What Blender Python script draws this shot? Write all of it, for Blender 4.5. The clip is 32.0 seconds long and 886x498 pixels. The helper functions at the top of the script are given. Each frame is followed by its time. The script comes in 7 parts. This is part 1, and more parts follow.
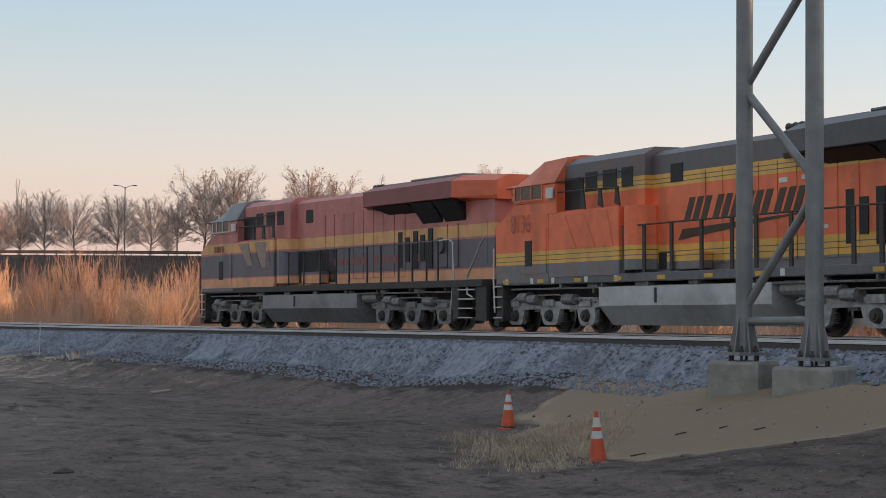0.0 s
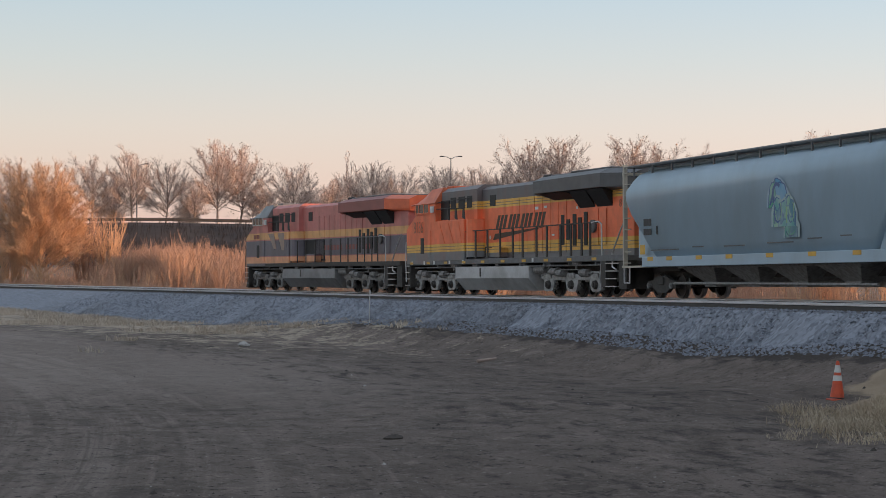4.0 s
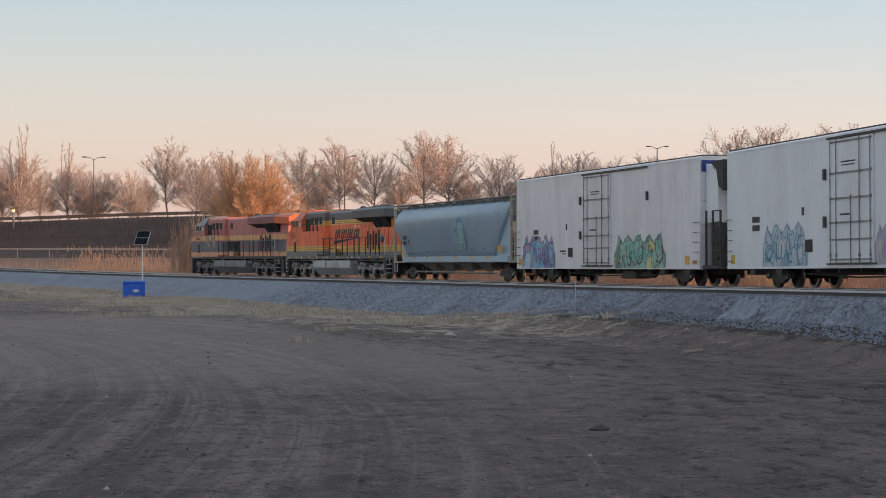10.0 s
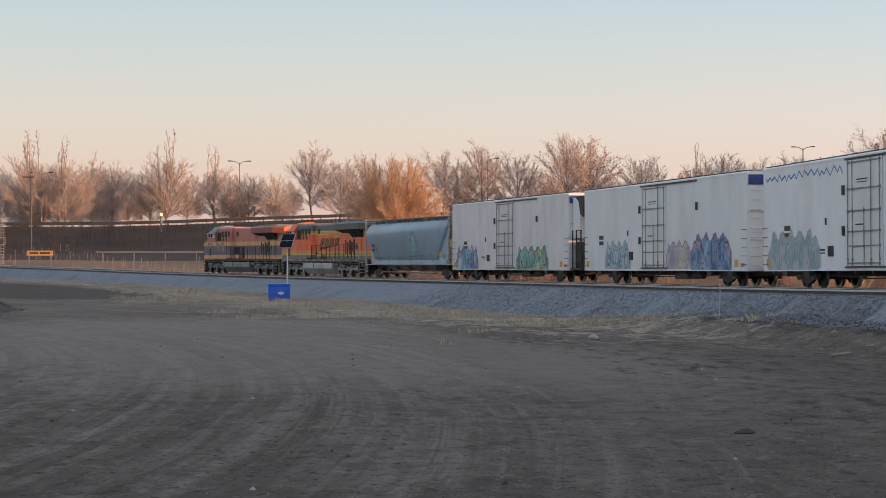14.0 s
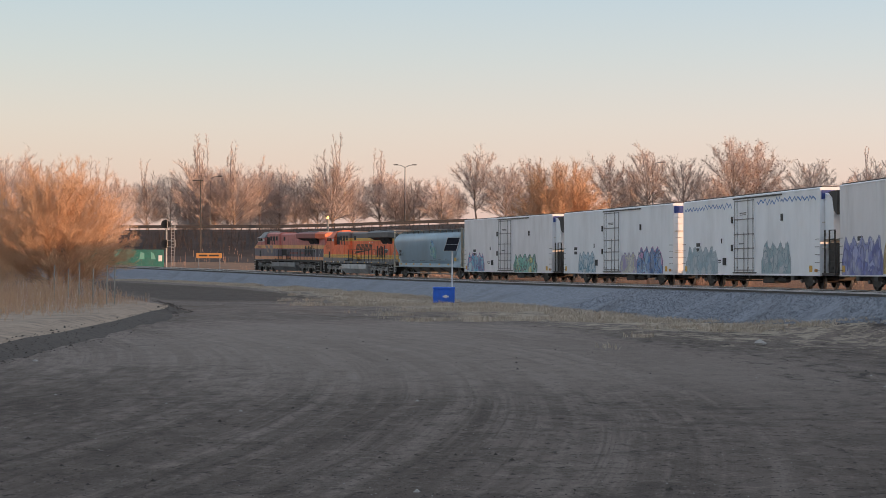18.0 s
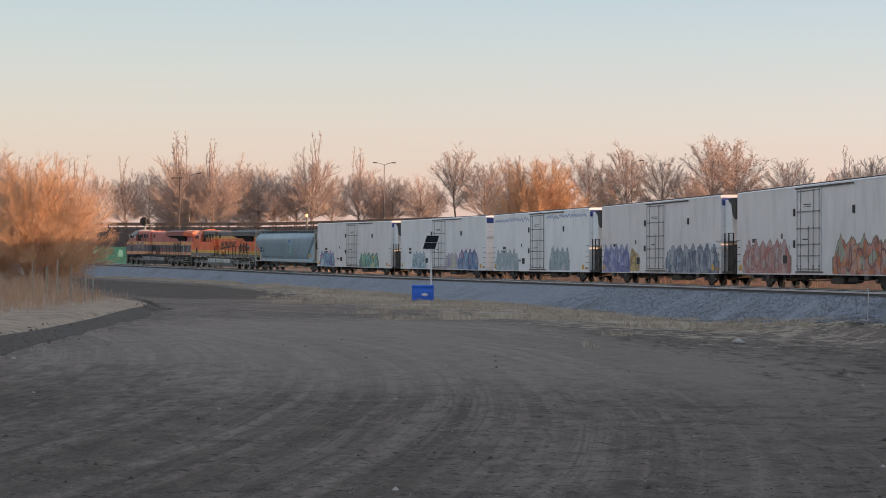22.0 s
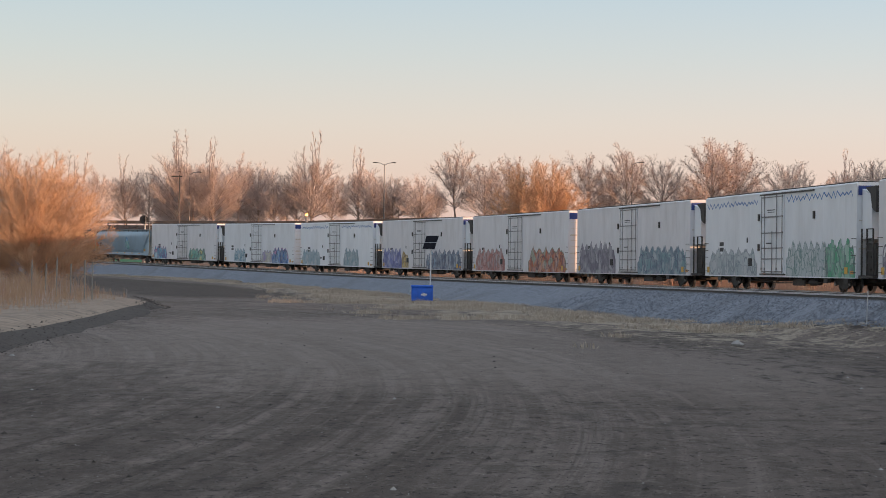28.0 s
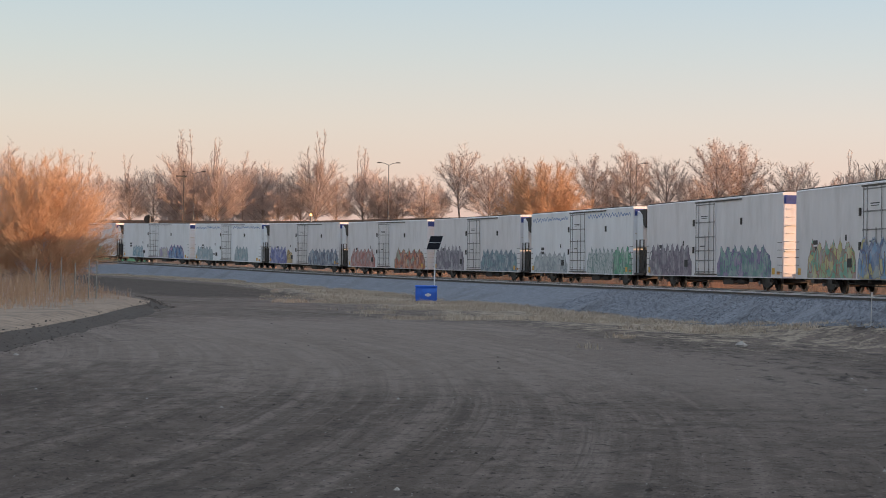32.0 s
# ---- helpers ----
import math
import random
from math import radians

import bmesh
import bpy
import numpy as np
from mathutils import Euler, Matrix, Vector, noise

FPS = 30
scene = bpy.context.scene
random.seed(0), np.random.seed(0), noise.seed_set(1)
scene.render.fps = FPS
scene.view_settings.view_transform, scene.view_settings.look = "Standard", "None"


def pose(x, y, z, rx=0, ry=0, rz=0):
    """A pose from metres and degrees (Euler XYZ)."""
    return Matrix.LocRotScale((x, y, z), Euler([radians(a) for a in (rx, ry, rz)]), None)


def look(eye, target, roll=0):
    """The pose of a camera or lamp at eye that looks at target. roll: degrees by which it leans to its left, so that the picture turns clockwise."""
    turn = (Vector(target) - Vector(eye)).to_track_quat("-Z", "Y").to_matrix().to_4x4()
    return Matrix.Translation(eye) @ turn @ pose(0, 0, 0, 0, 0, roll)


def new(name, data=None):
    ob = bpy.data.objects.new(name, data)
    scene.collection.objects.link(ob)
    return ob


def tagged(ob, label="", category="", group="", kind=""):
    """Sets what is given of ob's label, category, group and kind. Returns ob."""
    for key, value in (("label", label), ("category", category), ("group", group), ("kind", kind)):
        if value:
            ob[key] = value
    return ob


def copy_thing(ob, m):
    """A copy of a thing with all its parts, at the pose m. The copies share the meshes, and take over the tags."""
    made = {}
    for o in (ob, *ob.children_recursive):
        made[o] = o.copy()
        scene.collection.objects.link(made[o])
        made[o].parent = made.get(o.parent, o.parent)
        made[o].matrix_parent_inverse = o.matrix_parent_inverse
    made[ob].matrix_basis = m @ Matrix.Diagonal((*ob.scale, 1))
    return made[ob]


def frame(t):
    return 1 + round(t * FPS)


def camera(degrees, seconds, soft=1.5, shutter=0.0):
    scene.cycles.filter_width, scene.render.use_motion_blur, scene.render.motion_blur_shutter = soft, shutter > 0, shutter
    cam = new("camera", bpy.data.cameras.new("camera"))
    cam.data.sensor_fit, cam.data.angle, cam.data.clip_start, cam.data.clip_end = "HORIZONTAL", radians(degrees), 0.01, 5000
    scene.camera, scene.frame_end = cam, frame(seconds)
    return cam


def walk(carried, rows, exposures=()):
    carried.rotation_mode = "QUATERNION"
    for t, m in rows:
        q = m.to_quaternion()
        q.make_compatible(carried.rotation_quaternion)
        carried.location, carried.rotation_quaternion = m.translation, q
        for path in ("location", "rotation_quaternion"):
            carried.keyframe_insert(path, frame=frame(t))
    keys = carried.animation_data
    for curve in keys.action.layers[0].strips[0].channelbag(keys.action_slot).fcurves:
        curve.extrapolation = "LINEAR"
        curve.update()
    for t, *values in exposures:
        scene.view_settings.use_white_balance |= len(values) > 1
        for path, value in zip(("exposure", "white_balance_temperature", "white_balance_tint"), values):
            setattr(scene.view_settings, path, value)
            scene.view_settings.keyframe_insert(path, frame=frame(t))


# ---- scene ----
EYE = (0.0, 0.0, 2.716)
LENS = 26.4

VIEW = [
    (0.0, -25.215, 1.238, 0.314), (0.5, -23.467, 1.067, 0.334), (1.0, -21.377, 0.88, 0.279), (1.5, -19.833, 0.68, 0.297),
    (2.0, -18.787, 0.521, 0.294), (2.5, -18.319, 0.386, 0.3), (4.5, -14.301, 0.252, 0.066), (5.0, -13.393, 0.234, -0.046),
    (5.5, -12.664, 0.209, -0.079), (6.0, -11.952, 0.187, -0.06), (6.5, -11.139, 0.142, -0.064), (7.0, -10.637, 0.121, -0.038),
    (7.5, -10.444, 0.125, 0.076), (8.0, -10.189, 0.108, 0.071), (8.5, -9.989, 0.076, 0.115), (9.0, -9.724, 0.026, 0.154),
    (9.5, -9.415, -0.035, 0.079), (10.0, -9.181, -0.031, 0.098), (10.5, -8.888, -0.033, 0.093), (11.0, -8.69, 0.002, 0.064),
    (11.5, -8.381, 0.005, -0.007), (12.0, -7.762, 0.004, -0.021), (12.5, -7.037, 0.011, -0.026), (13.0, -6.264, 0.039, -0.009),
    (13.5, -5.495, 0.046, 0.015), (14.0, -4.851, 0.036, -0.042), (14.5, -4.093, 0.026, -0.001), (16.5, -1.548, 0.107, 0.019),
    (17.0, -0.805, 0.132, 0.073), (17.5, -0.263, 0.148, 0.111), (18.0, 0.136, 0.143, 0.182), (18.5, 0.129, 0.131, 0.133),
    (19.0, -0.309, 0.145, 0.186), (19.5, -0.538, 0.102, 0.244), (20.0, -0.607, 0.11, 0.295), (20.5, -0.841, 0.091, 0.282),
    (21.0, -0.941, 0.066, 0.296), (21.5, -0.706, 0.089, 0.304), (22.0, -0.498, 0.087, 0.312), (22.5, -0.328, 0.065, 0.415),
    (23.0, -0.287, 0.071, 0.381), (23.5, -0.351, 0.073, 0.425), (24.0, -0.323, 0.053, 0.43), (24.5, -0.311, 0.058, 0.497),
    (25.0, -0.719, 0.059, 0.46), (25.5, -1.038, 0.064, 0.526), (27.5, -0.619, 0.094, 0.572), (28.0, -0.511, 0.094, 0.712),
    (28.5, -0.296, 0.121, 0.68), (29.0, -0.188, 0.114, 0.765), (29.5, -0.079, 0.12, 0.767), (30.0, 0, 0.119, 0.773),
    (30.5, 0.061, 0.111, 0.82), (31.0, -0.087, 0.116, 0.815), (31.5, -0.098, 0.096, 0.83), (32.0, -0.385, 0.102, 0.851),
]


def aim(yaw, pitch, roll):
    """Pose of the standing camera from yaw to the left, pitch up and lean, in degrees."""
    a, b = radians(yaw), radians(pitch)
    way = Vector((-math.sin(a) * math.cos(b), math.cos(a) * math.cos(b), math.sin(b)))
    return look(EYE, Vector(EYE) + way, roll)


cam = camera(LENS, 32.0, soft=0.7)
walk(cam, [(t, aim(yaw, pitch, roll)) for t, yaw, pitch, roll in VIEW])

# ---- light ----
SUN_AZ, SUN_EL = -24.05, 3.74     # degrees from +x, and above the horizon
world = bpy.data.worlds.new("evening_sky")
scene.world = world
world.use_nodes = True
wn = world.node_tree.nodes
wl = world.node_tree.links
sky = wn.new("ShaderNodeTexSky")
sky.sky_type, sky.sun_disc = "NISHITA", False
sky.sun_elevation, sky.sun_rotation = radians(SUN_EL), radians(90 - SUN_AZ)
sky.air_density, sky.dust_density, sky.ozone_density = 1.0, 1.6, 1.2
# evening haze: the sky away from the sun pales to peach near the horizon
geo = wn.new("ShaderNodeTexCoord")
sep = wn.new("ShaderNodeSeparateXYZ")
wl.new(geo.outputs["Generated"], sep.inputs[0])
haze = wn.new("ShaderNodeValToRGB")
rows = ((0.0, (0.78, 0.552, 0.508)), (0.032, (0.78, 0.597, 0.565)), (0.068, (0.7, 0.617, 0.62)), (0.104, (0.57, 0.595, 0.65)), (0.15, (0.43, 0.545, 0.675)), (0.45, (0.5, 0.56, 0.66)), (1.0, (0.46, 0.52, 0.62)))
ramp = haze.color_ramp.elements
for k, (at, colour) in enumerate(rows):
    e = ramp[k] if k < 2 else ramp.new(at)
    e.position, e.color = at, (*colour, 1)
wl.new(sep.outputs[2], haze.inputs[0])
blend = wn.new("ShaderNodeMix")
blend.data_type = "RGBA"
blend.inputs[0].default_value = 0.9
wl.new(sky.outputs[0], blend.inputs[6])
# the sky is a little darker opposite the sun
facing = wn.new("ShaderNodeVectorMath")
facing.operation = "DOT_PRODUCT"
facing.inputs[1].default_value = (math.cos(radians(SUN_AZ)), math.sin(radians(SUN_AZ)), 0)
wl.new(geo.outputs["Generated"], facing.inputs[0])
level = wn.new("ShaderNodeMapRange")
level.inputs[1].default_value, level.inputs[2].default_value, level.inputs[3].default_value, level.inputs[4].default_value = -1.0, 1.0, 0.74, 1.2
wl.new(facing.outputs["Value"], level.inputs[0])
shade = wn.new("ShaderNodeVectorMath")
shade.operation = "SCALE"
wl.new(haze.outputs[0], shade.inputs[0])
wl.new(level.outputs[0], shade.inputs["Scale"])
wl.new(shade.outputs[0], blend.inputs[7])
wl.new(blend.outputs[2], wn["Background"].inputs[0])
wn["Background"].inputs[1].default_value = 1.0
sun = new("sun", bpy.data.lights.new("sun", "SUN"))
sun.data.energy, sun.data.angle, sun.data.color = 5.0, radians(0.6), (1.0, 0.56, 0.32)
_a, _e = radians(SUN_AZ), radians(SUN_EL)
sun.matrix_world = look((math.cos(_a) * math.cos(_e), math.sin(_a) * math.cos(_e), math.sin(_e)), (0, 0, 0))
scene.view_settings.exposure = 0.1

# ---- track line ----
BEND_AT = (-110, -50, 0, 50, 100, 150, 200, 280)
BEND = (0.00391, 0.00341, 0.00216, 0.00218, 0.0022, 0.00238, 0.00162, 0.00144)
LEVEL_AT = (-110, -50, -25, 0, 25, 50, 75, 100, 150, 200, 280)
LEVEL = (2.35, 1.47, 1.12, 0.9, 0.69, 0.53, 0.44, 0.45, 0.7, 1.08, 1.45)
STEP = 1.0
SIDING = 4.0        # the nearer track lies this far from the train's


def track_table():
    """Centre line of the track every metre of its length: place and heading, from behind the camera to the far bend."""
    n0, n1 = -420, 420
    s = np.arange(n0, n1 + 1) * STEP
    k = np.interp(s, BEND_AT, BEND)
    k[s < -110] = 0.0
    k[s > 280] = 0.0005
    th = np.concatenate([[0], np.cumsum((k[1:] + k[:-1]) / 2)])
    i0 = -n0
    th += 1.75398 - th[i0]
    x = np.concatenate([[0], np.cumsum((np.cos(th[1:]) + np.cos(th[:-1])) / 2)])
    y = np.concatenate([[0], np.cumsum((np.sin(th[1:]) + np.sin(th[:-1])) / 2)])
    x += 18.871 - x[i0]
    y += 102.546 - y[i0]
    z = np.interp(s, LEVEL_AT, LEVEL)
    z = np.convolve(np.pad(z, 12, mode="edge"), np.ones(25) / 25, mode="valid")
    return s, np.stack([x, y, z], 1), th


TRACK_S, TRACK_P, TRACK_TH = track_table()


def on_track(s, off=0.0, up=0.0):
    """A point beside the track's centre line; off is to the left of the way of travel."""
    c = [float(np.interp(s, TRACK_S, TRACK_P[:, i])) for i in range(3)]
    h = float(np.interp(s, TRACK_S, TRACK_TH))
    return Vector((c[0] - math.sin(h) * off, c[1] + math.cos(h) * off, c[2] + up))


def smooth(a, b, v):
    u = min(1.0, max(0.0, (v - a) / (b - a)))
    return u * u * (3 - 2 * u)


def toe_off(s):
    return float(np.interp(s, (-110, -50, -35, -22, -10, 5, 35, 60, 90, 140, 300), (6.7, 6.7, 7.0, 8.0, 9.2, 10.2, 10.8, 9.2, 8.4, 8.0, 7.5)))


def base_z(x, y):
    """Level of the open ground."""
    d = math.hypot(x, y)
    z = -0.0068 * min(max(d - 24, 0), 110)
    z += 0.28 * smooth(6, 12, x) * (1 - smooth(31, 42, y)) + 0.9 * smooth(10, 15, x) * (1 - smooth(17, 24, y))
    return z


# ---- the train's way ----
REEFER, HOPPER, LOCO = 24.74, 18.81, 22.3


def front_at(t):
    u = (t - 16) / 16
    return 110.05 + 146.028 * u + 1.07 * u * u - 1.537 * u ** 3


def car_pose(front, behind, length, bogie):
    """Pose of a car whose coupling face lies behind the train's front by that much."""
    mid = front - behind - length / 2
    a, b = on_track(mid + bogie), on_track(mid - bogie)
    d = a - b
    rz = math.atan2(d.y, d.x)
    ry = -math.atan2(d.z, math.hypot(d.x, d.y))
    return Matrix.Translation((a + b) / 2) @ Euler((0, ry, rz)).to_matrix().to_4x4()

# ---- materials ----
def surface(name, col, col2=None, rough=0.7, metal=0.0, scale=8.0, stain=None, stain_scale=0.6, stain_amount=0.35, bump=0.0,
            bump_scale=None, random_tint=0.0, spec=0.5, stretch=(1, 1, 1)):
    """A painted or natural surface: fine grain between two colours, large stains, a little relief."""
    m = bpy.data.materials.new(name)
    m.use_nodes = True
    n, l = m.node_tree.nodes, m.node_tree.links
    b = n["Principled BSDF"]
    b.inputs["Roughness"].default_value, b.inputs["Metallic"].default_value = rough, metal
    b.inputs["Specular IOR Level"].default_value = spec
    tc = n.new("ShaderNodeTexCoord")
    mp = n.new("ShaderNodeMapping")
    mp.inputs["Scale"].default_value = stretch
    l.new(tc.outputs["Object"], mp.inputs["Vector"])
    n1 = n.new("ShaderNodeTexNoise")
    n1.inputs["Scale"].default_value, n1.inputs["Detail"].default_value = scale, 6
    l.new(mp.outputs[0], n1.inputs["Vector"])
    mix = n.new("ShaderNodeMix")
    mix.data_type = "RGBA"
    mix.inputs[6].default_value = (*col, 1)
    mix.inputs[7].default_value = (*(col2 or [c * 0.75 for c in col]), 1)
    r1 = n.new("ShaderNodeMapRange")
    r1.inputs[1].default_value, r1.inputs[2].default_value = 0.35, 0.68
    l.new(n1.outputs["Fac"], r1.inputs[0])
    l.new(r1.outputs[0], mix.inputs[0])
    out = mix.outputs[2]
    if stain:
        n2 = n.new("ShaderNodeTexNoise")
        n2.inputs["Scale"].default_value, n2.inputs["Detail"].default_value, n2.inputs["Roughness"].default_value = stain_scale, 8, 0.65
        l.new(mp.outputs[0], n2.inputs["Vector"])
        r2 = n.new("ShaderNodeMapRange")
        r2.inputs[1].default_value, r2.inputs[2].default_value, r2.inputs[4].default_value = 0.45, 0.72, stain_amount
        l.new(n2.outputs["Fac"], r2.inputs[0])
        m2 = n.new("ShaderNodeMix")
        m2.data_type = "RGBA"
        m2.inputs[7].default_value = (*stain, 1)
        l.new(out, m2.inputs[6])
        l.new(r2.outputs[0], m2.inputs[0])
        out = m2.outputs[2]
    if random_tint:
        oi = n.new("ShaderNodeObjectInfo")
        hs = n.new("ShaderNodeHueSaturation")
        r3 = n.new("ShaderNodeMapRange")
        r3.inputs[3].default_value, r3.inputs[4].default_value = 1 - random_tint, 1 + random_tint
        l.new(oi.outputs["Random"], r3.inputs[0])
        l.new(r3.outputs[0], hs.inputs["Value"])
        l.new(out, hs.inputs["Color"])
        out = hs.outputs[0]
    l.new(out, b.inputs["Base Color"])
    if bump:
        nb = n.new("ShaderNodeTexNoise")
        nb.inputs["Scale"].default_value, nb.inputs["Detail"].default_value = bump_scale or scale * 2, 5
        l.new(mp.outputs[0], nb.inputs["Vector"])
        bp = n.new("ShaderNodeBump")
        bp.inputs["Strength"].default_value, bp.inputs["Distance"].default_value = bump, 0.05
        l.new(nb.outputs["Fac"], bp.inputs["Height"])
        l.new(bp.outputs[0], b.inputs["Normal"])
    return m


def glow(name, col, power):
    m = bpy.data.materials.new(name)
    m.use_nodes = True
    b = m.node_tree.nodes["Principled BSDF"]
    b.inputs["Base Color"].default_value = (*col, 1)
    b.inputs["Emission Color"].default_value = (*col, 1)
    b.inputs["Emission Strength"].default_value = power
    return m


GRIME = (0.05, 0.04, 0.032)
M_ORANGE = surface("orange_paint", (0.72, 0.17, 0.07), (0.62, 0.14, 0.06), 0.5, scale=3, stain=(0.2, 0.06, 0.03), stain_amount=0.4)
M_RED = surface("faded_red_paint", (0.3, 0.085, 0.075), (0.26, 0.08, 0.07), 0.5, scale=3, stain=(0.13, 0.05, 0.04), stain_amount=0.45)
# brighter red on the radiator tail: sunlight put into its colour
M_TAILLIT = surface("sunlit_tail_red", (0.78, 0.17, 0.07), (0.7, 0.14, 0.06), 0.45, scale=3, stain=(0.25, 0.05, 0.02))
M_YELLOW = surface("yellow_paint", (0.75, 0.43, 0.07), (0.65, 0.37, 0.06), 0.5, scale=4, stain=(0.2, 0.11, 0.04), stain_amount=0.4)
M_SLATE = surface("slate_roof_paint", (0.11, 0.11, 0.115), (0.085, 0.085, 0.09), 0.5, scale=3, stain=(0.09, 0.08, 0.07))
M_GREYSILL = surface("grey_sill_paint", (0.16, 0.16, 0.165), (0.12, 0.12, 0.12), 0.55, scale=5, stain=GRIME, stain_amount=0.5)
M_TANK_A = surface("dark_tank_paint", (0.28, 0.28, 0.285), (0.23, 0.23, 0.23), 0.5, scale=3, stain=GRIME, stain_amount=0.5)
M_TANK_B = surface("silver_tank_paint", (0.55, 0.55, 0.55), (0.48, 0.48, 0.475), 0.45, scale=3, stain=(0.1, 0.085, 0.07), stain_amount=0.5)
M_TRUCK_A = surface("dark_truck_steel", (0.3, 0.29, 0.28), (0.16, 0.15, 0.14), 0.6, scale=9, stain=(0.09, 0.06, 0.04))
M_TRUCK_B = surface("silver_truck_paint", (0.5, 0.49, 0.48), (0.3, 0.29, 0.275), 0.55, scale=6, stain=GRIME, stain_amount=0.7, stain_scale=2)
M_UNDER = surface("black_underframe", (0.045, 0.041, 0.038), (0.07, 0.06, 0.052), 0.7, scale=8)
M_WHEEL = surface("wheel_steel", (0.06, 0.045, 0.038), (0.035, 0.03, 0.027), 0.55, metal=0.4, scale=10)
M_TREAD = surface("polished_tread", (0.42, 0.41, 0.4), (0.3, 0.29, 0.28), 0.3, metal=0.9, scale=20)
M_RAILHEAD = surface("polished_rail_head", (0.68, 0.68, 0.7), (0.55, 0.55, 0.57), 0.3, metal=0.4, scale=2)
M_BLACK = surface("black_grille", (0.012, 0.012, 0.013), (0.02, 0.02, 0.02), 0.6, scale=12)
M_GLASS = surface("dark_cab_glass", (0.02, 0.022, 0.025), (0.03, 0.03, 0.035), 0.12, scale=3, spec=0.3)
M_WHITE = surface("white_paint", (0.74, 0.74, 0.72), (0.65, 0.65, 0.63), 0.5, scale=5, stain=(0.4, 0.38, 0.35), stain_amount=0.3)
M_HOPPER = surface("pale_blue_grey_paint", (0.4, 0.515, 0.6), (0.37, 0.48, 0.56), 0.42, scale=1.5, stain=(0.28, 0.32, 0.34), stain_scale=0.5, stain_amount=0.4, stretch=(1, 1, 0.35))
# cream here carries the low sun's tint on pale end frames
M_HOPSUNLIT = surface("sunlit_end_frame", (0.5, 0.46, 0.38), (0.44, 0.4, 0.33), 0.55, scale=4, stain=(0.25, 0.18, 0.1))
M_REEFER = surface("white_reefer_paint", (0.86, 0.87, 0.89), (0.8, 0.81, 0.83), 0.42, scale=0.8, stain=(0.4, 0.38, 0.35), stain_scale=0.5, stain_amount=0.28,
                   random_tint=0.05, stretch=(1, 1, 0.3))
M_REEFER2 = surface("greyish_reefer_paint", (0.78, 0.76, 0.77), (0.71, 0.69, 0.7), 0.4, bump=0.5, bump_scale=0.7, scale=0.9, stain=(0.36, 0.33, 0.31), stain_scale=0.6, stain_amount=0.38,
                    random_tint=0.05, stretch=(1, 1, 0.3))
M_REEFEND = surface("reefer_end_paint", (0.74, 0.7, 0.62), (0.66, 0.62, 0.55), 0.5, scale=2, stain=(0.25, 0.18, 0.12), stain_amount=0.5)
M_BLUEBAND = surface("blue_band", (0.03, 0.06, 0.24), (0.03, 0.05, 0.18), 0.4, scale=4)
M_LINE = surface("black_lettering", (0.03, 0.03, 0.032), (0.05, 0.05, 0.05), 0.6, scale=9)
M_TIP = surface("weathered_black_lettering", (0.06, 0.045, 0.03), (0.1, 0.05, 0.03), 0.6, scale=6)
M_STEEL = surface("galvanised_steel", (0.26, 0.26, 0.26), (0.2, 0.2, 0.2), 0.5, metal=0.35, scale=3, stain=(0.13, 0.12, 0.11), bump=0.05)
M_CONCRETE = surface("weathered_concrete", (0.33, 0.31, 0.28), (0.25, 0.235, 0.21), 0.9, scale=6, stain=(0.14, 0.125, 0.1), stain_scale=1.8, stain_amount=0.6, bump=0.25)
M_CONE = surface("orange_cone_plastic", (0.62, 0.09, 0.03), (0.5, 0.07, 0.03), 0.55, scale=8, stain=(0.22, 0.07, 0.04))
M_COLLAR = surface("reflective_collar", (0.6, 0.6, 0.58), (0.5, 0.5, 0.48), 0.4, scale=8, stain=(0.3, 0.28, 0.25))
M_BOXBLUE = surface("blue_enamel", (0.016, 0.135, 0.68), (0.014, 0.11, 0.56), 0.4, scale=4, stain=(0.02, 0.04, 0.14))
M_PANEL = surface("solar_cells", (0.012, 0.013, 0.018), (0.018, 0.019, 0.025), 0.8, scale=12, spec=0.1)
M_ALU = surface("aluminium", (0.55, 0.55, 0.55), (0.48, 0.48, 0.48), 0.4, metal=0.6, scale=10)
M_SIGNAL = surface("silver_signal_paint", (0.4, 0.4, 0.4), (0.32, 0.32, 0.31), 0.5, scale=5)
M_BOARD = surface("orange_sign_board", (0.62, 0.3, 0.09), (0.55, 0.26, 0.08), 0.6, scale=4)
M_TEAL = surface("teal_wall_paint", (0.02, 0.15, 0.125), (0.016, 0.11, 0.095), 0.7, scale=2, stain=(0.1, 0.14, 0.13))
M_ROAD = surface("asphalt_parapet", (0.05, 0.045, 0.042), (0.035, 0.032, 0.03), 0.8, scale=0.7, bump=0.2)
M_GUARD = surface("weathered_guard_rail", (0.075, 0.065, 0.06), (0.05, 0.043, 0.038), 0.6, scale=2)
M_BARK = surface("grey_brown_bark", (0.42, 0.32, 0.27), (0.32, 0.24, 0.2), 0.9, scale=2.5, random_tint=0.1)
M_TWIG = surface("fine_brown_twigs", (0.62, 0.5, 0.44), (0.54, 0.43, 0.38), 0.9, scale=0.5, random_tint=0.09)
M_LEAF = surface("dry_brown_leaves", (0.3, 0.165, 0.09), (0.22, 0.12, 0.07), 0.8, scale=0.8)
M_WILLOW = surface("ochre_willow_twigs", (0.64, 0.41, 0.26), (0.54, 0.345, 0.215), 0.8, scale=0.5)
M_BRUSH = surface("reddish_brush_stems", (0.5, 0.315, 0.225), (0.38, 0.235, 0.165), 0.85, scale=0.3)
# stems on the highway bank: its shade is put into this dark colour
M_SHADEDBRUSH = surface("shaded_brush_stems", (0.085, 0.066, 0.06), (0.06, 0.047, 0.043), 0.9, scale=0.3)
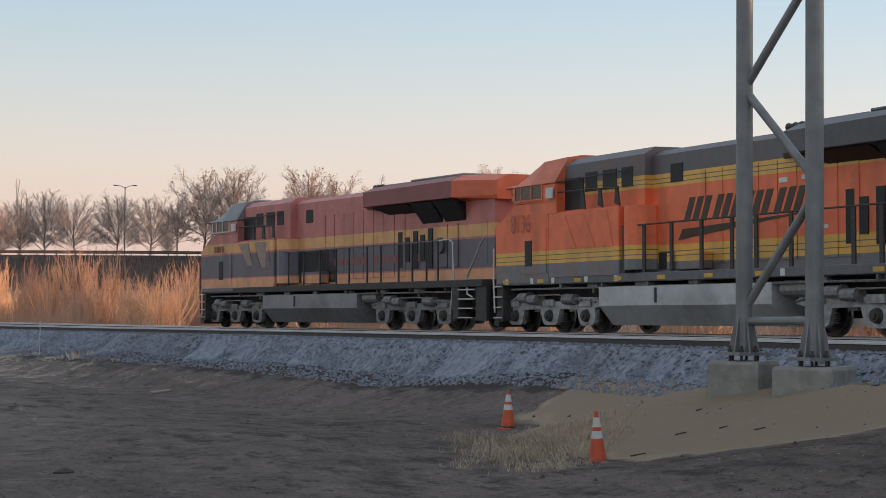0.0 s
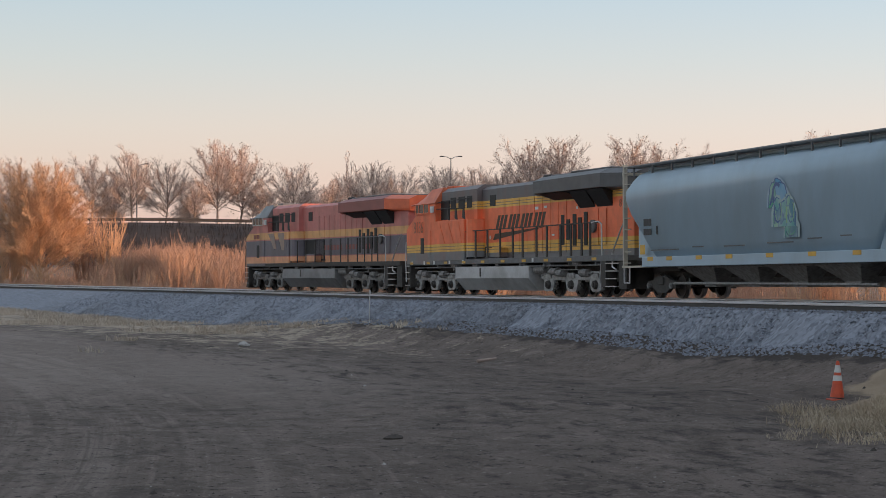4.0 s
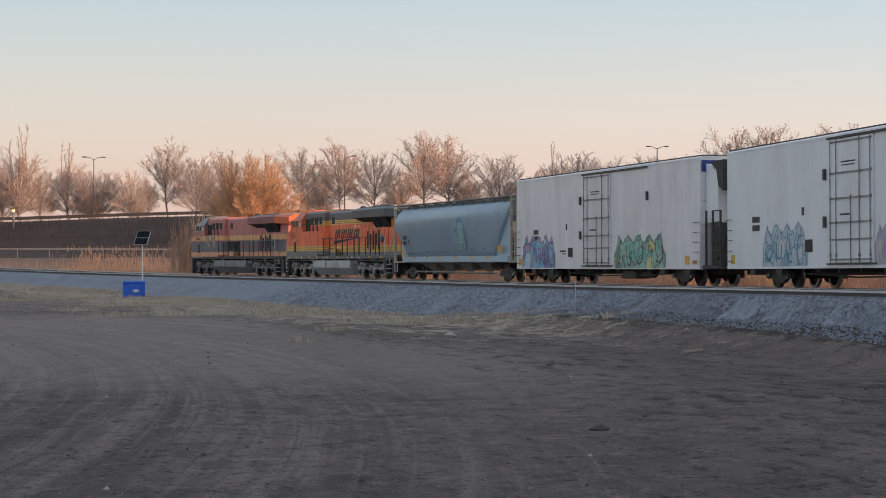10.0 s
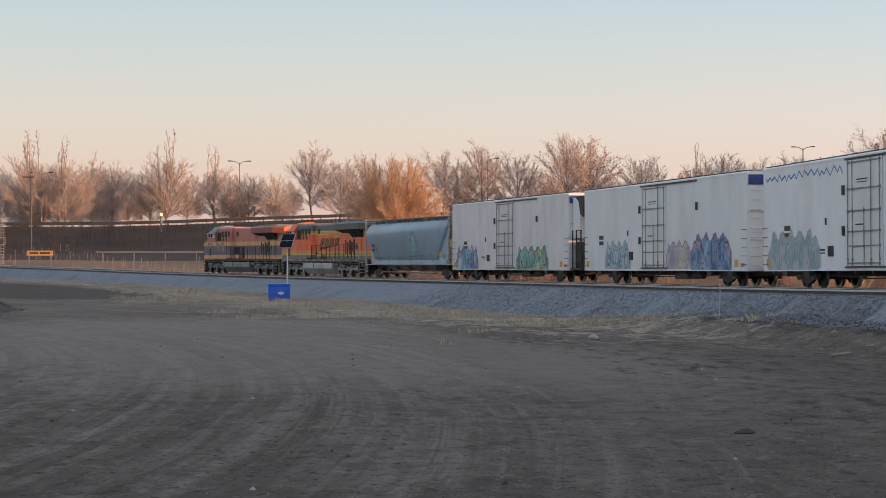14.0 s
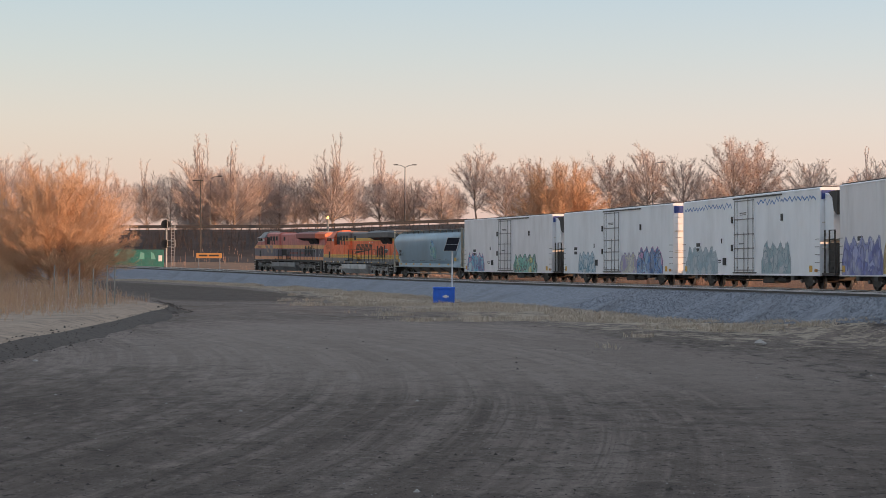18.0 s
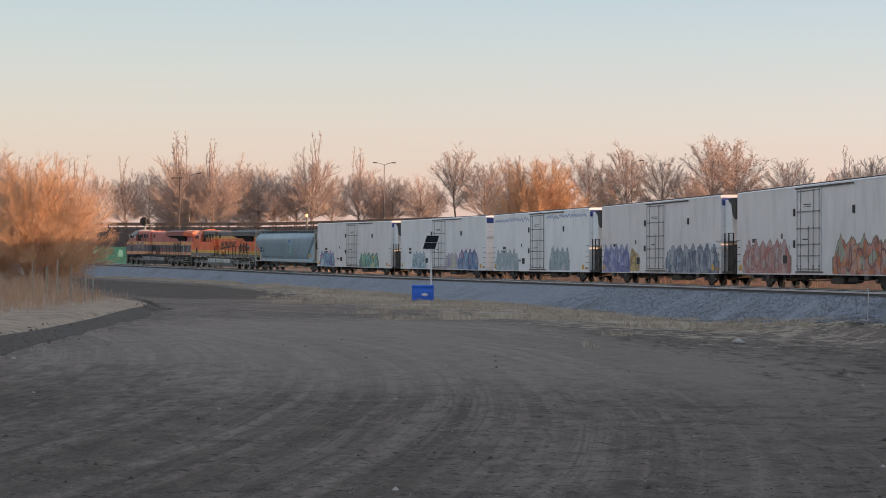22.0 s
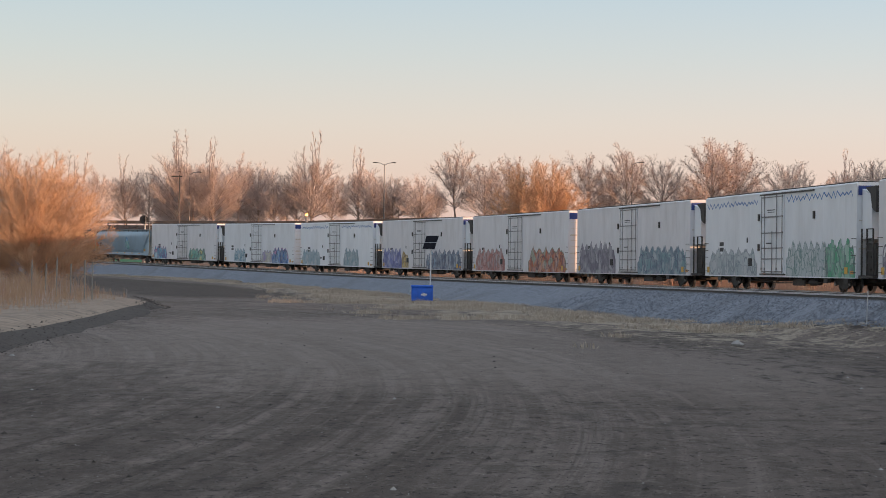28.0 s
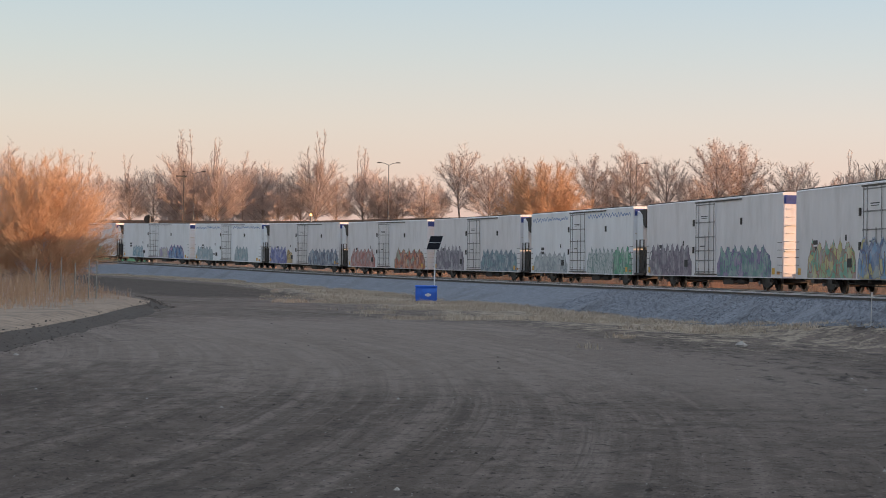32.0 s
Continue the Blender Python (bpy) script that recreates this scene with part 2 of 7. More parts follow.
M_GRASS = surface("dry_tan_grass", (0.56, 0.47, 0.375), (0.4, 0.33, 0.26), 0.85, scale=0.35)
M_REED = surface("dry_reed_stalks", (0.55, 0.37, 0.24), (0.44, 0.29, 0.185), 0.85, scale=0.4)
M_TIE = surface("weathered_tie_wood", (0.065, 0.056, 0.05), (0.045, 0.038, 0.034), 0.9, scale=5, random_tint=0.25)
M_RAILSIDE = surface("rusty_rail_side", (0.07, 0.062, 0.06), (0.05, 0.045, 0.043), 0.6, metal=0.1, scale=6)
M_CLOD = surface("dark_clod", (0.05, 0.042, 0.037), (0.075, 0.062, 0.052), 0.95, scale=20, bump=0.4)
M_FOULED = surface("greasy_track_stone", (0.1, 0.098, 0.1), (0.065, 0.062, 0.062), 0.85, scale=9.0, stain=(0.045, 0.04, 0.038), stain_scale=0.5, stain_amount=0.5, bump=0.5, bump_scale=9)
M_STONE = surface("pale_stone", (0.42, 0.4, 0.37), (0.33, 0.31, 0.29), 0.9, scale=8, bump=0.2)


def ballast_material():
    """Crushed grey stone: each cell of a stone-sized pattern has its own grey and its own height."""
    m = bpy.data.materials.new("crushed_stone")
    m.use_nodes = True
    n, l = m.node_tree.nodes, m.node_tree.links
    b = n["Principled BSDF"]
    b.inputs["Roughness"].default_value = 0.85
    tc = n.new("ShaderNodeTexCoord")
    v = n.new("ShaderNodeTexVoronoi")
    v.inputs["Scale"].default_value = 9.0
    l.new(tc.outputs["Object"], v.inputs["Vector"])
    bw = n.new("ShaderNodeSeparateColor")
    l.new(v.outputs["Color"], bw.inputs[0])
    ramp = n.new("ShaderNodeValToRGB")
    ramp.color_ramp.elements[0].color = (0.14, 0.152, 0.18, 1)
    ramp.color_ramp.elements[1].color = (0.265, 0.285, 0.33, 1)
    l.new(bw.outputs[0], ramp.inputs[0])
    big = n.new("ShaderNodeTexNoise")
    big.inputs["Scale"].default_value, big.inputs["Detail"].default_value = 0.25, 7
    l.new(tc.outputs["Object"], big.inputs["Vector"])
    rr = n.new("ShaderNodeMapRange")
    rr.inputs[1].default_value, rr.inputs[2].default_value, rr.inputs[4].default_value = 0.5, 0.75, 0.55
    l.new(big.outputs["Fac"], rr.inputs[0])
    mx = n.new("ShaderNodeMix")
    mx.data_type = "RGBA"
    mx.inputs[7].default_value = (0.12, 0.115, 0.115, 1)
    l.new(ramp.outputs[0], mx.inputs[6])
    l.new(rr.outputs[0], mx.inputs[0])
    l.new(mx.outputs[2], b.inputs["Base Color"])
    bp = n.new("ShaderNodeBump")
    bp.inputs["Strength"].default_value, bp.inputs["Distance"].default_value = 0.6, 0.05
    l.new(bw.outputs[1], bp.inputs["Height"])
    l.new(bp.outputs[0], b.inputs["Normal"])
    return m


def dirt_material():
    """Packed dark dirt with pale dust, dampened and darker patches, faint tyre streaks and pebbles."""
    m = bpy.data.materials.new("packed_dirt")
    m.use_nodes = True
    n, l = m.node_tree.nodes, m.node_tree.links
    b = n["Principled BSDF"]
    b.inputs["Roughness"].default_value = 0.95
    b.inputs["Specular IOR Level"].default_value = 0.2
    tc = n.new("ShaderNodeTexCoord")

    def noise_of(scale, detail=6, rough=0.55, stretch=None):
        t = n.new("ShaderNodeTexNoise")
        t.inputs["Scale"].default_value, t.inputs["Detail"].default_value, t.inputs["Roughness"].default_value = scale, detail, rough
        if stretch:
            mp = n.new("ShaderNodeMapping")
            mp.inputs["Rotation"].default_value, mp.inputs["Scale"].default_value = (0, 0, stretch[2]), (stretch[0], stretch[1], 1)
            l.new(tc.outputs["Object"], mp.inputs["Vector"])
            l.new(mp.outputs[0], t.inputs["Vector"])
        else:
            l.new(tc.outputs["Object"], t.inputs["Vector"])
        return t

    def ruts(shift, across, along):
        """Streaks that follow the yard's bending road: noise laid out along arcs round a far centre."""
        sep = n.new("ShaderNodeSeparateXYZ")
        l.new(tc.outputs["Object"], sep.inputs[0])

        def maths(op, a, b=None):
            k = n.new("ShaderNodeMath")
            k.operation = op
            for i, v in enumerate((a, b)):
                if v is None:
                    continue
                if isinstance(v, (int, float)):
                    k.inputs[i].default_value = v
                else:
                    l.new(v, k.inputs[i])
            return k.outputs[0]
        dx, dy = maths("ADD", sep.outputs[0], 95.0), maths("SUBTRACT", sep.outputs[1], 38.0)
        r = maths("POWER", maths("ADD", maths("MULTIPLY", dx, dx), maths("MULTIPLY", dy, dy)), 0.5)
        a = maths("ARCTAN2", dy, dx)
        com = n.new("ShaderNodeCombineXYZ")
        l.new(maths("MULTIPLY", r, across), com.inputs[0])
        l.new(maths("MULTIPLY", a, along), com.inputs[1])
        com.inputs[2].default_value = shift
        t = n.new("ShaderNodeTexNoise")
        t.inputs["Scale"].default_value, t.inputs["Detail"].default_value, t.inputs["Roughness"].default_value, t.inputs["Distortion"].default_value = 0.7, 8, 0.65, 0.3
        l.new(com.outputs[0], t.inputs["Vector"])
        worn = n.new("ShaderNodeAttribute")
        worn.attribute_name = "worn"
        return maths("MULTIPLY", t.outputs["Fac"], worn.outputs["Fac"])

    def layer(base, fac, lo, hi, top, col):
        r = n.new("ShaderNodeMapRange")
        r.inputs[1].default_value, r.inputs[2].default_value, r.inputs[4].default_value = lo, hi, top
        l.new(fac, r.inputs[0])
        x = n.new("ShaderNodeMix")
        x.data_type = "RGBA"
        x.inputs[7].default_value = (*col, 1)
        if isinstance(base, tuple):
            x.inputs[6].default_value = (*base, 1)
        else:
            l.new(base, x.inputs[6])
        l.new(r.outputs[0], x.inputs[0])
        return x.outputs[2]

    c = layer((0.162, 0.129, 0.11), noise_of(0.11, 8, 0.62, (1.0, 0.3, 0.12)).outputs["Fac"], 0.42, 0.62, 0.7, (0.28, 0.227, 0.197))
    c = layer(c, ruts(0.0, 1.1, 2.6), 0.48, 0.6, 0.7, (0.33, 0.27, 0.236))
    c = layer(c, ruts(1.7, 1.3, 2.6), 0.52, 0.7, 0.5, (0.105, 0.083, 0.07))
    c = layer(c, ruts(4.1, 4.6, 6.0), 0.5, 0.62, 0.5, (0.34, 0.28, 0.245))
    c = layer(c, ruts(6.3, 5.5, 6.0), 0.52, 0.64, 0.55, (0.1, 0.08, 0.067))
    c = layer(c, noise_of(1.3, 11, 0.84, (1.0, 0.5, 0.1)).outputs["Fac"], 0.5, 0.58, 0.6, (0.11, 0.088, 0.073))
    c = layer(c, noise_of(1.7, 11, 0.86, (1.0, 0.55, 0.3)).outputs["Fac"], 0.53, 0.61, 0.5, (0.38, 0.315, 0.27))
    c = layer(c, noise_of(4.5, 8, 0.75, (1.0, 0.6, 0.0)).outputs["Fac"], 0.57, 0.62, 0.8, (0.045, 0.037, 0.032))
    c = layer(c, noise_of(0.55, 12, 0.82, (1.0, 0.8, 0.6)).outputs["Fac"], 0.53, 0.6, 0.55, (0.085, 0.07, 0.06))
    c = layer(c, noise_of(9.0, 6, 0.7).outputs["Fac"], 0.59, 0.64, 0.75, (0.05, 0.042, 0.036))
    c = layer(c, noise_of(13.0, 5, 0.7).outputs["Fac"], 0.62, 0.66, 0.6, (0.4, 0.345, 0.3))
    # damp road surface at the bend with other darker ground, and the mound's sand
    for name, lo, hi, top, col in (("dusty", 0.95, 1.5, 0.5, (0.36, 0.298, 0.26)), ("damp_dark", 0.85, 1.15, 0.75, (0.085, 0.067, 0.056)), ("debris", 0.92, 1.06, 0.85, (0.06, 0.05, 0.045)), ("sand", 0.8, 1.05, 0.92, (0.47, 0.36, 0.25)), ("sand", 1.12, 1.3, 0.5, (0.33, 0.25, 0.175))):
        at = n.new("ShaderNodeAttribute")
        at.attribute_name = name
        ad = n.new("ShaderNodeMath")
        ad.operation = "ADD"
        l.new(at.outputs["Fac"], ad.inputs[0])
        l.new(noise_of(1.1 + hi, 9, 0.7, (1.0, 0.35, 0.0)).outputs["Fac"], ad.inputs[1])
        c = layer(c, ad.outputs[0], lo, hi, top, col)
    # straw litter where dry grass grows
    cov = n.new("ShaderNodeAttribute")
    cov.attribute_name = "cover"
    add = n.new("ShaderNodeMath")
    add.operation = "ADD"
    l.new(cov.outputs["Fac"], add.inputs[0])
    wider = n.new("ShaderNodeMapRange")
    wider.inputs[1].default_value, wider.inputs[2].default_value = 0.36, 0.64
    l.new(noise_of(1.2, 11, 0.84, (1.0, 0.5, 0.0)).outputs["Fac"], wider.inputs[0])
    l.new(wider.outputs[0], add.inputs[1])
    c = layer(c, add.outputs[0], 0.98, 1.2, 0.85, (0.5, 0.415, 0.32))
    v = n.new("ShaderNodeTexVoronoi")
    v.inputs["Scale"].default_value = 4.0
    l.new(tc.outputs["Object"], v.inputs["Vector"])
    sc = n.new("ShaderNodeSeparateColor")
    l.new(v.outputs["Color"], sc.inputs[0])
    near = n.new("ShaderNodeMath")
    near.operation = "LESS_THAN"
    near.inputs[1].default_value = 0.14
    l.new(v.outputs["Distance"], near.inputs[0])
    few = n.new("ShaderNodeMath")
    few.operation = "GREATER_THAN"
    few.inputs[1].default_value = 0.82
    l.new(sc.outputs[0], few.inputs[0])
    both = n.new("ShaderNodeMath")
    both.operation = "MULTIPLY"
    l.new(near.outputs[0], both.inputs[0])
    l.new(few.outputs[0], both.inputs[1])
    c = layer(c, both.outputs[0], 0.0, 1.0, 0.5, (0.36, 0.32, 0.29))
    l.new(c, b.inputs["Base Color"])
    bp = n.new("ShaderNodeBump")
    bp.inputs["Strength"].default_value, bp.inputs["Distance"].default_value = 1.0, 0.2
    l.new(noise_of(2.6, 10, 0.75).outputs["Fac"], bp.inputs["Height"])
    l.new(bp.outputs[0], b.inputs["Normal"])
    return m


M_BALLAST = ballast_material()
M_DIRT = dirt_material()
# bank slope kept nearly black to paint in the shade lying on it
M_SLOPE = surface("shaded_brush_slope", (0.055, 0.044, 0.042), (0.035, 0.029, 0.028), 0.95, scale=0.5, stain=(0.075, 0.058, 0.05), stain_scale=0.08, stain_amount=0.6, bump=0.8, bump_scale=1.5)
M_FIELD = surface("dry_field", (0.23, 0.145, 0.095), (0.17, 0.11, 0.075), 0.95, scale=0.6, stain=(0.12, 0.085, 0.065), stain_scale=0.06, stain_amount=0.6, bump=0.5, bump_scale=2)


# ---- building blocks ----
class Shape:
    """Collects vertices and faces, with a material slot for each face."""

    def __init__(self):
        self.v, self.f, self.m = [], [], []

    def add(self, verts, faces, slot=0):
        k = len(self.v)
        self.v += [tuple(p) for p in verts]
        self.f += [tuple(k + i for i in f) for f in faces]
        self.m += [slot] * len(faces)
        return self

    def box(self, x0, y0, z0, x1, y1, z1, slot=0, cut=0.0):
        x0, x1, y0, y1, z0, z1 = min(x0, x1), max(x0, x1), min(y0, y1), max(y0, y1), min(z0, z1), max(z0, z1)
        if cut <= 0:
            return self.add([(x0, y0, z0), (x1, y0, z0), (x1, y1, z0), (x0, y1, z0), (x0, y0, z1), (x1, y0, z1), (x1, y1, z1), (x0, y1, z1)],
                            [(0, 3, 2, 1), (4, 5, 6, 7), (0, 1, 5, 4), (1, 2, 6, 5), (2, 3, 7, 6), (3, 0, 4, 7)], slot)
        c = cut
        ring = [(y0 + c, z0), (y1 - c, z0), (y1, z0 + c), (y1, z1 - c), (y1 - c, z1), (y0 + c, z1), (y0, z1 - c), (y0, z0 + c)]
        inner = [(y0 + 2 * c, z0 + c), (y1 - 2 * c, z0 + c), (y1 - c, z0 + 2 * c), (y1 - c, z1 - 2 * c), (y1 - 2 * c, z1 - c), (y0 + 2 * c, z1 - c), (y0 + c, z1 - 2 * c), (y0 + c, z0 + 2 * c)]
        vs = [(x0, *p) for p in inner] + [(x0 + c, *p) for p in ring] + [(x1 - c, *p) for p in ring] + [(x1, *p) for p in inner]
        fs = [tuple(range(7, -1, -1)), tuple(range(24, 32))]
        for k in range(3):
            for i in range(8):
                j = (i + 1) % 8
                fs.append((k * 8 + i, k * 8 + j, k * 8 + 8 + j, k * 8 + 8 + i))
        return self.add(vs, fs, slot)

    def prism(self, pts, a, b, axis="y", slot=0):
        """Extrudes a closed outline. axis y: points are (x, z); axis x: (y, z); axis z: (x, y)."""
        put = {"y": lambda p, t: (p[0], t, p[1]), "x": lambda p, t: (t, p[0], p[1]), "z": lambda p, t: (p[0], p[1], t)}[axis]
        n = len(pts)
        vs = [put(p, a) for p in pts] + [put(p, b) for p in pts]
        fs = [tuple(range(n)), tuple(range(2 * n - 1, n - 1, -1))] + [(i, n + i, n + (i + 1) % n, (i + 1) % n) for i in range(n)]
        return self.add(vs, fs, slot)

    def tube(self, p, q, r, r2=None, n=6, slot=0, caps=True):
        p, q = Vector(p), Vector(q)
        d = (q - p)
        if d.length < 1e-6:
            return self
        d.normalize()
        a = d.orthogonal().normalized()
        b = d.cross(a)
        r2 = r if r2 is None else r2
        ring = [(math.cos(2 * math.pi * i / n), math.sin(2 * math.pi * i / n)) for i in range(n)]
        vs = [p + (a * c + b * s) * r for c, s in ring] + [q + (a * c + b * s) * r2 for c, s in ring]
        fs = [(i, (i + 1) % n, n + (i + 1) % n, n + i) for i in range(n)]
        if caps:
            fs += [tuple(range(n - 1, -1, -1)), tuple(range(n, 2 * n))]
        return self.add(vs, fs, slot)

    def pipe(self, pts, r, n=6, slot=0):
        for p, q in zip(pts, pts[1:]):
            self.tube(p, q, r, n=n, slot=slot)
        return self

    def loft(self, rings, slot=0, caps=True):
        """Skin over rings of equal count."""
        n = len(rings[0])
        vs = [p for r in rings for p in r]
        fs = []
        for k in range(len(rings) - 1):
            for i in range(n):
                fs.append((k * n + i, k * n + (i + 1) % n, (k + 1) * n + (i + 1) % n, (k + 1) * n + i))
        if caps:
            fs += [tuple(range(n - 1, -1, -1)), tuple(range((len(rings) - 1) * n, len(rings) * n))]
        return self.add(vs, fs, slot)

    def mesh(self, name, mats, tidy=True):
        me = bpy.data.meshes.new(name)
        me.from_pydata(self.v, [], self.f)
        for m in (mats if isinstance(mats, (list, tuple)) else [mats]):
            me.materials.append(m)
        if max(self.m, default=0) > 0:
            me.polygons.foreach_set("material_index", self.m)
        if tidy and len(self.f) < 20000:
            bm = bmesh.new()
            bm.from_mesh(me)
            bmesh.ops.recalc_face_normals(bm, faces=bm.faces)
            bm.to_mesh(me)
            bm.free()
        me.update()
        return me


def part(name, shape, mats, parent, label="", at=None):
    """One mesh object under a thing or under a part."""
    ob = new(name, shape.mesh(name, mats) if isinstance(shape, Shape) else shape)
    ob.parent = parent
    if at is not None:
        ob.matrix_basis = at
    return tagged(ob, label=label)


def thing(name, label, category, group="", kind="", data=None):
    return tagged(new(name, data), label, category, group, kind)

# ---- train ----
def banded(name, bands, rough=0.48, stain=(0.12, 0.07, 0.05), stain_amount=0.4):
    """Paint in level bands over the height above the rail: rows of (from this height, colour), with fading and grime."""
    m = surface(name, (1, 1, 1), (0.86, 0.86, 0.86), rough, scale=3.0)
    n, l = m.node_tree.nodes, m.node_tree.links
    b = n["Principled BSDF"]
    grain = b.inputs["Base Color"].links[0].from_socket
    tc = n.new("ShaderNodeTexCoord")
    sep = n.new("ShaderNodeSeparateXYZ")
    l.new(tc.outputs["Object"], sep.inputs[0])
    mr = n.new("ShaderNodeMapRange")
    mr.inputs[2].default_value = 6.0
    l.new(sep.outputs[2], mr.inputs[0])
    ramp = n.new("ShaderNodeValToRGB")
    ramp.color_ramp.interpolation = "CONSTANT"
    els = ramp.color_ramp.elements
    els[0].position, els[0].color = bands[0][0] / 6, (*bands[0][1], 1)
    els[1].position, els[1].color = bands[1][0] / 6, (*bands[1][1], 1)
    for z, c in bands[2:]:
        e = els.new(z / 6)
        e.color = (*c, 1)
    l.new(mr.outputs[0], ramp.inputs[0])
    mul = n.new("ShaderNodeMix")
    mul.data_type, mul.blend_type = "RGBA", "MULTIPLY"
    mul.inputs[0].default_value = 1
    l.new(ramp.outputs[0], mul.inputs[6])
    l.new(grain, mul.inputs[7])
    ns = n.new("ShaderNodeTexNoise")
    ns.inputs["Scale"].default_value, ns.inputs["Detail"].default_value = 0.9, 8
    mp = n.new("ShaderNodeMapping")
    mp.inputs["Scale"].default_value = (1.6, 1, 0.4)
    l.new(tc.outputs["Object"], mp.inputs[0])
    l.new(mp.outputs[0], ns.inputs["Vector"])
    r2 = n.new("ShaderNodeMapRange")
    r2.inputs[1].default_value, r2.inputs[2].default_value, r2.inputs[4].default_value = 0.45, 0.75, stain_amount
    l.new(ns.outputs["Fac"], r2.inputs[0])
    m2 = n.new("ShaderNodeMix")
    m2.data_type = "RGBA"
    m2.inputs[7].default_value = (*stain, 1)
    l.new(mul.outputs[2], m2.inputs[6])
    l.new(r2.outputs[0], m2.inputs[0])
    l.new(m2.outputs[2], b.inputs["Base Color"])
    return m


RED, YEL, DGR, ORA = (0.6, 0.2, 0.175), (0.82, 0.43, 0.17), (0.16, 0.145, 0.17), (0.86, 0.4, 0.21)
BOR, BYE, BSL, BDK = (0.98, 0.205, 0.08), (0.9, 0.5, 0.1), (0.14, 0.135, 0.14), (0.2, 0.2, 0.205)
KINGS = banded("red_yellow_and_black_paint", [(0, DGR), (1.64, ORA), (2.0, RED), (2.06, DGR), (3.0, RED), (3.07, YEL), (3.45, RED)])
PUMPKIN_CAB = banded("orange_cab_paint", [(0, BDK), (2.02, BYE), (2.13, BSL), (2.15, BYE), (2.26, BSL), (2.28, BYE), (2.4, BOR)], stain=(0.3, 0.07, 0.03))
PUMPKIN = banded("orange_hood_paint", [(0, BDK), (1.9, BYE), (2.06, BSL), (2.08, BYE), (2.2, BSL), (2.22, BYE), (2.38, BOR), (3.95, BYE), (4.05, BSL),
                                       (4.07, BYE), (4.17, BSL), (4.19, BYE), (4.3, BSL)], stain=(0.22, 0.07, 0.04))


def wheel_shape(r, y):
    """A wheel with flange, tread, dished web and hub, on one side of an axle; y is the outer face's side and place."""
    sg = 1 if y > 0 else -1
    prof = [(r, -0.02), (r, -0.11), (r + 0.025, -0.125), (r + 0.02, -0.15), (r - 0.09, -0.15)]
    web = [(0.02, 0.03), (0.1, 0.03), (0.12, -0.03), (r - 0.1, -0.05), (r - 0.09, 0.0), (r - 0.01, 0.0), (r, -0.02)]
    g = Shape()
    n = 20
    for rows, slot in ((web, 0), (prof, 1)):
        k = len(rows)
        vs = [(math.cos(2 * math.pi * i / n) * a, y + sg * b, math.sin(2 * math.pi * i / n) * a) for i in range(n) for a, b in rows]
        fs = [(i * k + j, ((i + 1) % n) * k + j, ((i + 1) % n) * k + j + 1, i * k + j + 1) for i in range(n) for j in range(k - 1)]
        g.add(vs, fs, slot)
    return g


MESH = {}


def shared(key, build, mats):
    if key not in MESH:
        MESH[key] = build().mesh(key, mats)
    return MESH[key]


def put_wheels(bogie, xs, r, gauge=0.80):
    for x in xs:
        for y in (gauge, -gauge):
            me = shared("wheel_%d_%d" % (round(r * 100), y > 0), lambda: wheel_shape(r, y), [M_WHEEL, M_TREAD])
            part("wheel", me, None, bogie, at=pose(x, 0, r))
        ax = shared("axle", lambda: Shape().tube((0, -0.7, 0), (0, 0.7, 0), 0.09, n=8), M_WHEEL)
        part("axle", ax, None, bogie, at=pose(x, 0, r))


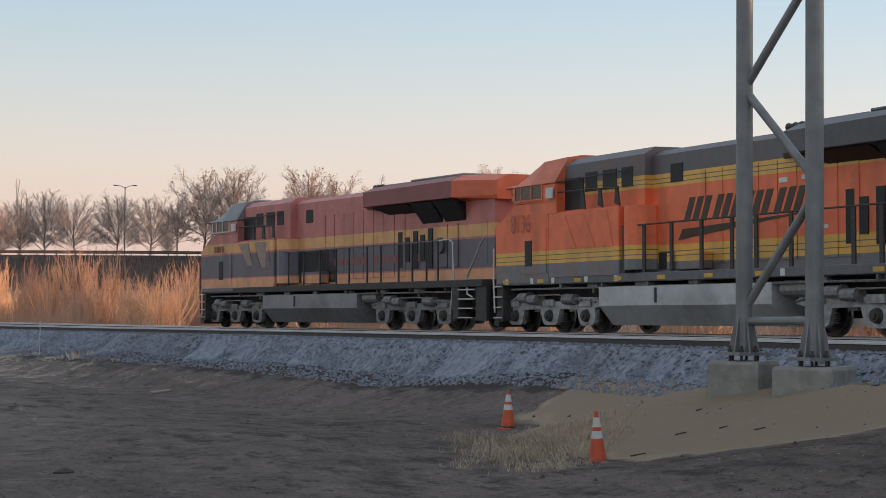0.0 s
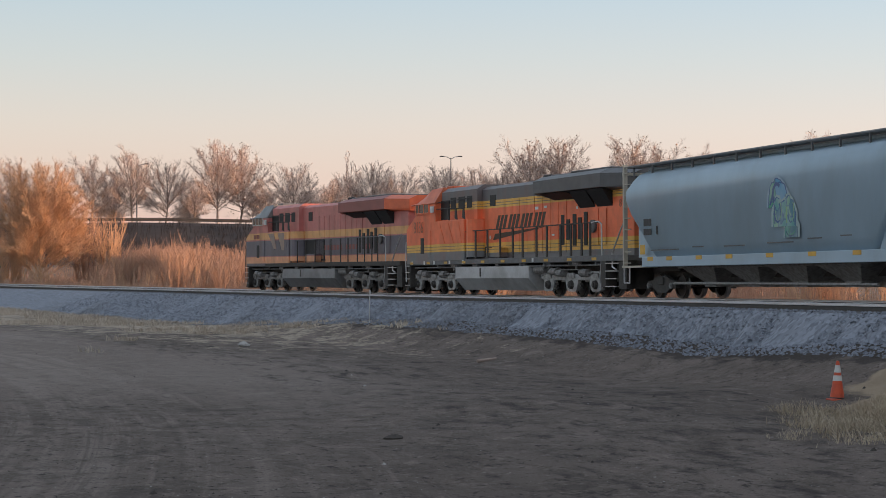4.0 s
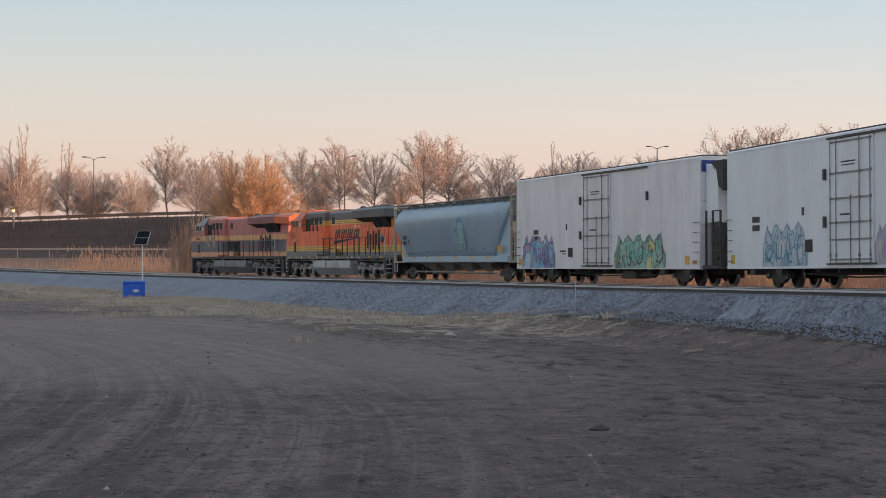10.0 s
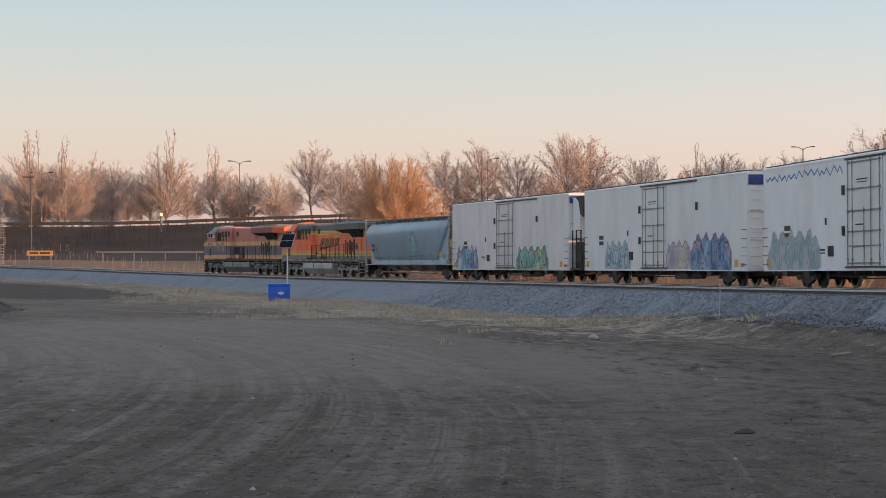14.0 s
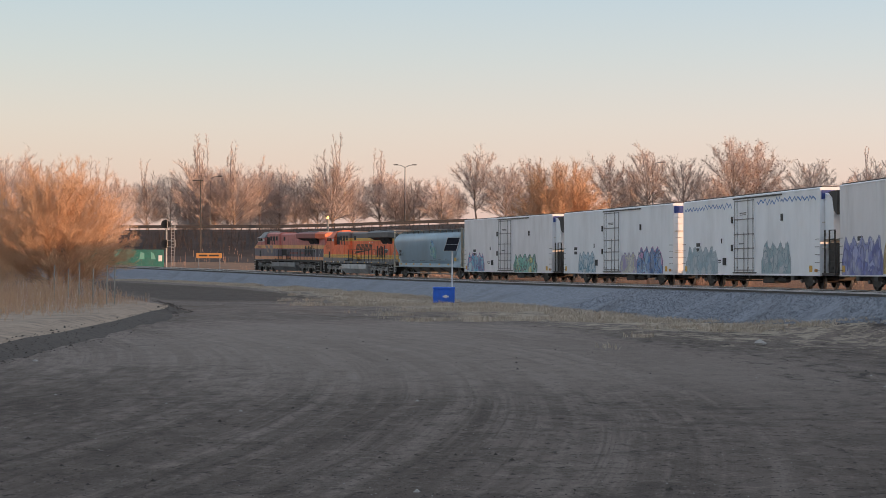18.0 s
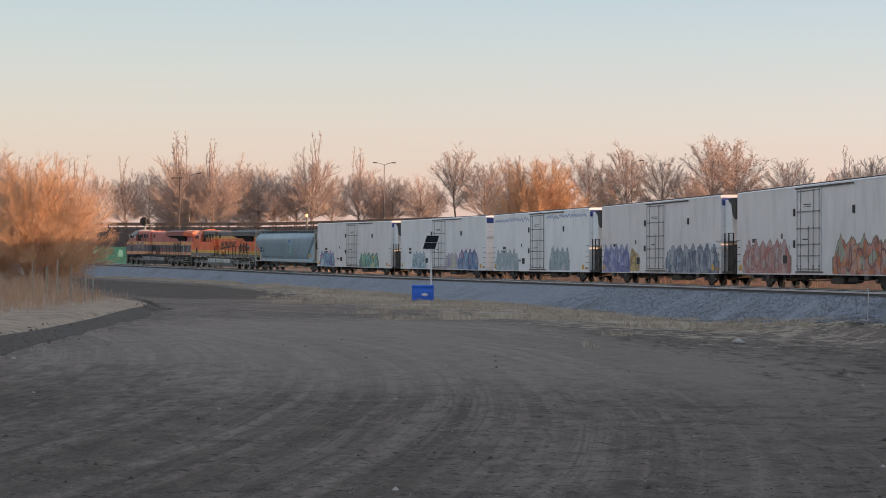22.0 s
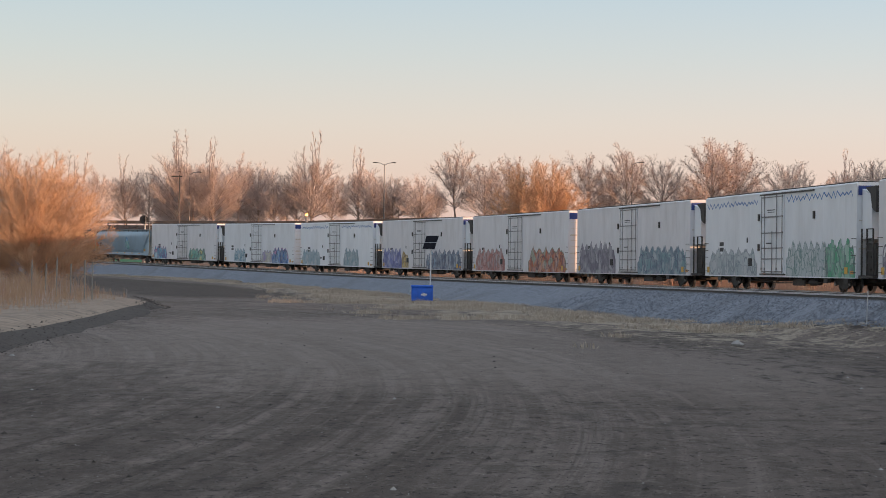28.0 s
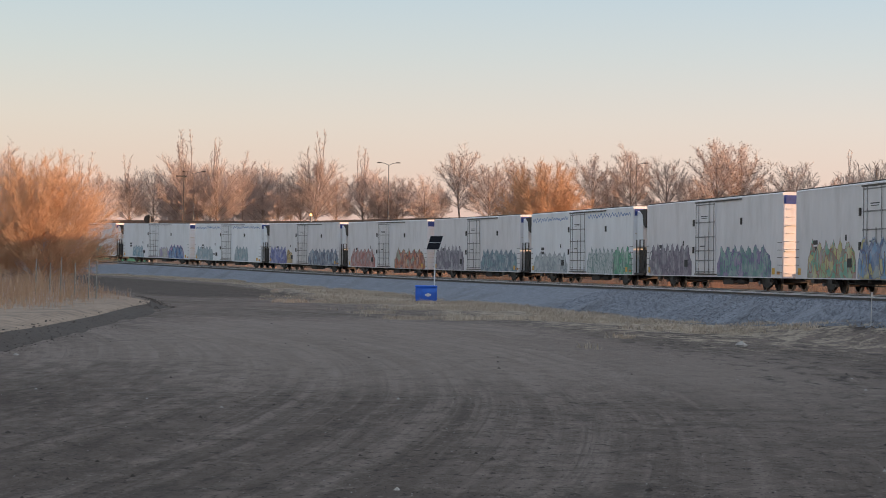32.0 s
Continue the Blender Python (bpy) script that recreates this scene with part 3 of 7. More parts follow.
def loco_truck(parent, xc, paint, label):
    """Six-wheel truck: two side frames with three pedestals each, springs, brake cylinders, wheels and journal boxes."""
    g = Shape()
    for sg in (1, -1):
        ya, yb = sg * 1.02, sg * 1.16
        top = [(-2.75, 0.78), (-2.6, 1.02), (-1.2, 1.05), (-0.9, 0.92), (0.9, 0.92), (1.2, 1.05), (2.6, 1.02), (2.75, 0.78)]
        low = [(2.45, 0.72), (2.42, 0.3), (2.25, 0.22), (1.75, 0.22), (1.62, 0.3), (1.5, 0.68), (0.55, 0.7), (0.42, 0.3), (0.25, 0.22), (-0.25, 0.22),
               (-0.42, 0.3), (-0.55, 0.7), (-1.5, 0.68), (-1.62, 0.3), (-1.75, 0.22), (-2.25, 0.22), (-2.42, 0.3), (-2.45, 0.72)]
        g.prism(top + low, ya, yb, "y")
        for x in (-2.0, 0, 2.0):
            g.box(x - 0.3, yb, 0.78, x + 0.3, yb + sg * 0.06, 0.98)
    for x in (-1.0, 1.0):
        g.box(x - 0.16, -1.02, 0.62, x + 0.16, 1.02, 0.92)
    frame_ob = part("truck", g, paint, parent, label, at=pose(xc, 0, 0))
    put_wheels(frame_ob, (-2.0, 0, 2.0), 0.53)
    jb = shared("loco_journal", lambda: Shape().tube((0, 0, 0), (0, 0.1, 0), 0.19, 0.15, n=12).tube((0, 0.1, 0), (0, 0.14, 0), 0.08, n=8), M_UNDER)
    cyl = shared("brake_cylinder", lambda: Shape().tube((-0.24, 0, 0), (0.24, 0, 0), 0.15, n=10).tube((0.24, 0, 0), (0.55, 0, -0.02), 0.05, n=6).tube((-0.3, 0, 0), (-0.24, 0, 0), 0.17, n=10), M_TRUCK_A)
    spr = shared("spring", lambda: [g2 := Shape(), [g2.tube((0, 0, k * 0.055), (0, 0, k * 0.055 + 0.03), 0.08, n=8) for k in range(5)]][0], M_UNDER)
    for sg in (1, -1):
        for x in (-2, 0, 2):
            part("journal_box", jb, None, frame_ob, at=pose(x, sg * 1.16, 0.5, 0, 0, 0 if sg > 0 else 180))
        for x in (-1.35, 0.75, 1.3):
            part("brake_cylinder", cyl, None, frame_ob, at=pose(x, sg * 1.24, 0.98 + 0.07 * (x > 1), 0, 0, 180 if x < 0 else 0))
        for x in (-0.75, 1.42, -2.62):
            part("spring", spr, None, frame_ob, at=pose(x, sg * 1.1, 0.32))
        part("brake_rod", Shape().pipe([(-2.6, sg * 1.22, 0.9), (-0.6, sg * 1.26, 1.12), (1.2, sg * 1.26, 1.1), (2.7, sg * 1.2, 0.86)], 0.025, 5), M_TRUCK_A, frame_ob)


def hood_section(w, z0, z1, c):
    return [(-w, z0), (-w, z1 - c * 0.7), (-w + c, z1), (w - c, z1), (w, z1 - c * 0.7), (w, z0)]


def locomotive(name, label, hood, cab, tank, truck, roof, wing, wing_tail, post_w, style):
    lo = thing(name, label, "locomotive", "train")
    deck = Shape().box(-10.75, -1.46, 1.42, 10.6, 1.46, 1.66, 0, 0.02)
    for x in np.arange(-8.6, 9, 2.2):
        deck.box(x - 0.04, -1.47, 1.3, x + 0.04, 1.47, 1.42)
    part("deck", deck, M_GREYSILL if style else M_UNDER, lo)
    part("centre_sill", Shape().box(-10.6, -0.6, 0.95, 10.4, 0.6, 1.42).box(-10.9, -1.3, 0.35, -10.55, 1.3, 1.42).box(10.4, -1.35, 0.3, 10.75, 1.35, 1.5), M_UNDER, lo)
    # nose, with the two slopes below the windscreen
    part("nose", Shape().prism([(10.7, 1.5), (10.86, 1.75), (10.86, 3.2), (10.7, 3.38), (9.5, 3.95), (9.3, 3.95), (9.3, 1.5)], -1.3, 1.3, "y")
         .prism([(10.55, 1.5), (10.6, 3.2), (9.42, 3.86), (7.45, 3.9), (7.45, 1.5)], -1.47, 1.47, "y"), cab, lo)
    c = Shape()
    rings = []
    for x, zt in ((9.52, 4.55), (9.3, 4.68), (8.3, 5.06), (7.0, 5.1)):
        w = 1.5
        rings.append([(x if z > 4 else min(x, 9.42), y, z) for y, z in ((-w, 3.88), (-w, min(4.42, zt - 0.12)), (-w + 0.38, zt), (w - 0.38, zt), (w, min(4.42, zt - 0.12)), (w, 3.88))])
    c.loft(rings)
    c.box(6.95, -1.49, 3.5, 7.6, 1.49, 4.45)
    cabin = part("cab", c, cab, lo)
    part("cab_roof", Shape().loft([[(x, y, z) for y, z in ((-1.54, 4.40 - d), (-1.12, zt + 0.02), (1.12, zt + 0.02), (1.54, 4.40 - d), (1.5, 4.36 - d), (-1.5, 4.36 - d))]
                                   for x, zt, d in ((9.85, 4.52, 0.0), (9.3, 4.72, 0.0), (8.3, 5.1, 0), (6.95, 5.14, 0))]), roof, cabin)
    part("air_conditioner", Shape().box(7.4, -0.5, 5.1, 8.2, 0.5, 5.28, 0, 0.03), roof, cabin)
    for sg in (1, -1):
        part("windscreen", Shape().prism([(9.50, 3.98), (9.58, 4.36), (9.56, 4.36), (9.47, 3.98)], sg * 0.15, sg * 1.3, "y"), M_GLASS, cabin)
        part("cab_window", Shape().prism([(9.3, 3.98), (9.36, 4.38), (7.72, 4.38), (7.72, 3.98)], sg * 1.497, sg * 1.512, "y"), M_GLASS, cabin)
        fr = Shape()
        for x0, x1 in ((9.28, 9.36), (8.9, 8.94), (8.3, 8.35), (7.68, 7.74)):
            fr.box(x0, sg * 1.5, 3.96, x1, sg * 1.53, 4.4)
        fr.box(7.68, sg * 1.5, 3.93, 9.36, sg * 1.53, 3.98)
        part("window_frame", fr, M_ALU if style == 0 else cab, cabin)
        part("rear_opening", Shape().box(5.95, sg * 1.2, 3.58, 6.94, sg * 1.24, 4.5), M_BLACK, cabin)
        part("mirror", Shape().box(7.0, sg * 1.55, 3.95, 7.35, sg * 1.6, 4.25), M_WHITE, cabin)
        part("cab_door", Shape().box(7.55, sg * 1.472, 1.75, 9.3, sg * 1.49, 3.1), cab, lo)
        part("vent_grille", Shape().box(8.35, sg * 1.49, 1.98, 8.75, sg * 1.505, 2.75), M_BLACK, lo)
    # full-width section behind the cab
    part("side_cabinet", Shape().box(3.75, -1.475, 1.6, 7.45, 1.475, 3.52, 0, 0.03), cab, lo)
    for sg in (1, -1):
        s = Shape()
        for k, x in enumerate((6.6, 5.6, 4.7)):
            s.prism([(x, 1.72 + 0.7), (x - 0.72, 1.72 + 0.7), (x - 0.1 - 0.3 * (k == 2), 3.4)], sg * 1.475, sg * 1.49, "y")
        part("cabinet_panel", s, cab, lo)
        part("blower_duct", Shape().tube((3.2, sg * 1.0, 1.75), (3.2, sg * 1.0, 3.5), 0.55, n=14), cab, lo)
        part("dark_recess", Shape().box(-0.3, sg * 0.99, 1.75, 2.6, sg * 1.02, 2.95) if not style else Shape().box(1.9, sg * 0.99, 1.75, 2.6, sg * 1.02, 2.2), M_BLACK, lo)
        part("equipment_box", Shape().box(0.2, sg * 1.02, 1.7, 1.7, sg * 1.35, 2.15, 0, 0.02), hood, lo)
    # hood
    part("hood", Shape().loft([[(x, y, z) for y, z in hood_section(1.0, 1.66, 4.98, 0.22)] for x in (6.95, -10.7)]), hood, lo)
    part("inverter_cab", Shape().loft([[(x, y, z) for y, z in hood_section(1.22, 3.5, 5.1, 0.3)] for x in (6.9, 2.9)]), hood, lo)
    for sg in (1, -1):
        for x0, x1 in ((5.85, 5.25), (4.95, 4.25), (4.0, 3.45)):
            part("louvre", Shape().box(x1, sg * 1.222, 4.05, x0, sg * 1.235, 4.6), M_BLACK, lo)
        part("louvre", Shape().box(1.5, sg * 1.002, 4.05, 2.05, sg * 1.015, 4.55), M_BLACK, lo)
        for k in range(9):
            x1 = 1.2 - k * 0.72 if k else 1.2
            part("hood_door", Shape().box(x1 - 0.68, sg * 0.995, 1.85, x1, sg * 1.02, 4.28, 0, 0.008), hood, lo)
        for x, zb, zt in ((-4.95, 2.15, 3.4), (-5.4, 2.35, 3.2), (-5.95, 2.1, 3.4), (-6.4, 2.35, 3.25), (-6.9, 2.1, 3.45)):
            part("intake_grille", Shape().box(x - 0.14, sg * 1.005, zb, x + 0.14, sg * 1.03, zt), M_BLACK, lo)
        part("access_door", Shape().box(-8.6, sg * 1.002, 2.1, -8.0, sg * 1.03, 3.55, 0, 0.01), hood, lo)
        part("access_door", Shape().box(-7.95, sg * 1.002, 2.1, -7.35, sg * 1.03, 3.55, 0, 0.01), hood, lo)
        part("hose_reel", Shape().tube((-7.6, sg * 1.03, 2.85), (-7.6, sg * 1.12, 2.85), 0.26, n=14), M_GREYSILL, lo)
        part("sand_filler", Shape().box(-10.3, sg * 1.0, 2.2, -9.4, sg * 1.012, 3.6), hood, lo)
    # radiator wings
    r = Shape()
    sec = lambda w, zb, zt: [(-w, zb + 0.03), (-w, zt - 0.2), (-w + 0.4, zt), (w - 0.4, zt), (w, zt - 0.2), (w, zb + 0.03), (0.98, zb - 0.1), (-0.98, zb - 0.1)]
    r.loft([[(x, y, z) for y, z in sec(w, 4.32, zt)] for x, w, zt in ((-2.6, 1.02, 5.0), (-3.3, 1.5, 5.06), (-9.05, 1.5, 5.1))])
    rad = part("radiator", r, wing, lo)
    part("radiator_tail", Shape().loft([[(x, y, z) for y, z in sec(w, zb, zt)] for x, w, zb, zt in ((-9.05, 1.495, 4.32, 5.095), (-10.85, 1.02, 4.32, 5.02))]), wing_tail, rad)
    part("radiator_screen", Shape().box(-8.9, -1.0, 5.1, -5.6, 1.0, 5.18, 0, 0.02), M_GREYSILL if style else M_STEEL, rad)
    part("radiator_hatch", Shape().box(-5.4, -0.9, 5.06, -3.6, 0.9, 5.14, 0, 0.02), M_STEEL, rad)
    for sg in (1, -1):
        for x0, x1, zb in ((-3.75, -6.1, 4.02), (-6.3, -7.65, 3.62), (-7.75, -9.05, 3.62)):
            zt = 4.3
            part("radiator_intake", Shape().add([(x0 - (0.5 if zb > 4 else 0.1), sg * 1.0, zb), (x1, sg * 1.0, zb), (x1, sg * 1.42, zt), (x0, sg * 1.42, zt), (x0, sg * 1.0, zt), (x1, sg * 1.0, zt)],
                                                [(0, 1, 2, 3), (0, 3, 4), (1, 5, 2), (3, 2, 5, 4), (0, 4, 5, 1)]), M_BLACK, rad)
        part("class_lamp", Shape().tube((-10.72, sg * 0.45, 4.45), (-10.9, sg * 0.45, 4.45), 0.09, n=10).tube((-10.72, sg * 0.45, 4.2), (-10.9, sg * 0.45, 4.2), 0.09, n=10), M_ALU, lo)
    horn = Shape()
    for k in range(3):
        horn.tube((-2.5 + 0.25 * k, 0.2, 5.16), (-2.2 + 0.25 * k, 0.25, 5.18), 0.05, 0.11, n=8)
    horn.box(-2.6, 0.0, 4.97, -1.9, 0.4, 5.1)
    part("horn", horn, M_UNDER, lo)
    part("exhaust_stack", Shape().box(-1.6, -0.4, 4.98, -0.4, 0.4, 5.06, 0, 0.03), M_UNDER, lo)
    # handrails
    for sg in (1, -1):
        y = sg * 1.42
        for x in (3.55, 2.6, 1.35, 0.05, -1.2, -2.15, -3.45, -4.4, -5.6, -6.5, -7.4, -8.1):
            part("handrail_post", Shape().box(x - post_w, y - 0.02, 1.5, x + post_w, y + 0.02, 2.94), M_UNDER, lo)
        part("handrail", Shape().pipe([(3.65, y, 2.95), (-8.8, y, 2.97)], 0.025, 6), M_UNDER if style else M_GREYSILL, lo)
        part("grab_rail", Shape().pipe([(-8.2, y, 2.97), (-8.75, y, 3.0), (-9.0, y, 2.9), (-9.05, y, 1.7), (-8.85, y, 0.55)], 0.03, 6), M_ALU, lo)
        part("grab_rail", Shape().pipe([(-10.85, y, 3.0), (-10.6, y, 2.75), (-9.85, y, 1.75), (-9.85, y, 1.2), (-10.15, y, 1.1)], 0.03, 6), M_ALU, lo)
        part("grab_rail", Shape().pipe([(6.9, sg * 1.46, 4.1), (5.3, sg * 1.46, 4.08), (3.75, sg * 1.46, 4.02)], 0.025, 5).pipe([(6.9, sg * 1.46, 4.4), (3.6, sg * 1.3, 4.5)], 0.02, 5), M_UNDER, lo)
        for x in (5.6, 4.7, 3.85):
            part("handrail_post", Shape().prism([(x - 0.05, 4.08), (x + 0.06, 4.08), (x + 0.1, 3.6), (x - 0.16, 3.52)], sg * 1.43, sg * 1.47, "y"), M_UNDER, lo)
        for k in range(4):
            part("tread", Shape().box(-10.15 - 0.06 * k, sg * 1.05, 0.42 + 0.3 * k, -9.35, sg * 1.45, 0.46 + 0.3 * k), M_ALU, lo)
            part("tread", Shape().box(10.22, sg * 1.1, 0.42 + 0.32 * k, 10.75, sg * 1.48, 0.46 + 0.32 * k), M_ALU, lo)
        st = Shape().prism([(-9.05, 0.4), (-9.35, 0.4), (-9.4, 1.5), (-8.95, 1.5)], sg * 1.0, sg * 1.44, "y")
        part("step_well", st, M_UNDER, lo)
        part("end_plate", Shape().box(-10.9, sg * 1.0, 0.35, -10.3, sg * 1.4, 1.45), M_UNDER, lo)
        part("step_well", Shape().box(10.15, sg * 1.05, 0.35, 10.22, sg * 1.46, 1.5), M_UNDER, lo)
        part("grab_rail", Shape().pipe([(10.72, sg * 1.44, 0.6), (10.8, sg * 1.44, 1.6), (10.85, sg * 1.4, 2.6)], 0.025, 5), M_ALU if style else M_UNDER, lo)
        for x in np.arange(-8.5, 10, 2.05) if style else ():
            part("reflector", Shape().box(x - 0.18, sg * 1.462, 1.47, x + 0.18, sg * 1.475, 1.58), M_YELLOW, lo)
        part("air_tank", Shape().tube((-2.9, sg * 1.15, 1.15), (-3.9, sg * 1.15, 1.15), 0.2, n=12), M_TRUCK_A, lo)
        pip = Shape()
        for k in range(6):
            x = 5.5 - 2.4 * k
            pip.tube((x, sg * 1.3, 1.38), (x - 0.5, sg * 1.3, 1.38), 0.08, n=8).tube((x - 0.2, sg * 1.3, 1.3), (x - 0.2, sg * 1.3, 1.15), 0.04, n=6)
        pip.pipe([(9.8, sg * 1.36, 1.3), (-8.8, sg * 1.36, 1.28)], 0.03, 5)
        part("piping", pip, M_TRUCK_A, lo)
    sec = [(-1.02, 0.24), (-1.44, 0.78), (-1.44, 1.3), (1.44, 1.3), (1.44, 0.78), (1.02, 0.24)]
    tk = Shape().loft([[(x, y * k, z) for y, z in sec] for x, k in ((4.85, 0.98), (4.75, 1.0), (-2.6, 1.0), (-2.7, 0.98))])
    tank_ob = part("fuel_tank", tk, tank, lo)
    part("sight_gauge", Shape().box(2.0, 1.44, 0.85, 2.08, 1.47, 1.25).box(2.0, -1.47, 0.85, 2.08, -1.44, 1.25), M_UNDER, tank_ob)
    for x in (7.95, -6.0):
        loco_truck(lo, x, truck, "")
    part("coupler", Shape().box(10.6, -0.12, 0.72, 11.3, 0.12, 0.98, 0, 0.02), M_UNDER, lo)
    part("coupler", Shape().box(-11.25, -0.12, 0.72, -10.6, 0.12, 0.98, 0, 0.02), M_UNDER, lo)
    part("snow_plough", Shape().prism([(10.75, 0.15), (11.1, 0.2), (10.8, 0.7), (10.7, 0.7)], -1.3, 1.3, "y"), M_UNDER, lo)
    hose = Shape()
    for y in (-0.5, -0.35, 0.4, 0.55):
        hose.pipe([(-10.9, y, 0.95), (-11.05, y, 0.55), (-11.2, y * 0.8, 0.5)], 0.025, 5)
    part("brake_hose", hose, M_UNDER, lo)
    return lo


lead = locomotive("locomotive", "faded red locomotive with yellow and black stripes, leading the train", KINGS, KINGS, M_TANK_A, M_TRUCK_A, M_STEEL, M_RED, M_TAILLIT, 0.025, 0)
second = locomotive("locomotive", "orange diesel locomotive with dark roof and yellow stripes", PUMPKIN, PUMPKIN_CAB, M_TANK_B, M_TRUCK_B, M_ORANGE, M_SLATE, M_SLATE, 0.06, 1)


def mark_bars(parent, name, rows, mat, y=1.5):
    """Lettering that stays plain: bars (x0, x1, z0, z1) on both sides."""
    for sg in (1, -1):
        for x0, x1, z0, z1 in rows:
            part(name, Shape().box(x0, sg * y, z0, x1, sg * (y + 0.006), z1), mat, parent)


M_NUMBER = surface("faded_number_paint", (0.34, 0.15, 0.09), (0.42, 0.17, 0.09), 0.6, scale=6)
# emblem on the second engine: slanted dark bars over a long wedge
for sg in (1, -1):
    g = Shape()
    x = 1.45
    for k in range(4):
        for q in (0.0, 0.36, 0.72):
            g.prism([(x - q, 2.98), (x - q - 0.25, 2.98), (x - q - 0.53, 3.6), (x - q - 0.28, 3.6)], sg * 1.022, sg * 1.03, "y")
        x -= 1.22
    g.prism([(1.7, 2.5), (1.5, 2.78), (-3.4, 2.97), (-3.1, 2.93)], sg * 1.022, sg * 1.03, "y")
    part("emblem", g, M_TIP, second)
    num = bpy.data.curves.new("road_number", "FONT")
    num.body, num.size, num.extrude, num.align_x = "8136", 0.82, 0.003, "CENTER"
    num.offset = -0.012
    num.materials.append(M_NUMBER)
    part("road_number", num, None, second, at=Matrix.Translation((9.0, sg * 1.51, 3.0)) @ Euler((radians(90), 0, radians(180 if sg > 0 else 0))).to_matrix().to_4x4() @ Matrix.Diagonal((0.72, 1, 1, 1)))
    num = bpy.data.curves.new("road_number", "FONT")
    num.body, num.size, num.extrude, num.align_x = "8136", 0.42, 0.003, "CENTER"
    num.materials.append(M_NUMBER)
    part("road_number", num, None, second, at=Matrix.Translation((-10.0, sg * 1.02, 3.55)) @ Euler((radians(90), 0, radians(180 if sg > 0 else 0))).to_matrix().to_4x4())
for k, (x, z, w, h) in enumerate(((4.3, 2.62, 0.1, 0.07), (2.0, 2.55, 0.14, 0.16), (-2.6, 3.72, 0.3, 0.12), (-3.4, 3.75, 0.24, 0.1), (-7.5, 3.7, 0.3, 0.14), (-4.1, 2.55, 0.22, 0.08), (-6.2, 3.6, 0.12, 0.12))):
    part("warning_label", Shape().box(x - w / 2, 1.022, z, x + w / 2, 1.034, z + h), M_WHITE, second)
for x in (9.9, 8.4, 7.2, 5.4, 3.9, -3.2):
    part("warning_label", Shape().box(x - 0.08, 1.462, 1.45, x + 0.08, 1.474, 1.62), M_WHITE, second)
mark_bars(lead, "lettering", [(-0.5 - k * 0.42, -0.5 - k * 0.42 + 0.28, 2.35, 2.62) for k in range(15) if k not in (6, 11)], M_RED, 1.022)
mark_bars(lead, "number_bar", [(8.35 + k * 0.24, 8.5 + k * 0.24, 3.12, 3.38) for k in range(4)], M_RED, 1.49)
for sg in (1, -1):
    part("emblem", Shape().prism([(6.9, 3.42), (6.0, 2.5), (5.6, 2.5), (6.0, 3.42)], sg * 1.49, sg * 1.497, "y").prism([(5.4, 3.42), (4.8, 2.4), (4.4, 2.4), (4.4, 3.42)], sg * 1.49, sg * 1.497, "y"), surface("faded_chevron_paint", (0.36, 0.25, 0.19), (0.26, 0.2, 0.18), 0.5, scale=3), lead)


def car_bogie(parent, xc, paint=None):
    """Two-axle freight bogie: cast side frames with spring nests, bolster, wheels with bearing caps."""
    paint = paint or M_UNDER
    g = Shape()
    for sg in (1, -1):
        ya, yb = sg * 0.93, sg * 1.07
        g.prism([(-1.12, 0.62), (-0.72, 0.66), (-0.34, 0.82), (0.34, 0.82), (0.72, 0.66), (1.12, 0.62), (1.12, 0.36), (0.72, 0.4), (0.36, 0.2), (-0.36, 0.2), (-0.72, 0.4), (-1.12, 0.36)], ya, yb, "y")
    g.box(-0.2, -1.12, 0.5, 0.2, 1.12, 0.78, 0, 0.02)
    b = part("bogie", g, paint, parent, at=pose(xc, 0, 0))
    put_wheels(b, (-0.89, 0.89), 0.46)
    cap = shared("bearing_cap", lambda: Shape().tube((0, 0, 0), (0, 0.1, 0), 0.11, n=10).tube((0, 0.1, 0), (0, 0.13, 0), 0.06, n=8), M_TRUCK_A)
    for sg in (1, -1):
        for x in (-0.89, 0.89):
            part("bearing_cap", cap, None, b, at=pose(x, sg * 1.07, 0.46, 0, 0, 0 if sg > 0 else 180))
    return b


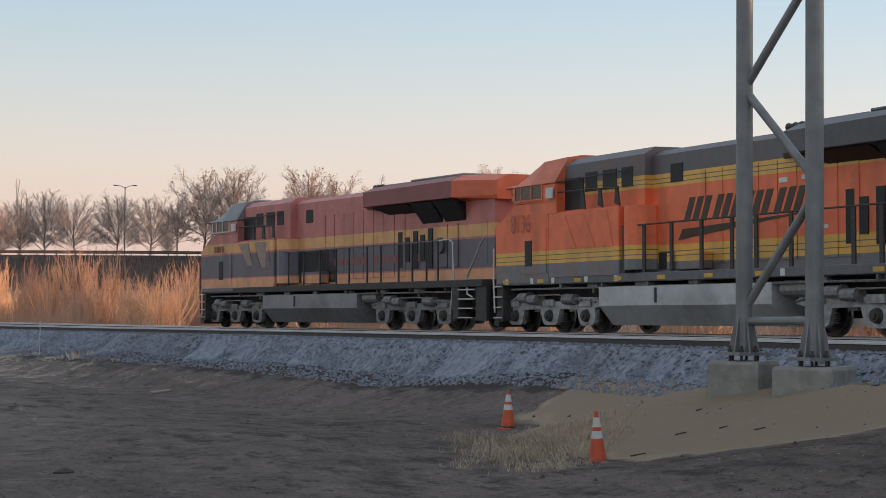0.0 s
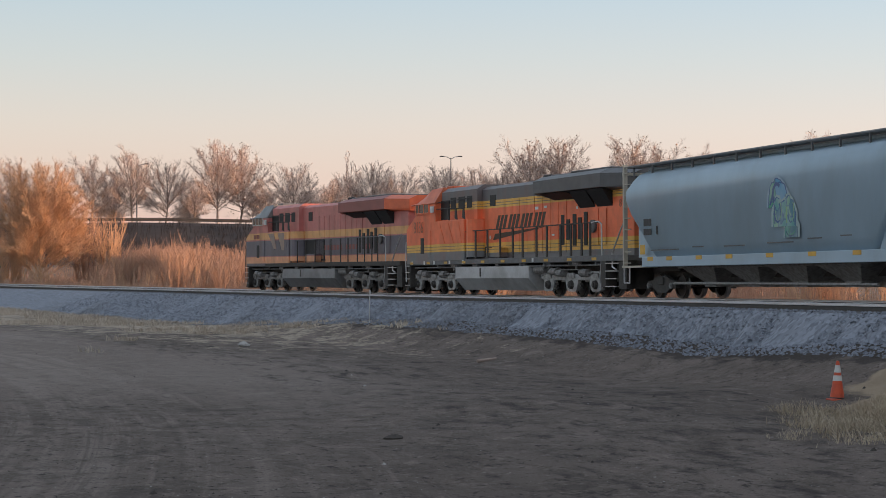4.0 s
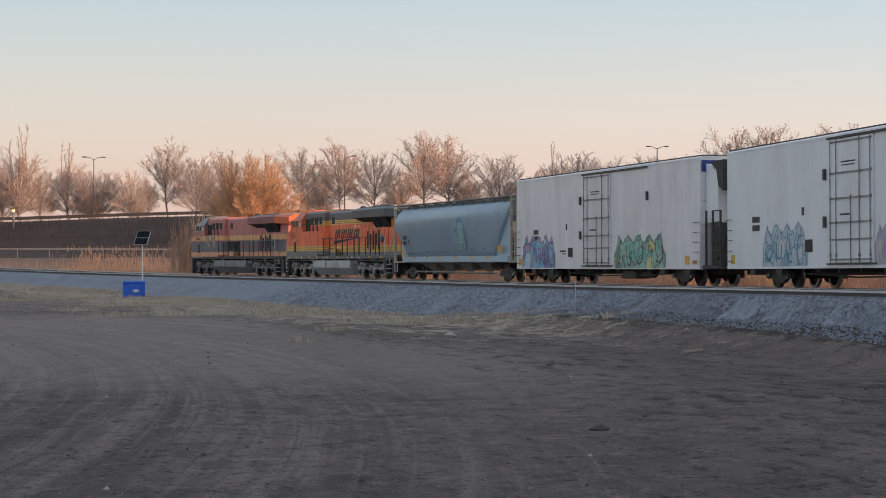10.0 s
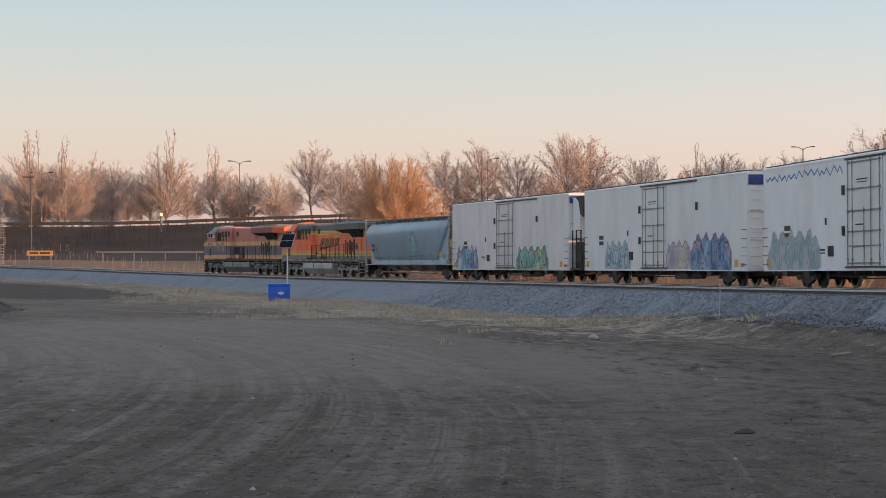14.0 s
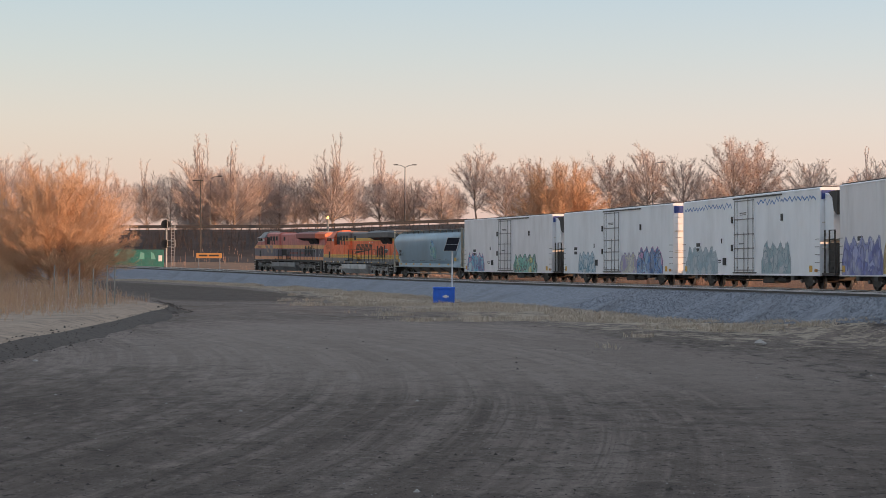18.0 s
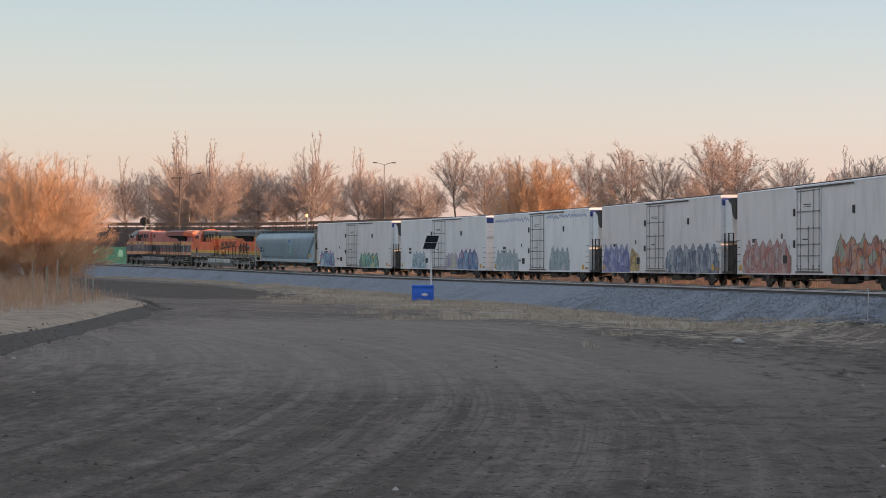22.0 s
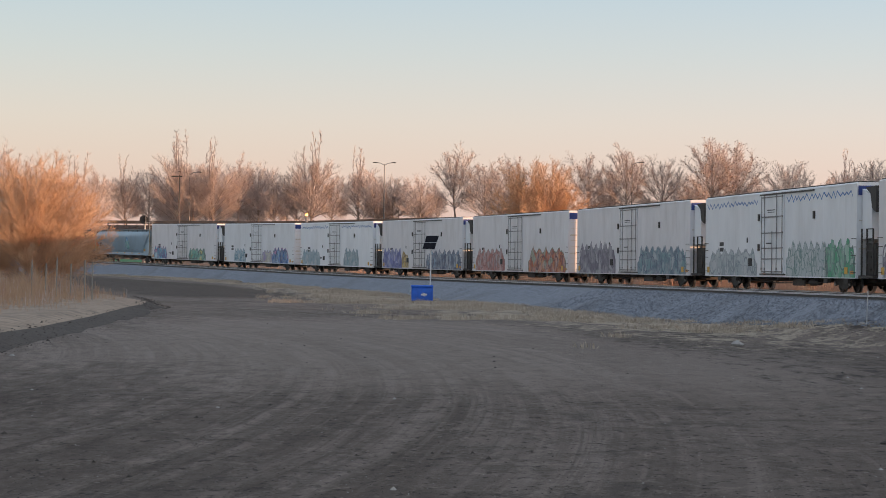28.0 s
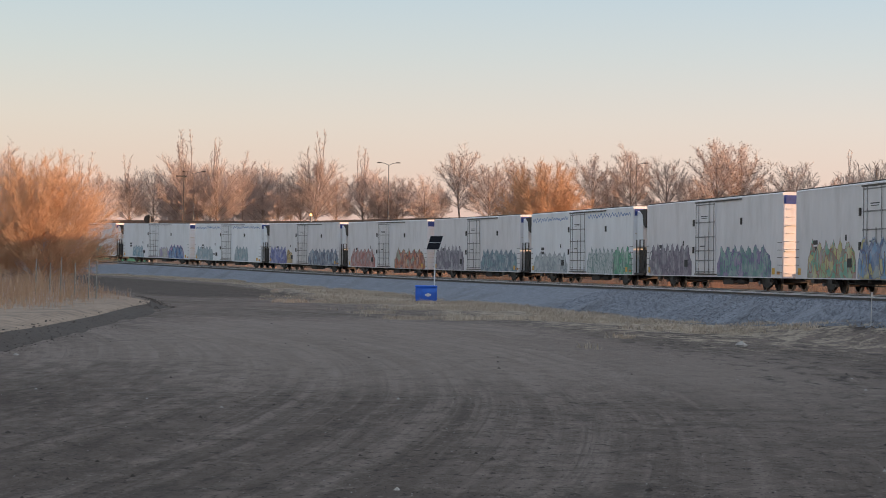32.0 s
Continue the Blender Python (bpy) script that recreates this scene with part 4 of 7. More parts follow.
def hopper_car():
    h = thing("hopper_car", "pale blue-grey curved-side covered hopper wagon with end frames coloured as sunlit", "hopper car", "train")
    lev = [(1.5, 7.1, -6.85, 1.4), (1.9, 7.45, -7.1, 1.5), (2.5, 8.05, -7.6, 1.56), (3.1, 8.75, -8.1, 1.58), (3.6, 9.2, -8.5, 1.57), (3.95, 9.3, -8.75, 1.54), (4.3, 8.9, -8.9, 1.46), (4.55, 8.7, -8.95, 1.3), (4.72, 8.6, -8.95, 0.95)]
    rings = []
    for z, xa, xb, w in lev:
        c = 0.12
        rings.append([(xa - c, -w, z), (xa, -w + c, z), (xa, w - c, z), (xa - c, w, z), (xb + c, w, z), (xb, w - c, z), (xb, -w + c, z), (xb + c, -w, z)])
    body = part("body", Shape().loft(rings), M_HOPPER, h)
    body.data.polygons.foreach_set("use_smooth", [abs(f.normal.z) < 0.95 for f in body.data.polygons])
    for sg in (1, -1):
        part("side_sill", Shape().box(-8.95, sg * 1.35, 1.14, 7.9, sg * 1.52, 1.5, 0, 0.015), M_HOPPER, h)
        for x in (7.2, 5.7, 3.5, 1.4, -1.2, -3.7, -6.1):
            part("reflector", Shape().box(x - 0.22, sg * 1.522, 1.36, x + 0.22, sg * 1.53, 1.5), M_YELLOW, h)
        part("reflector", Shape().box(-7.6, sg * 1.53, 1.75, -8.2, sg * 1.54, 2.1), M_YELLOW, h)
        part("reflector", Shape().box(7.6, sg * 1.53, 1.6, 8.0, sg * 1.54, 1.95), M_YELLOW, h)
        part("end_panel", Shape().prism([(-6.9, 1.5), (-8.95, 1.5), (-8.95, 3.9), (-8.6, 3.9), (-7.1, 1.9)], sg * 1.28, sg * 1.32, "y"), M_HOPPER, h)
        part("end_panel", Shape().prism([(7.1, 1.5), (8.6, 1.5), (8.6, 2.9), (7.5, 1.9)], sg * 1.28, sg * 1.32, "y"), M_HOPPER, h)
        for xp in (9.6, -9.15, -10.05):
            part("corner_post", Shape().box(xp - 0.05, sg * 1.32, 1.15, xp + 0.05, sg * 1.46, 5.0), M_HOPSUNLIT, h)
        lad = Shape()
        for xa, xb in ((9.55, 9.05), (-9.2, -10.0)):
            for k in range(9):
                lad.tube((xa, sg * 1.42, 1.3 + 0.42 * k), (xb, sg * 1.42, 1.3 + 0.42 * k), 0.022, n=5)
        part("ladder", lad, M_HOPSUNLIT, h)
        part("stirrup", Shape().pipe([(9.6, sg * 1.42, 1.15), (9.6, sg * 1.42, 0.55), (9.15, sg * 1.42, 0.55), (9.15, sg * 1.42, 1.15)], 0.03, 5), M_ALU, h)
        wk = Shape().box(-10.1, sg * 0.8, 4.86, 9.7, sg * 1.3, 4.9)
        for x in np.arange(-9.4, 9.6, 1.55):
            wk.box(x - 0.03, sg * 1.2, 4.55, x + 0.03, sg * 1.26, 4.86)
        wk.pipe([(-10.1, sg * 1.42, 4.89), (9.7, sg * 1.42, 4.89)], 0.03, 5)
        part("roof_walkway", wk, M_STEEL, h)
        part("pipe_run", Shape().pipe([(6.0, sg * 1.2, 0.55), (-6.6, sg * 1.2, 0.5)], 0.05, 6).pipe([(5.8, sg * 1.15, 1.1), (-6.2, sg * 1.15, 1.12)], 0.04, 5), M_TRUCK_A, h)
    for name, b in (("end_platform", (8.0, -1.45, 1.12, 9.75, 1.45, 1.2)), ("end_platform", (-10.15, -1.45, 1.12, -8.9, 1.45, 1.2)), ("end_beam", (9.55, -1.45, 4.6, 9.7, 1.45, 4.7)),
                    ("end_beam", (-10.1, -1.45, 4.55, -10.0, 1.45, 4.7)), ("end_beam", (-10.1, -1.4, 3.3, -10.0, 1.4, 3.4))):
        part(name, Shape().box(*b), M_HOPSUNLIT, h)
    part("end_bulkhead", Shape().box(-9.4, -1.3, 1.2, -9.3, 1.3, 2.7).tube((-9.35, 0.55, 1.9), (-9.42, 0.55, 1.9), 0.36, n=16, slot=1).tube((-9.35, -0.55, 1.9), (-9.42, -0.55, 1.9), 0.36, n=16, slot=1), [M_HOPSUNLIT, M_BLACK], h)
    part("roof", Shape().box(-8.9, -0.95, 4.7, 8.6, 0.95, 4.84, 0, 0.04), M_HOPPER, h)
    for k in range(4):
        x = 4.4 - 2.95 * k
        f = Shape()
        f.loft([[(x + a, -1.25, 1.2), (x + a, 1.25, 1.2), (x - a, 1.25, 1.2), (x - a, -1.25, 1.2)] if z > 1 else [(x + a, -0.7, z), (x + a, 0.7, z), (x - a, 0.7, z), (x - a, -0.7, z)] for z, a in ((1.2, 1.35), (0.6, 0.45), (0.42, 0.4))])
        part("hopper_outlet", f, M_TRUCK_A, h)
    part("centre_sill", Shape().box(-9.9, -0.35, 0.75, 9.7, 0.35, 1.14), M_UNDER, h)
    part("brake_gear", Shape().box(6.2, 0.3, 1.0, 8.2, 0.9, 1.4), M_UNDER, h)
    part("brake_cylinder", Shape().tube((-6.6, 0.6, 1.0), (-7.4, 0.6, 1.0), 0.2, n=10), M_UNDER, h)
    part("coupler", Shape().box(9.6, -0.12, 0.72, 10.0, 0.12, 0.98).box(-9.95, -0.12, 0.72, -9.3, 0.12, 0.98), M_UNDER, h)
    car_bogie(h, 7.3)
    car_bogie(h, -7.9)
    mark_bars(h, "lettering", [(7.0, 7.62, 2.62, 2.88), (7.0, 7.62, 2.3, 2.52), (6.5, 6.62, 2.3, 2.6)], M_LINE, 1.57)
    mark_bars(h, "lettering", [(5.0, 7.2, 1.72, 1.76), (3.2, 4.0, 1.78, 1.82), (0.4, 1.8, 1.76, 1.8), (-2.6, -1.0, 1.8, 1.84), (-4.2, -3.4, 1.88, 1.92), (-5.8, -5.2, 1.92, 1.96)], M_GREYSILL, 1.5)
    return h


# ---- graffiti: abstract spray-painted shapes ----
SPRAY = {}


def spray(col):
    key = tuple(round(c, 3) for c in col)
    if key not in SPRAY:
        SPRAY[key] = surface("spray_paint", col, [c * 0.8 + 0.05 for c in col], 0.55, scale=2.5, stain=(0.4, 0.4, 0.4), stain_scale=1.2, stain_amount=0.22)
    return SPRAY[key]


NAVY = (0.04, 0.06, 0.13)
VIOLET, OCHRE, SLATEB, SALMON, RUST, GREEN = (0.17, 0.19, 0.46), (0.5, 0.33, 0.08), (0.13, 0.16, 0.23), (0.45, 0.16, 0.13), (0.5, 0.13, 0.05), (0.09, 0.36, 0.2)
MAUVE, CREAM, BLUE, DARK = (0.2, 0.17, 0.22), (0.55, 0.5, 0.33), (0.07, 0.2, 0.48), (0.05, 0.05, 0.06)


def blend_to(a, b, f):
    return [u + (v - u) * f for u, v in zip(a, b)]


def mural(fill, edge, shine, cloud, wide, seed):
    """Spray paint in tangled cells: warped shapes in several tones of one palette with dark outlines between them, fading to bare paint in places."""
    m = surface("spray_mural", fill, [c * 0.8 for c in fill], 0.55, scale=2.5)
    n, l = m.node_tree.nodes, m.node_tree.links
    tc = n.new("ShaderNodeTexCoord")
    mp = n.new("ShaderNodeMapping")
    mp.inputs["Location"].default_value, mp.inputs["Scale"].default_value = (seed * 3.7, 0.0, seed * 1.3), (0.9 / wide, 0.02, 0.85)
    l.new(tc.outputs["Object"], mp.inputs[0])
    warp = n.new("ShaderNodeTexNoise")
    warp.inputs["Scale"].default_value, warp.inputs["Detail"].default_value = 1.7, 3
    l.new(mp.outputs[0], warp.inputs["Vector"])
    add = n.new("ShaderNodeVectorMath")
    add.operation = "MULTIPLY_ADD"
    add.inputs[1].default_value = (0.75, 0.0, 0.9)
    l.new(warp.outputs["Color"], add.inputs[0])
    l.new(mp.outputs[0], add.inputs[2])
    cells = n.new("ShaderNodeTexVoronoi")
    cells.inputs["Scale"].default_value = 1.9
    l.new(add.outputs[0], cells.inputs["Vector"])
    rim = n.new("ShaderNodeTexVoronoi")
    rim.feature = "DISTANCE_TO_EDGE"
    rim.inputs["Scale"].default_value = 1.9
    l.new(add.outputs[0], rim.inputs["Vector"])
    pick = n.new("ShaderNodeSeparateColor")
    l.new(cells.outputs["Color"], pick.inputs[0])
    ramp = n.new("ShaderNodeValToRGB")
    ramp.color_ramp.interpolation = "CONSTANT"
    tones = [(0.0, fill), (0.3, blend_to(fill, shine, 0.45)), (0.48, shine), (0.6, blend_to(fill, edge, 0.5)), (0.76, cloud), (0.88, fill)]
    els = ramp.color_ramp.elements
    for k, (at, c) in enumerate(tones):
        e = els[k] if k < 2 else els.new(at)
        e.position, e.color = at, (*c, 1)
    l.new(pick.outputs[0], ramp.inputs[0])
    line = n.new("ShaderNodeMapRange")
    line.inputs[1].default_value, line.inputs[2].default_value, line.inputs[3].default_value, line.inputs[4].default_value = 0.02, 0.06, 0.9, 0.0
    l.new(rim.outputs["Distance"], line.inputs[0])
    mix = n.new("ShaderNodeMix")
    mix.data_type = "RGBA"
    mix.inputs[7].default_value = (*edge, 1)
    l.new(ramp.outputs[0], mix.inputs[6])
    l.new(line.outputs[0], mix.inputs[0])
    mist = n.new("ShaderNodeTexNoise")
    mist.inputs["Scale"].default_value, mist.inputs["Detail"].default_value = 1.3, 6
    l.new(tc.outputs["Object"], mist.inputs["Vector"])
    thin = n.new("ShaderNodeMapRange")
    thin.inputs[1].default_value, thin.inputs[2].default_value, thin.inputs[4].default_value = 0.42, 0.72, 0.55
    l.new(mist.outputs["Fac"], thin.inputs[0])
    mx = n.new("ShaderNodeMix")
    mx.data_type = "RGBA"
    mx.inputs[7].default_value = (0.62, 0.61, 0.62, 1)
    l.new(mix.outputs[2], mx.inputs[6])
    l.new(thin.outputs[0], mx.inputs[0])
    l.new(mx.outputs[2], n["Principled BSDF"].inputs["Base Color"])
    return m


def graffiti(car, x0, x1, z0, z1, fill, edge, shine, letters, seed, spiky=0.3, cloud=None, y=1.509):
    """A painted piece on a car's side: a ragged outline, tangled shapes inside it, and a few bold strokes over them."""
    rnd = random.Random(seed)
    g = Shape()
    cloud = cloud or [0.5 * a + 0.3 for a in fill]
    w, hgt = (x0 - x1) / letters, z1 - z0
    mats = [spray(edge), mural(fill, edge, shine, cloud, min(1.0, w), seed), spray(shine), spray(cloud)]
    n = letters * 11
    tops = []
    for i in range(n + 1):
        swell = 0.82 + 0.1 * math.sin(i * 0.55 + seed) + rnd.uniform(-0.045, 0.04)
        if rnd.random() < spiky * 0.3:
            swell += rnd.uniform(0.03, 0.1)
        fall = min(1.0, 0.45 + 1.3 * min(i, n - i) / max(3.0, n * 0.16))
        tops.append(hgt * min(1.12, swell * fall))

    def sheet(grow_by, layer, slot):
        vs = []
        for i, t in enumerate(tops):
            x = x0 + (x1 - x0) * i / n + (grow_by if i == 0 else -grow_by if i == n else 0)
            vs += [(x, y + layer, z0), (x + rnd.uniform(-0.04, 0.04), y + layer, z0 + t + grow_by)]
        g.add(vs, [(2 * i, 2 * i + 2, 2 * i + 3, 2 * i + 1) for i in range(n)], slot)

    def ribbon(pts, half, layer, slot):
        vs = []
        for k in range(len(pts)):
            a, b = pts[max(0, k - 1)], pts[min(len(pts) - 1, k + 1)]
            dx, dz = b[0] - a[0], b[1] - a[1]
            d = math.hypot(dx, dz) or 1.0
            for q in (half, -half):
                vs.append((pts[k][0] - dz / d * q, y + layer, max(z0, pts[k][1] + dx / d * q)))
        g.add(vs, [(2 * k, 2 * k + 2, 2 * k + 3, 2 * k + 1) for k in range(len(pts) - 1)], slot)

    if cloud and spiky < 0.45:
        sheet(0.12, 0.002, 3)
    sheet(0.035, 0.0035, 0)
    sheet(0.0, 0.005, 1)
    for i in range(letters):
        cx, cz = x0 - w * (i + 0.5) + rnd.uniform(-0.1, 0.1) * w, z0 + hgt * rnd.uniform(0.36, 0.46)
        rx, rz = w * rnd.uniform(0.22, 0.42), hgt * rnd.uniform(0.24, 0.36)
        a0, sweep = rnd.uniform(0, 6.28), rnd.choice((-1, 1)) * rnd.uniform(2.2, 4.6)
        arc = [(cx + rx * math.cos(a0 + sweep * k / 8), cz + rz * math.sin(a0 + sweep * k / 8)) for k in range(9)]
        ribbon(arc, w * rnd.uniform(0.03, 0.06), 0.0065, 0)
        if rnd.random() < 0.6:
            ribbon([(px - 0.05 * w, pz + 0.04) for px, pz in arc[:5]], w * 0.03, 0.0075, 2)
        sx = cx + rnd.uniform(-0.4, 0.4) * w
        ribbon([(sx, z0 + 0.1 * hgt), (sx + rnd.uniform(-0.25, 0.25) * w, z0 + hgt * rnd.uniform(0.5, 0.8))], w * rnd.uniform(0.02, 0.05), 0.007, rnd.choice((0, 0, 2)))
    return part("graffiti", g.mesh("graffiti", mats, tidy=False), None, car)


def zigzag(car, x0, x1, z, col, seed):
    rnd = random.Random(seed)
    g, x, up = Shape(), x0, 1
    pts = []
    while x > x1:
        pts.append((x, z + up * rnd.uniform(0.05, 0.2)))
        x -= rnd.uniform(0.16, 0.42)
        up = -up
    for (a, b), (c, d) in zip(pts, pts[1:]):
        g.add([(a, 1.504, b - 0.05), (a, 1.504, b + 0.05), (c, 1.504, d + 0.05), (c, 1.504, d - 0.05)], [(0, 1, 2, 3)])
    part("graffiti", g, spray(col), car)


M_DOORBAR = surface("grimy_door_hardware", (0.36, 0.36, 0.36), (0.17, 0.16, 0.155), 0.6, scale=6, stain=(0.12, 0.07, 0.04), stain_amount=0.5)


def reefer_car(label, paint, rear_unit, front_unit=False, seams=0, seed=0):
    """Insulated boxcar: ribbed body, plug door with lock rods, end ladders, and at one end the cooling unit over an open platform."""
    rnd = random.Random(seed)
    c = thing("refrigerator_car", label, "boxcar", "white boxcars of the train")
    xa, xb = (10.5 if front_unit else 11.62), (-10.45 if rear_unit else -11.15)
    z0, z1 = 0.74, 5.5
    rings = [[(x, y, z) for y, z in ((-1.49, z0), (-1.5, z0 + 0.05), (-1.5, z1 - 0.03), (-1.42, z1 + 0.03), (0, z1 + 0.1), (1.42, z1 + 0.03), (1.5, z1 - 0.03), (1.5, z0 + 0.05), (1.49, z0))] for x in (xa, xb)]
    part("body", Shape().loft(rings), paint, c)
    sm = Shape()
    for sg in (1, -1):
        xs = np.arange(xa - 1.1, xb + 0.6, -1.32) if seams else np.arange(xa - 2.4, xb + 1, -2.6)
        for x in xs:
            if not -1.3 < x < 2.4:
                sm.box(x - (0.02 if seams else 0.015), sg * 1.5, z0 + 0.12, x + (0.02 if seams else 0.015), sg * (1.5045 if seams else 1.503), z1 - 0.15)
        sm.box(xb, sg * 1.5, z0, xa, sg * 1.512, z0 + 0.12)
        sm.box(xb, sg * 1.49, z1 - 0.1, xa, sg * 1.515, z1 - 0.03)
    part("panel_seam", sm, paint, c)
    part("roof", Shape().box(xb, -1.38, z1 + 0.04, xa, 1.38, z1 + 0.09), M_GUARD, c)
    for sg in (1, -1):
        d = Shape().box(-1.1, sg * 1.5, 0.93, 2.2, sg * 1.545, 5.3, 0, 0.012)
        door = part("plug_door", d, paint, c)
        for z in (1.05, 1.75, 2.35, 3.2, 4.1, 5.2):
            part("door_bar", shared("door_bar%d" % sg, lambda: Shape().box(-1.0, sg * 1.545, -0.03, 2.1, sg * 1.575, 0.03), M_DOORBAR), None, door, at=pose(0, 0, z))
        rods = Shape()
        for x in (2.08, 1.62, 0.5, -0.15, -0.95):
            rods.tube((x, sg * 1.585, 0.95), (x, sg * 1.585, 5.28 if x not in (0.5,) else 3.3), 0.02, n=5)
        for z in (1.2, 2.35, 3.2, 4.1):
            for x in (2.08, 1.62, -0.15, -0.95):
                rods.box(x - 0.05, sg * 1.56, z - 0.05, x + 0.05, sg * 1.6, z + 0.05)
        part("lock_rod", rods, M_DOORBAR, door)
        for x0, x1, z0, z1 in ((0.2, 1.3, 4.45, 4.5), (0.25, 1.25, 4.34, 4.38), (0.6, 1.4, 2.6, 2.66)):
            part("door_notice", Shape().box(x0, sg * 1.546, z0, x1, sg * 1.55, z1), M_LINE, door)
        part("door_track", Shape().box(-5.2, sg * 1.5, 5.32, 2.4, sg * 1.57, 5.4), M_GUARD, c)
        part("door_track", Shape().box(-1.3, sg * 1.5, 0.86, 2.4, sg * 1.57, 0.92), M_GUARD, c)
        for x, z in ((2.63, 3.9), (2.63, 2.2), (-5.21, 3.85)):
            part("door_stop", shared("door_stop%d" % sg, lambda: Shape().box(-0.085, sg * 1.5, 0, 0.085, sg * 1.57, 0.4), M_UNDER), None, c, at=pose(x, 0, z))
        part("vent_hatch", Shape().box(3.7, sg * 1.5, 1.35, 4.25, sg * 1.53, 1.8), M_BLACK, c)
        part("data_plate", Shape().box(4.6, sg * 1.5, 1.6, 5.4, sg * 1.506, 1.68).box(4.6, sg * 1.5, 1.48, 5.1, sg * 1.506, 1.53).box(4.4, sg * 1.5, 2.7, 4.6, sg * 1.506, 3.0), M_LINE, c)
        for z in (2.22, 2.55):
            part("number_bar", Shape().box(8.4, sg * 1.5, z, 9.1, sg * 1.506, z + 0.23), M_LINE, c)
        for x in (xa - 0.6, xb + 0.5, xb + 1.2):
            part("reflector", Shape().box(x - 0.2, sg * 1.512, 0.95, x + 0.2, sg * 1.52, 1.3 if x != xb + 0.5 else 1.12), M_YELLOW if x != xb + 0.5 else M_BOARD, c)
        for x in (xa - 0.28, xb + 0.28):
            for k in range(5):
                part("grab_iron", shared("grab_iron%d" % sg, lambda: Shape().pipe([(-0.22, sg * 1.5, 0), (-0.22, sg * 1.57, 0), (0.22, sg * 1.57, 0), (0.22, sg * 1.5, 0)], 0.018, 4), M_UNDER), None, c, at=pose(x, 0, 1.05 + 0.42 * k))
        for x in (6.65, 9.15, -6.65, -9.15):
            part("sill_bracket", shared("sill_bracket%d" % sg, lambda: Shape().box(-0.25, sg * 1.3, 0.5, 0.25, sg * 1.48, 0.76), M_UNDER), None, c, at=pose(x, 0, 0))
    for end, x, unit in ((-1, xb, rear_unit), (1, xa, front_unit)):
        e = end
        part("end_wall", Shape().box(x, -1.46, z0, x + e * 0.03, 1.46, z1 - 0.05), M_REEFEND, c)
        for z in (2.2, 3.6):
            part("end_rib", Shape().box(x + e * 0.03, -1.4, z, x + e * 0.06, 1.4, z + 0.06), M_REEFEND, c)
        part("end_band", Shape().box(x + e * 0.03, -1.44, 4.88, x + e * 0.045, 1.44, 5.36), M_BLUEBAND, c)
        if unit:
            u = Shape().prism([(x + e * 0.04, 2.7), (x + e * 1.15, 2.7), (x + e * 1.15, 4.2), (x + e * 0.95, 4.9), (x + e * 0.04, 5.2)], -1.1, 1.25, "y")
            part("cooling_unit", u, M_REEFER, c)
            part("cooling_unit_cowl", Shape().prism([(x + e * 1.16, 4.2), (x + e * 0.97, 4.92), (x + e * 0.4, 5.25), (x + e * 1.6, 5.3), (x + e * 1.6, 4.0)], -1.1, 1.25, "y"), M_UNDER, c)
            part("platform", Shape().box(x, -1.4, 0.78, x + e * 1.7, 1.4, 0.9).box(x + e * 0.2, -1.1, 0.9, x + e * 1.3, 1.1, 2.5, 0, 0.03).tube((x + e * 0.8, 1.1, 1.5), (x + e * 0.8, 1.2, 1.5), 0.35, n=12), M_UNDER, c)
            for sg in (1, -1):
                rl = Shape()
                for px in (0.35, 0.95, 1.65):
                    rl.box(x + e * px - 0.04, sg * 1.36, 0.9, x + e * px + 0.04, sg * 1.42, 3.2)
                for z in (1.5, 2.1, 2.7, 3.18):
                    rl.tube((x + e * 0.9, sg * 1.4, z), (x + e * 1.65, sg * 1.4, z), 0.025, n=5)
                part("platform_railing", rl, M_UNDER, c)
        else:
            lad = Shape()
            for k in range(9):
                lad.tube((x + e * 0.12, 0.9, 1.0 + 0.45 * k), (x + e * 0.12, 1.38, 1.0 + 0.45 * k), 0.02, n=5)
            lad.box(x + e * 0.1, -0.8, 0.9, x + e * 0.25, 0.6, 1.0)
            part("end_ladder", lad, M_REEFEND, c)
        part("coupler", Shape().box(x, -0.3, 0.6, x + e * 0.25, 0.3, 0.9).box(x, -0.12, 0.68, e * 12.25, 0.12, 0.92), M_UNDER, c)
    uf = Shape().box(xb + 0.2, -0.4, 0.5, xa - 0.2, 0.4, 0.76)
    for x in np.arange(-5, 5.1, 1.7):
        uf.box(x - 0.06, -1.4, 0.6, x + 0.06, 1.4, 0.74)
    uf.box(-1.5, 0.5, 0.3, -3.2, 1.2, 0.7, 0, 0.04).tube((-3.6, 1.0, 0.5), (-4.8, 1.0, 0.5), 0.16, n=10).pipe([(5.2, 1.1, 0.55), (1.0, 1.1, 0.42), (-6.0, 1.1, 0.5)], 0.03, 5)
    part("underframe", uf, M_UNDER, c)
    car_bogie(c, 7.6)
    car_bogie(c, -7.95)
    part("dent_patch", Shape().box(6.0, 1.5, 0.95, 6.5, 1.503, 1.4), M_REEFEND, c)
    return c


